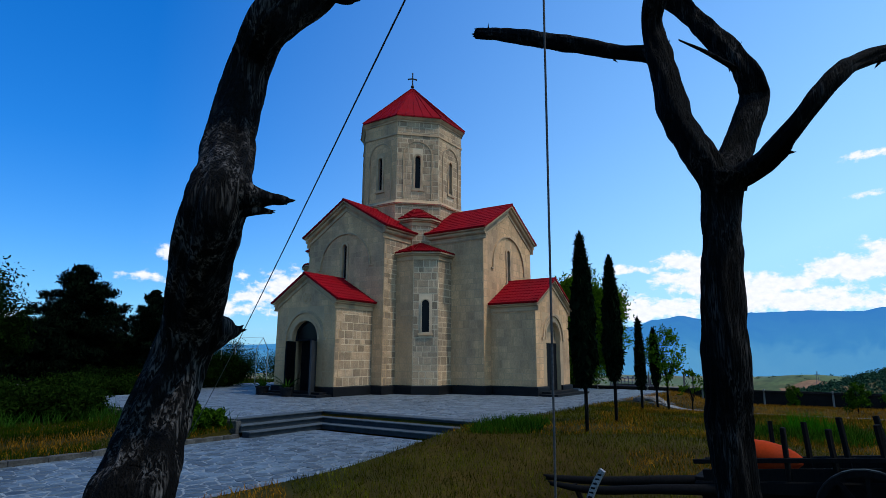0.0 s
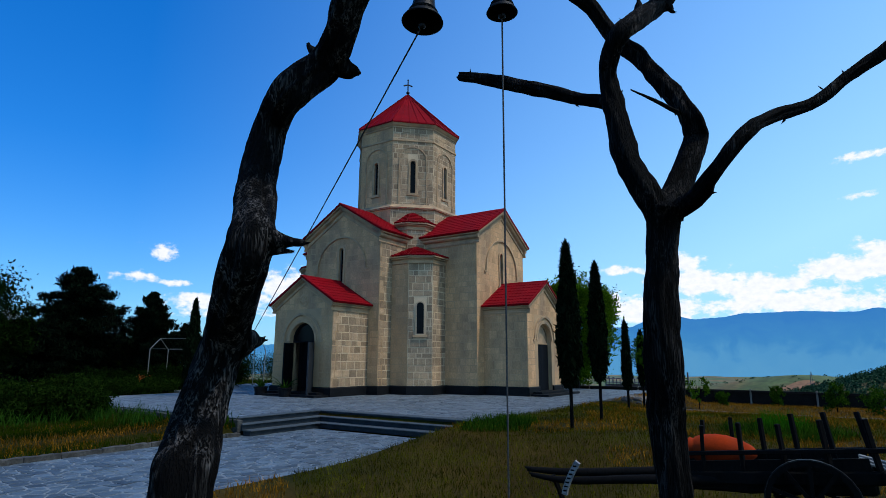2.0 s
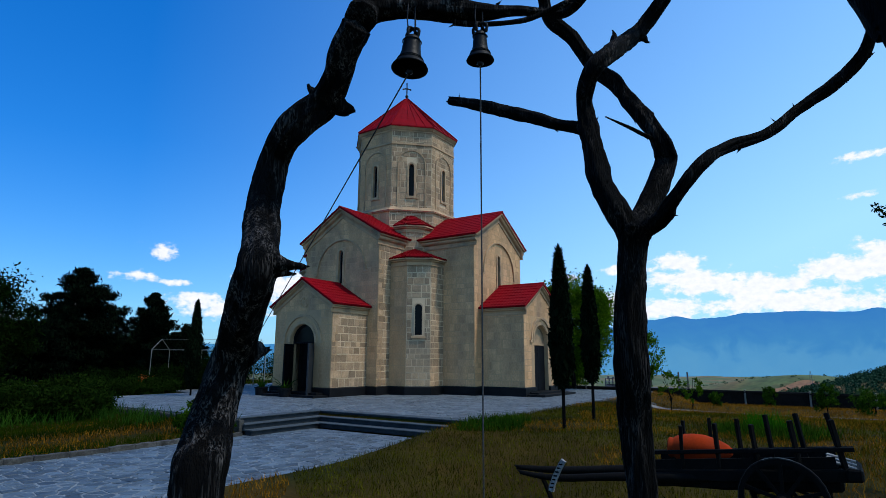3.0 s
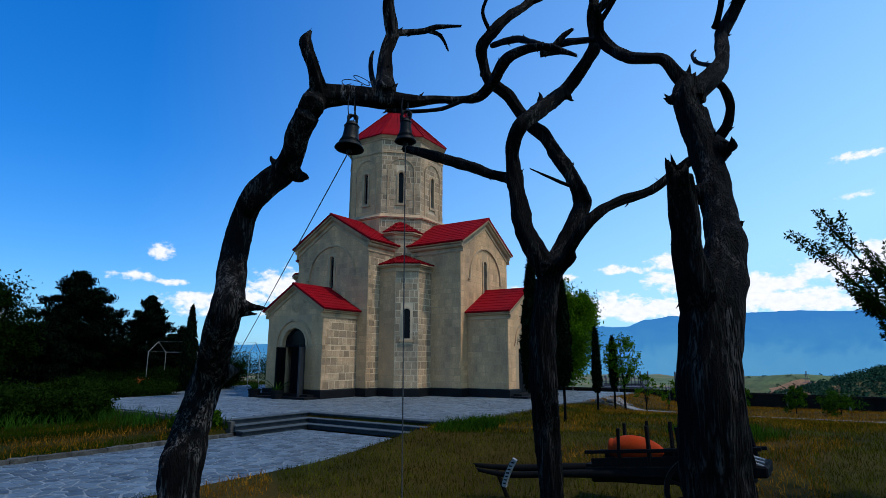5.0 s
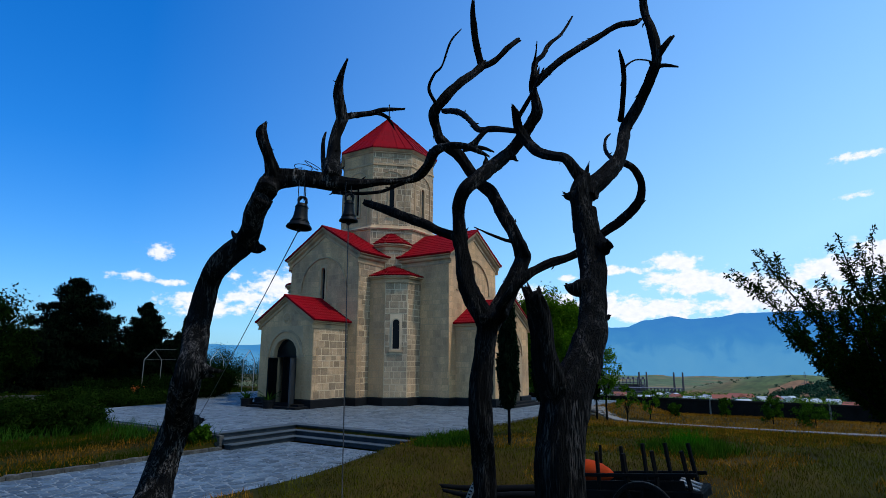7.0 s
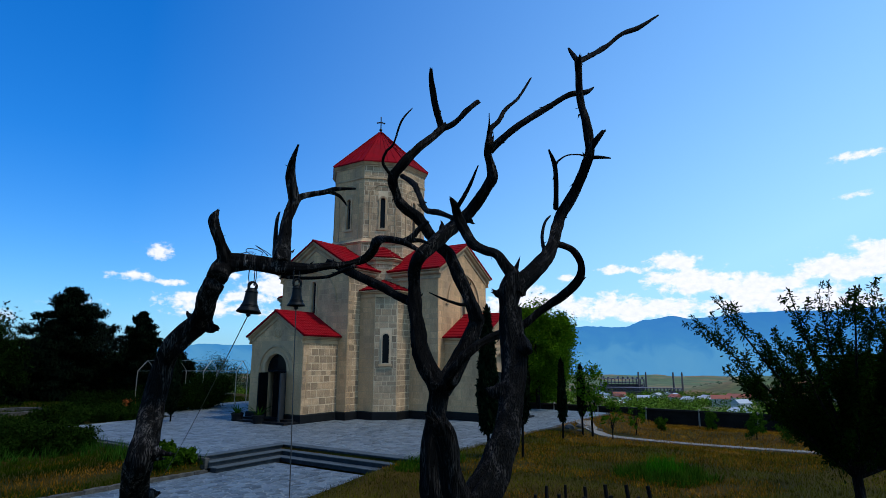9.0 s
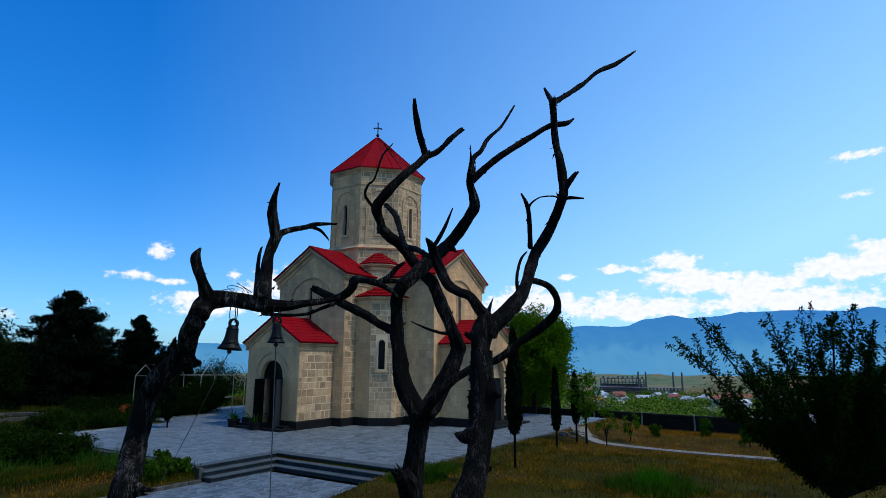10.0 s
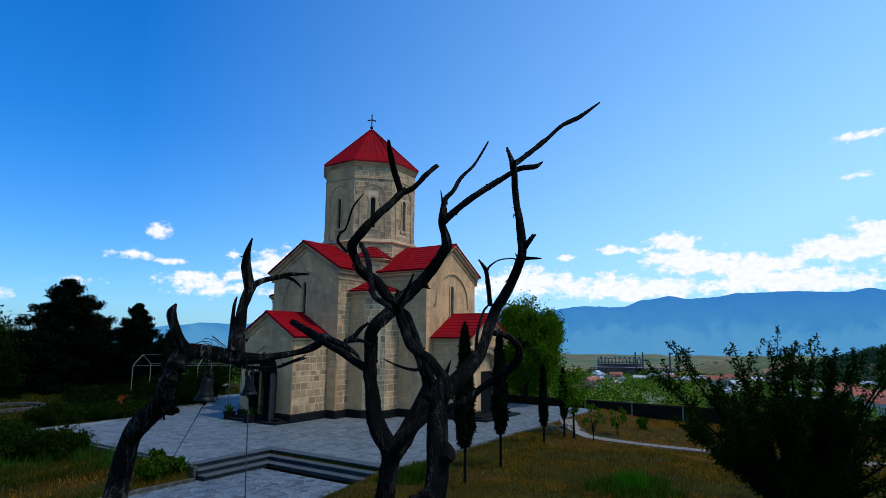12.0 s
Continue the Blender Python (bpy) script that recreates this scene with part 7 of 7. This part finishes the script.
def works():
    """Derelict works: an open concrete skeleton, a long arcaded hall and four chimneys."""
    fx, fy = place(16.35, 950)
    z = ground_z(fx, fy)
    t = thing("factory", "derelict concrete factory skeleton with a long arcaded hall", "factory", at=(fx, fy, z))
    t.rotation_euler = (0, 0, radians(16.35))
    for x0, y0, ln, wd, bays, floors, fh in ((0, 2, 64, 22, 12, 4, 5.6), (-45, -18, 122, 16, 26, 2, 5.5)):
        for k in range(floors + 1):
            bm = bmesh.new()
            box(bm, x0 - wd / 2, x0 + wd / 2, y0 - ln / 2, y0 + ln / 2, k * fh - 0.5 if k else -3.0, k * fh + 0.3)
            part("floor_slab", bm, works_grey, t)
        for k in range(bays + 1):
            y = y0 - ln / 2 + ln * k / bays
            for q in (-1, 1):
                bm = bmesh.new()
                box(bm, x0 + q * (wd / 2 - 0.6) - 0.6, x0 + q * (wd / 2 - 0.6) + 0.6, y - 0.6, y + 0.6, 0.301, floors * fh - 0.501)
                part("column", bm, works_grey, t)
        bm = bmesh.new()
        box(bm, x0 + wd / 2 - 2.4, x0 + wd / 2 - 1.9, y0 - ln / 2 + 1, y0 + ln / 2 - 1, 0.305, floors * fh * 0.62)
        part("rear_wall", bm, works_grey, t, "broken grey rear wall")
    rr = random.Random(5)
    for k in range(9):
        bm = bmesh.new()
        y = 2 - 30 + 7.2 * k
        box(bm, -6, 6, y - 1.4, y + 1.4, 22.705, 22.7 + rr.uniform(0.8, 3.2))
        part("roof_stump", bm, works_grey, t)
    for az in (15.0, 14.35, 12.0, 11.25):
        x, y = place(az, 930)
        bm = bmesh.new()
        lathe(bm, [(1.6, z - 3), (1.35, z + 20), (1.1, z + 33), (0.85, z + 33), (0.85, z + 31)], Matrix.Translation((x, y, 0)), 14)
        tagged(mesh_obj("factory_chimney", bm, chimney_brick), "tall dark factory chimney in the valley", "chimney", group="factory chimneys")


works()


# ---- far wooded rise behind the garden ----
lx, ly = place(73.0, 430)
knoll("garden_rise", "tan field rise with a wooded crest", lx, ly, 90, 90, 15, -30, field, 8.0)
pts = []
for k in range(420):
    a, r = rng.uniform(0, 6.283), rng.random() ** 0.5
    x, y = lx + math.cos(a) * 85 * r, ly + math.sin(a) * 85 * r
    if math.degrees(math.atan2(y + 23, x + 28)) < 69.0:
        continue
    pts.append((x, y, -30 + 45 * (1 - smooth01(r * 0.95)) - 2))
clump_field("rise_woods", "dark green woods on the rise", pts, 4.0, 1.2, 60, wood_hill, 6)


# ---- ruined works and power pylon ----
ruin_brick = material("ruined_brick", (0.20, 0.11, 0.06), 0.9, var=0.4, var_scale=0.4, grain=0.3, grain_scale=2.0)


def ruin():
    x0, y0 = place(18.3, 420)
    z = ground_z(x0, y0)
    t = thing("ruined_building", "brown roofless ruined works with broken walls", "ruin", at=(x0, y0, z))
    t.rotation_euler = (0, 0, radians(17))
    rr = random.Random(9)
    for k in range(9):
        bm = bmesh.new()
        y = -12 + k * 3
        h = rr.uniform(4, 9)
        box(bm, -0.6, 0.6, y - 1.5, y + 1.5, -1, h)
        for v in bm.verts:
            if v.co.z > 0:
                v.co.z += rr.uniform(-1.4, 1.2)
        part("wall", bm, ruin_brick, t)
    for k in range(4):
        bm = bmesh.new()
        box(bm, 2, 12, -9 + 6 * k, -8.2 + 6 * k, -1, rr.uniform(4, 7))
        part("cross_wall", bm, ruin_brick, t)
    bm = bmesh.new()
    box(bm, -9, -3, -13, 2, 3.4, 4.0)
    part("roof", bm, roof_grey, t, "pale sheet roof")
    bm = bmesh.new()
    box(bm, -8.6, -3.4, -12.6, 1.6, -1, 3.38)
    part("annex_wall", bm, plaster, t)


ruin()


def pylon():
    x0, y0 = place(1.8, 860)
    z = ground_z(x0, y0)
    t = thing("power_pylon", "grey steel lattice power pylon on the hillside", "pylon", at=(x0, y0, z))
    for sx in (-1, 1):
        for sy in (-1, 1):
            bm = bmesh.new()
            tube(bm, [(sx * 3, sy * 3, 0), (sx * 1.6, sy * 1.6, 18), (sx * 0.4, sy * 0.4, 36)], 0.25, 5)
            part("leg", bm, works_grey, t)
    for zz, w in ((22, 5), (27, 4), (32, 3)):
        bm = bmesh.new()
        box(bm, -0.2, 0.2, -w, w, zz - 0.2, zz + 0.2)
        part("cross_arm", bm, works_grey, t)


pylon()


# ---- masonry blocks ----
def lay_blocks():
    """Limestone blocks on every seen church wall: single blocks low on the porch and apse, the rest joined per wall."""
    single = 0
    for ob, outline, holes, org, u_dir, n_out, seed in WALLS:
        rng = random.Random(seed * 7 + 3)
        us, zs = [p[0] for p in outline], [p[1] for p in outline]
        u0, u1, z0, z1 = min(us), max(us), max(min(zs), 0.42) if min(zs) < 0.4 else min(zs), max(zs)
        area = sum(outline[i][0] * outline[(i + 1) % len(outline)][1] - outline[(i + 1) % len(outline)][0] * outline[i][1] for i in range(len(outline)))
        boxes = [(min(p[0] for p in h) - 0.10, max(p[0] for p in h) + 0.10, min(p[1] for p in h) - 0.05, max(p[1] for p in h) + 0.10) for h in holes]
        verts, faces = [], []
        # west walls and south gables take the smooth, lifted stone colour
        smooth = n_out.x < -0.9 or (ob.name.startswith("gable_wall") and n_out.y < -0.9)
        z = z0
        while z < z1 - 0.06:
            hgt = min(rng.uniform(0.22, 0.42), z1 - z)
            u = u0 - rng.uniform(0, 0.3)
            while u < u1 - 0.03:
                wd = rng.uniform(0.22, 0.55)
                spans = [(max(u, u0), min(u + wd, u1))]
                u += wd
                for a, b, c, d in boxes:
                    if z + hgt > c and z < d:
                        nxt = []
                        for s, e in spans:
                            if e <= a or s >= b:
                                nxt.append((s, e))
                            else:
                                if s < a:
                                    nxt.append((s, a))
                                if e > b:
                                    nxt.append((b, e))
                        spans = nxt
                for s, e in spans:
                    if e - s < 0.06:
                        continue
                    g = rng.uniform(0.006, 0.011) if smooth else rng.uniform(0.013, 0.026)
                    poly = [(s + g, z + g), (e - g, z + g), (e - g, z + hgt - g), (s + g, z + hgt - g)]
                    for i in range(len(outline)):
                        p, q = outline[i], outline[(i + 1) % len(outline)]
                        dx, dz = q[0] - p[0], q[1] - p[1]
                        ln = math.hypot(dx, dz)
                        sg = 1 if area > 0 else -1
                        poly = clip_half(poly, p[0], p[1], sg * dz / ln, -sg * dx / ln)
                        if len(poly) < 3:
                            break
                    if len(poly) < 3:
                        continue
                    t = rng.uniform(0.003, 0.007) if smooth else rng.uniform(0.006, 0.016)
                    n = len(poly)
                    cu, cz = sum(p[0] for p in poly) / n, sum(p[1] for p in poly) / n
                    v = [org + u_dir * a + Vector((0, 0, b)) - n_out * 0.004 for a, b in poly]
                    v += [org + u_dir * (cu + (a - cu) * 0.975) + Vector((0, 0, cz + (b - cz) * 0.965)) + n_out * t for a, b in poly]
                    f = [tuple(range(n, 2 * n))] + [(i, (i + 1) % n, n + (i + 1) % n, n + i) for i in range(n)]
                    if seed in SINGLE and single < 300 and cz < 3.8:
                        single += 1
                        raw("stone_block", v, f, stone_smooth_lifted if smooth else stone, ob)
                    else:
                        k = len(verts)
                        verts += v
                        faces += [tuple(i + k for i in q) for q in f]
            z += hgt
        if verts:
            tagged(raw("stone_facing", verts, faces, stone_smooth_lifted if smooth else stone_joined, ob), "beige limestone blocks", kind="stuff")


SINGLE = (21, 23, 25, 41, 42, 43)
lay_blocks()

# ---- flagstones ----
pave(path_floor, -30, STEP_X - 0.95, -12.45, -6.95, PATH_Z, 0.27, 3, lambda x, y: True, lambda x, y: -19 < x < -15)
pave(pavement, STEP_X + 0.42, 7.0, -12.6, 13.0, 0.0, 0.31, 4, lambda x, y: not (abs(y) < 2.2 and abs(x) < 7.6) and not (abs(x) < 2.4 and abs(y) < 8.8) and math.hypot(x, y) > 3.5 and (y < 9.0 + 0.55 * (x + 8)) and (x > -9.2 or y < 6.4), lambda x, y: x < -8.5 and y < -3)
pave(pavement, -16.2, STEP_X + 0.41, STEP_Y + 0.42, 5.5, 0.0, 0.31, 5, lambda x, y: True, lambda x, y: False)
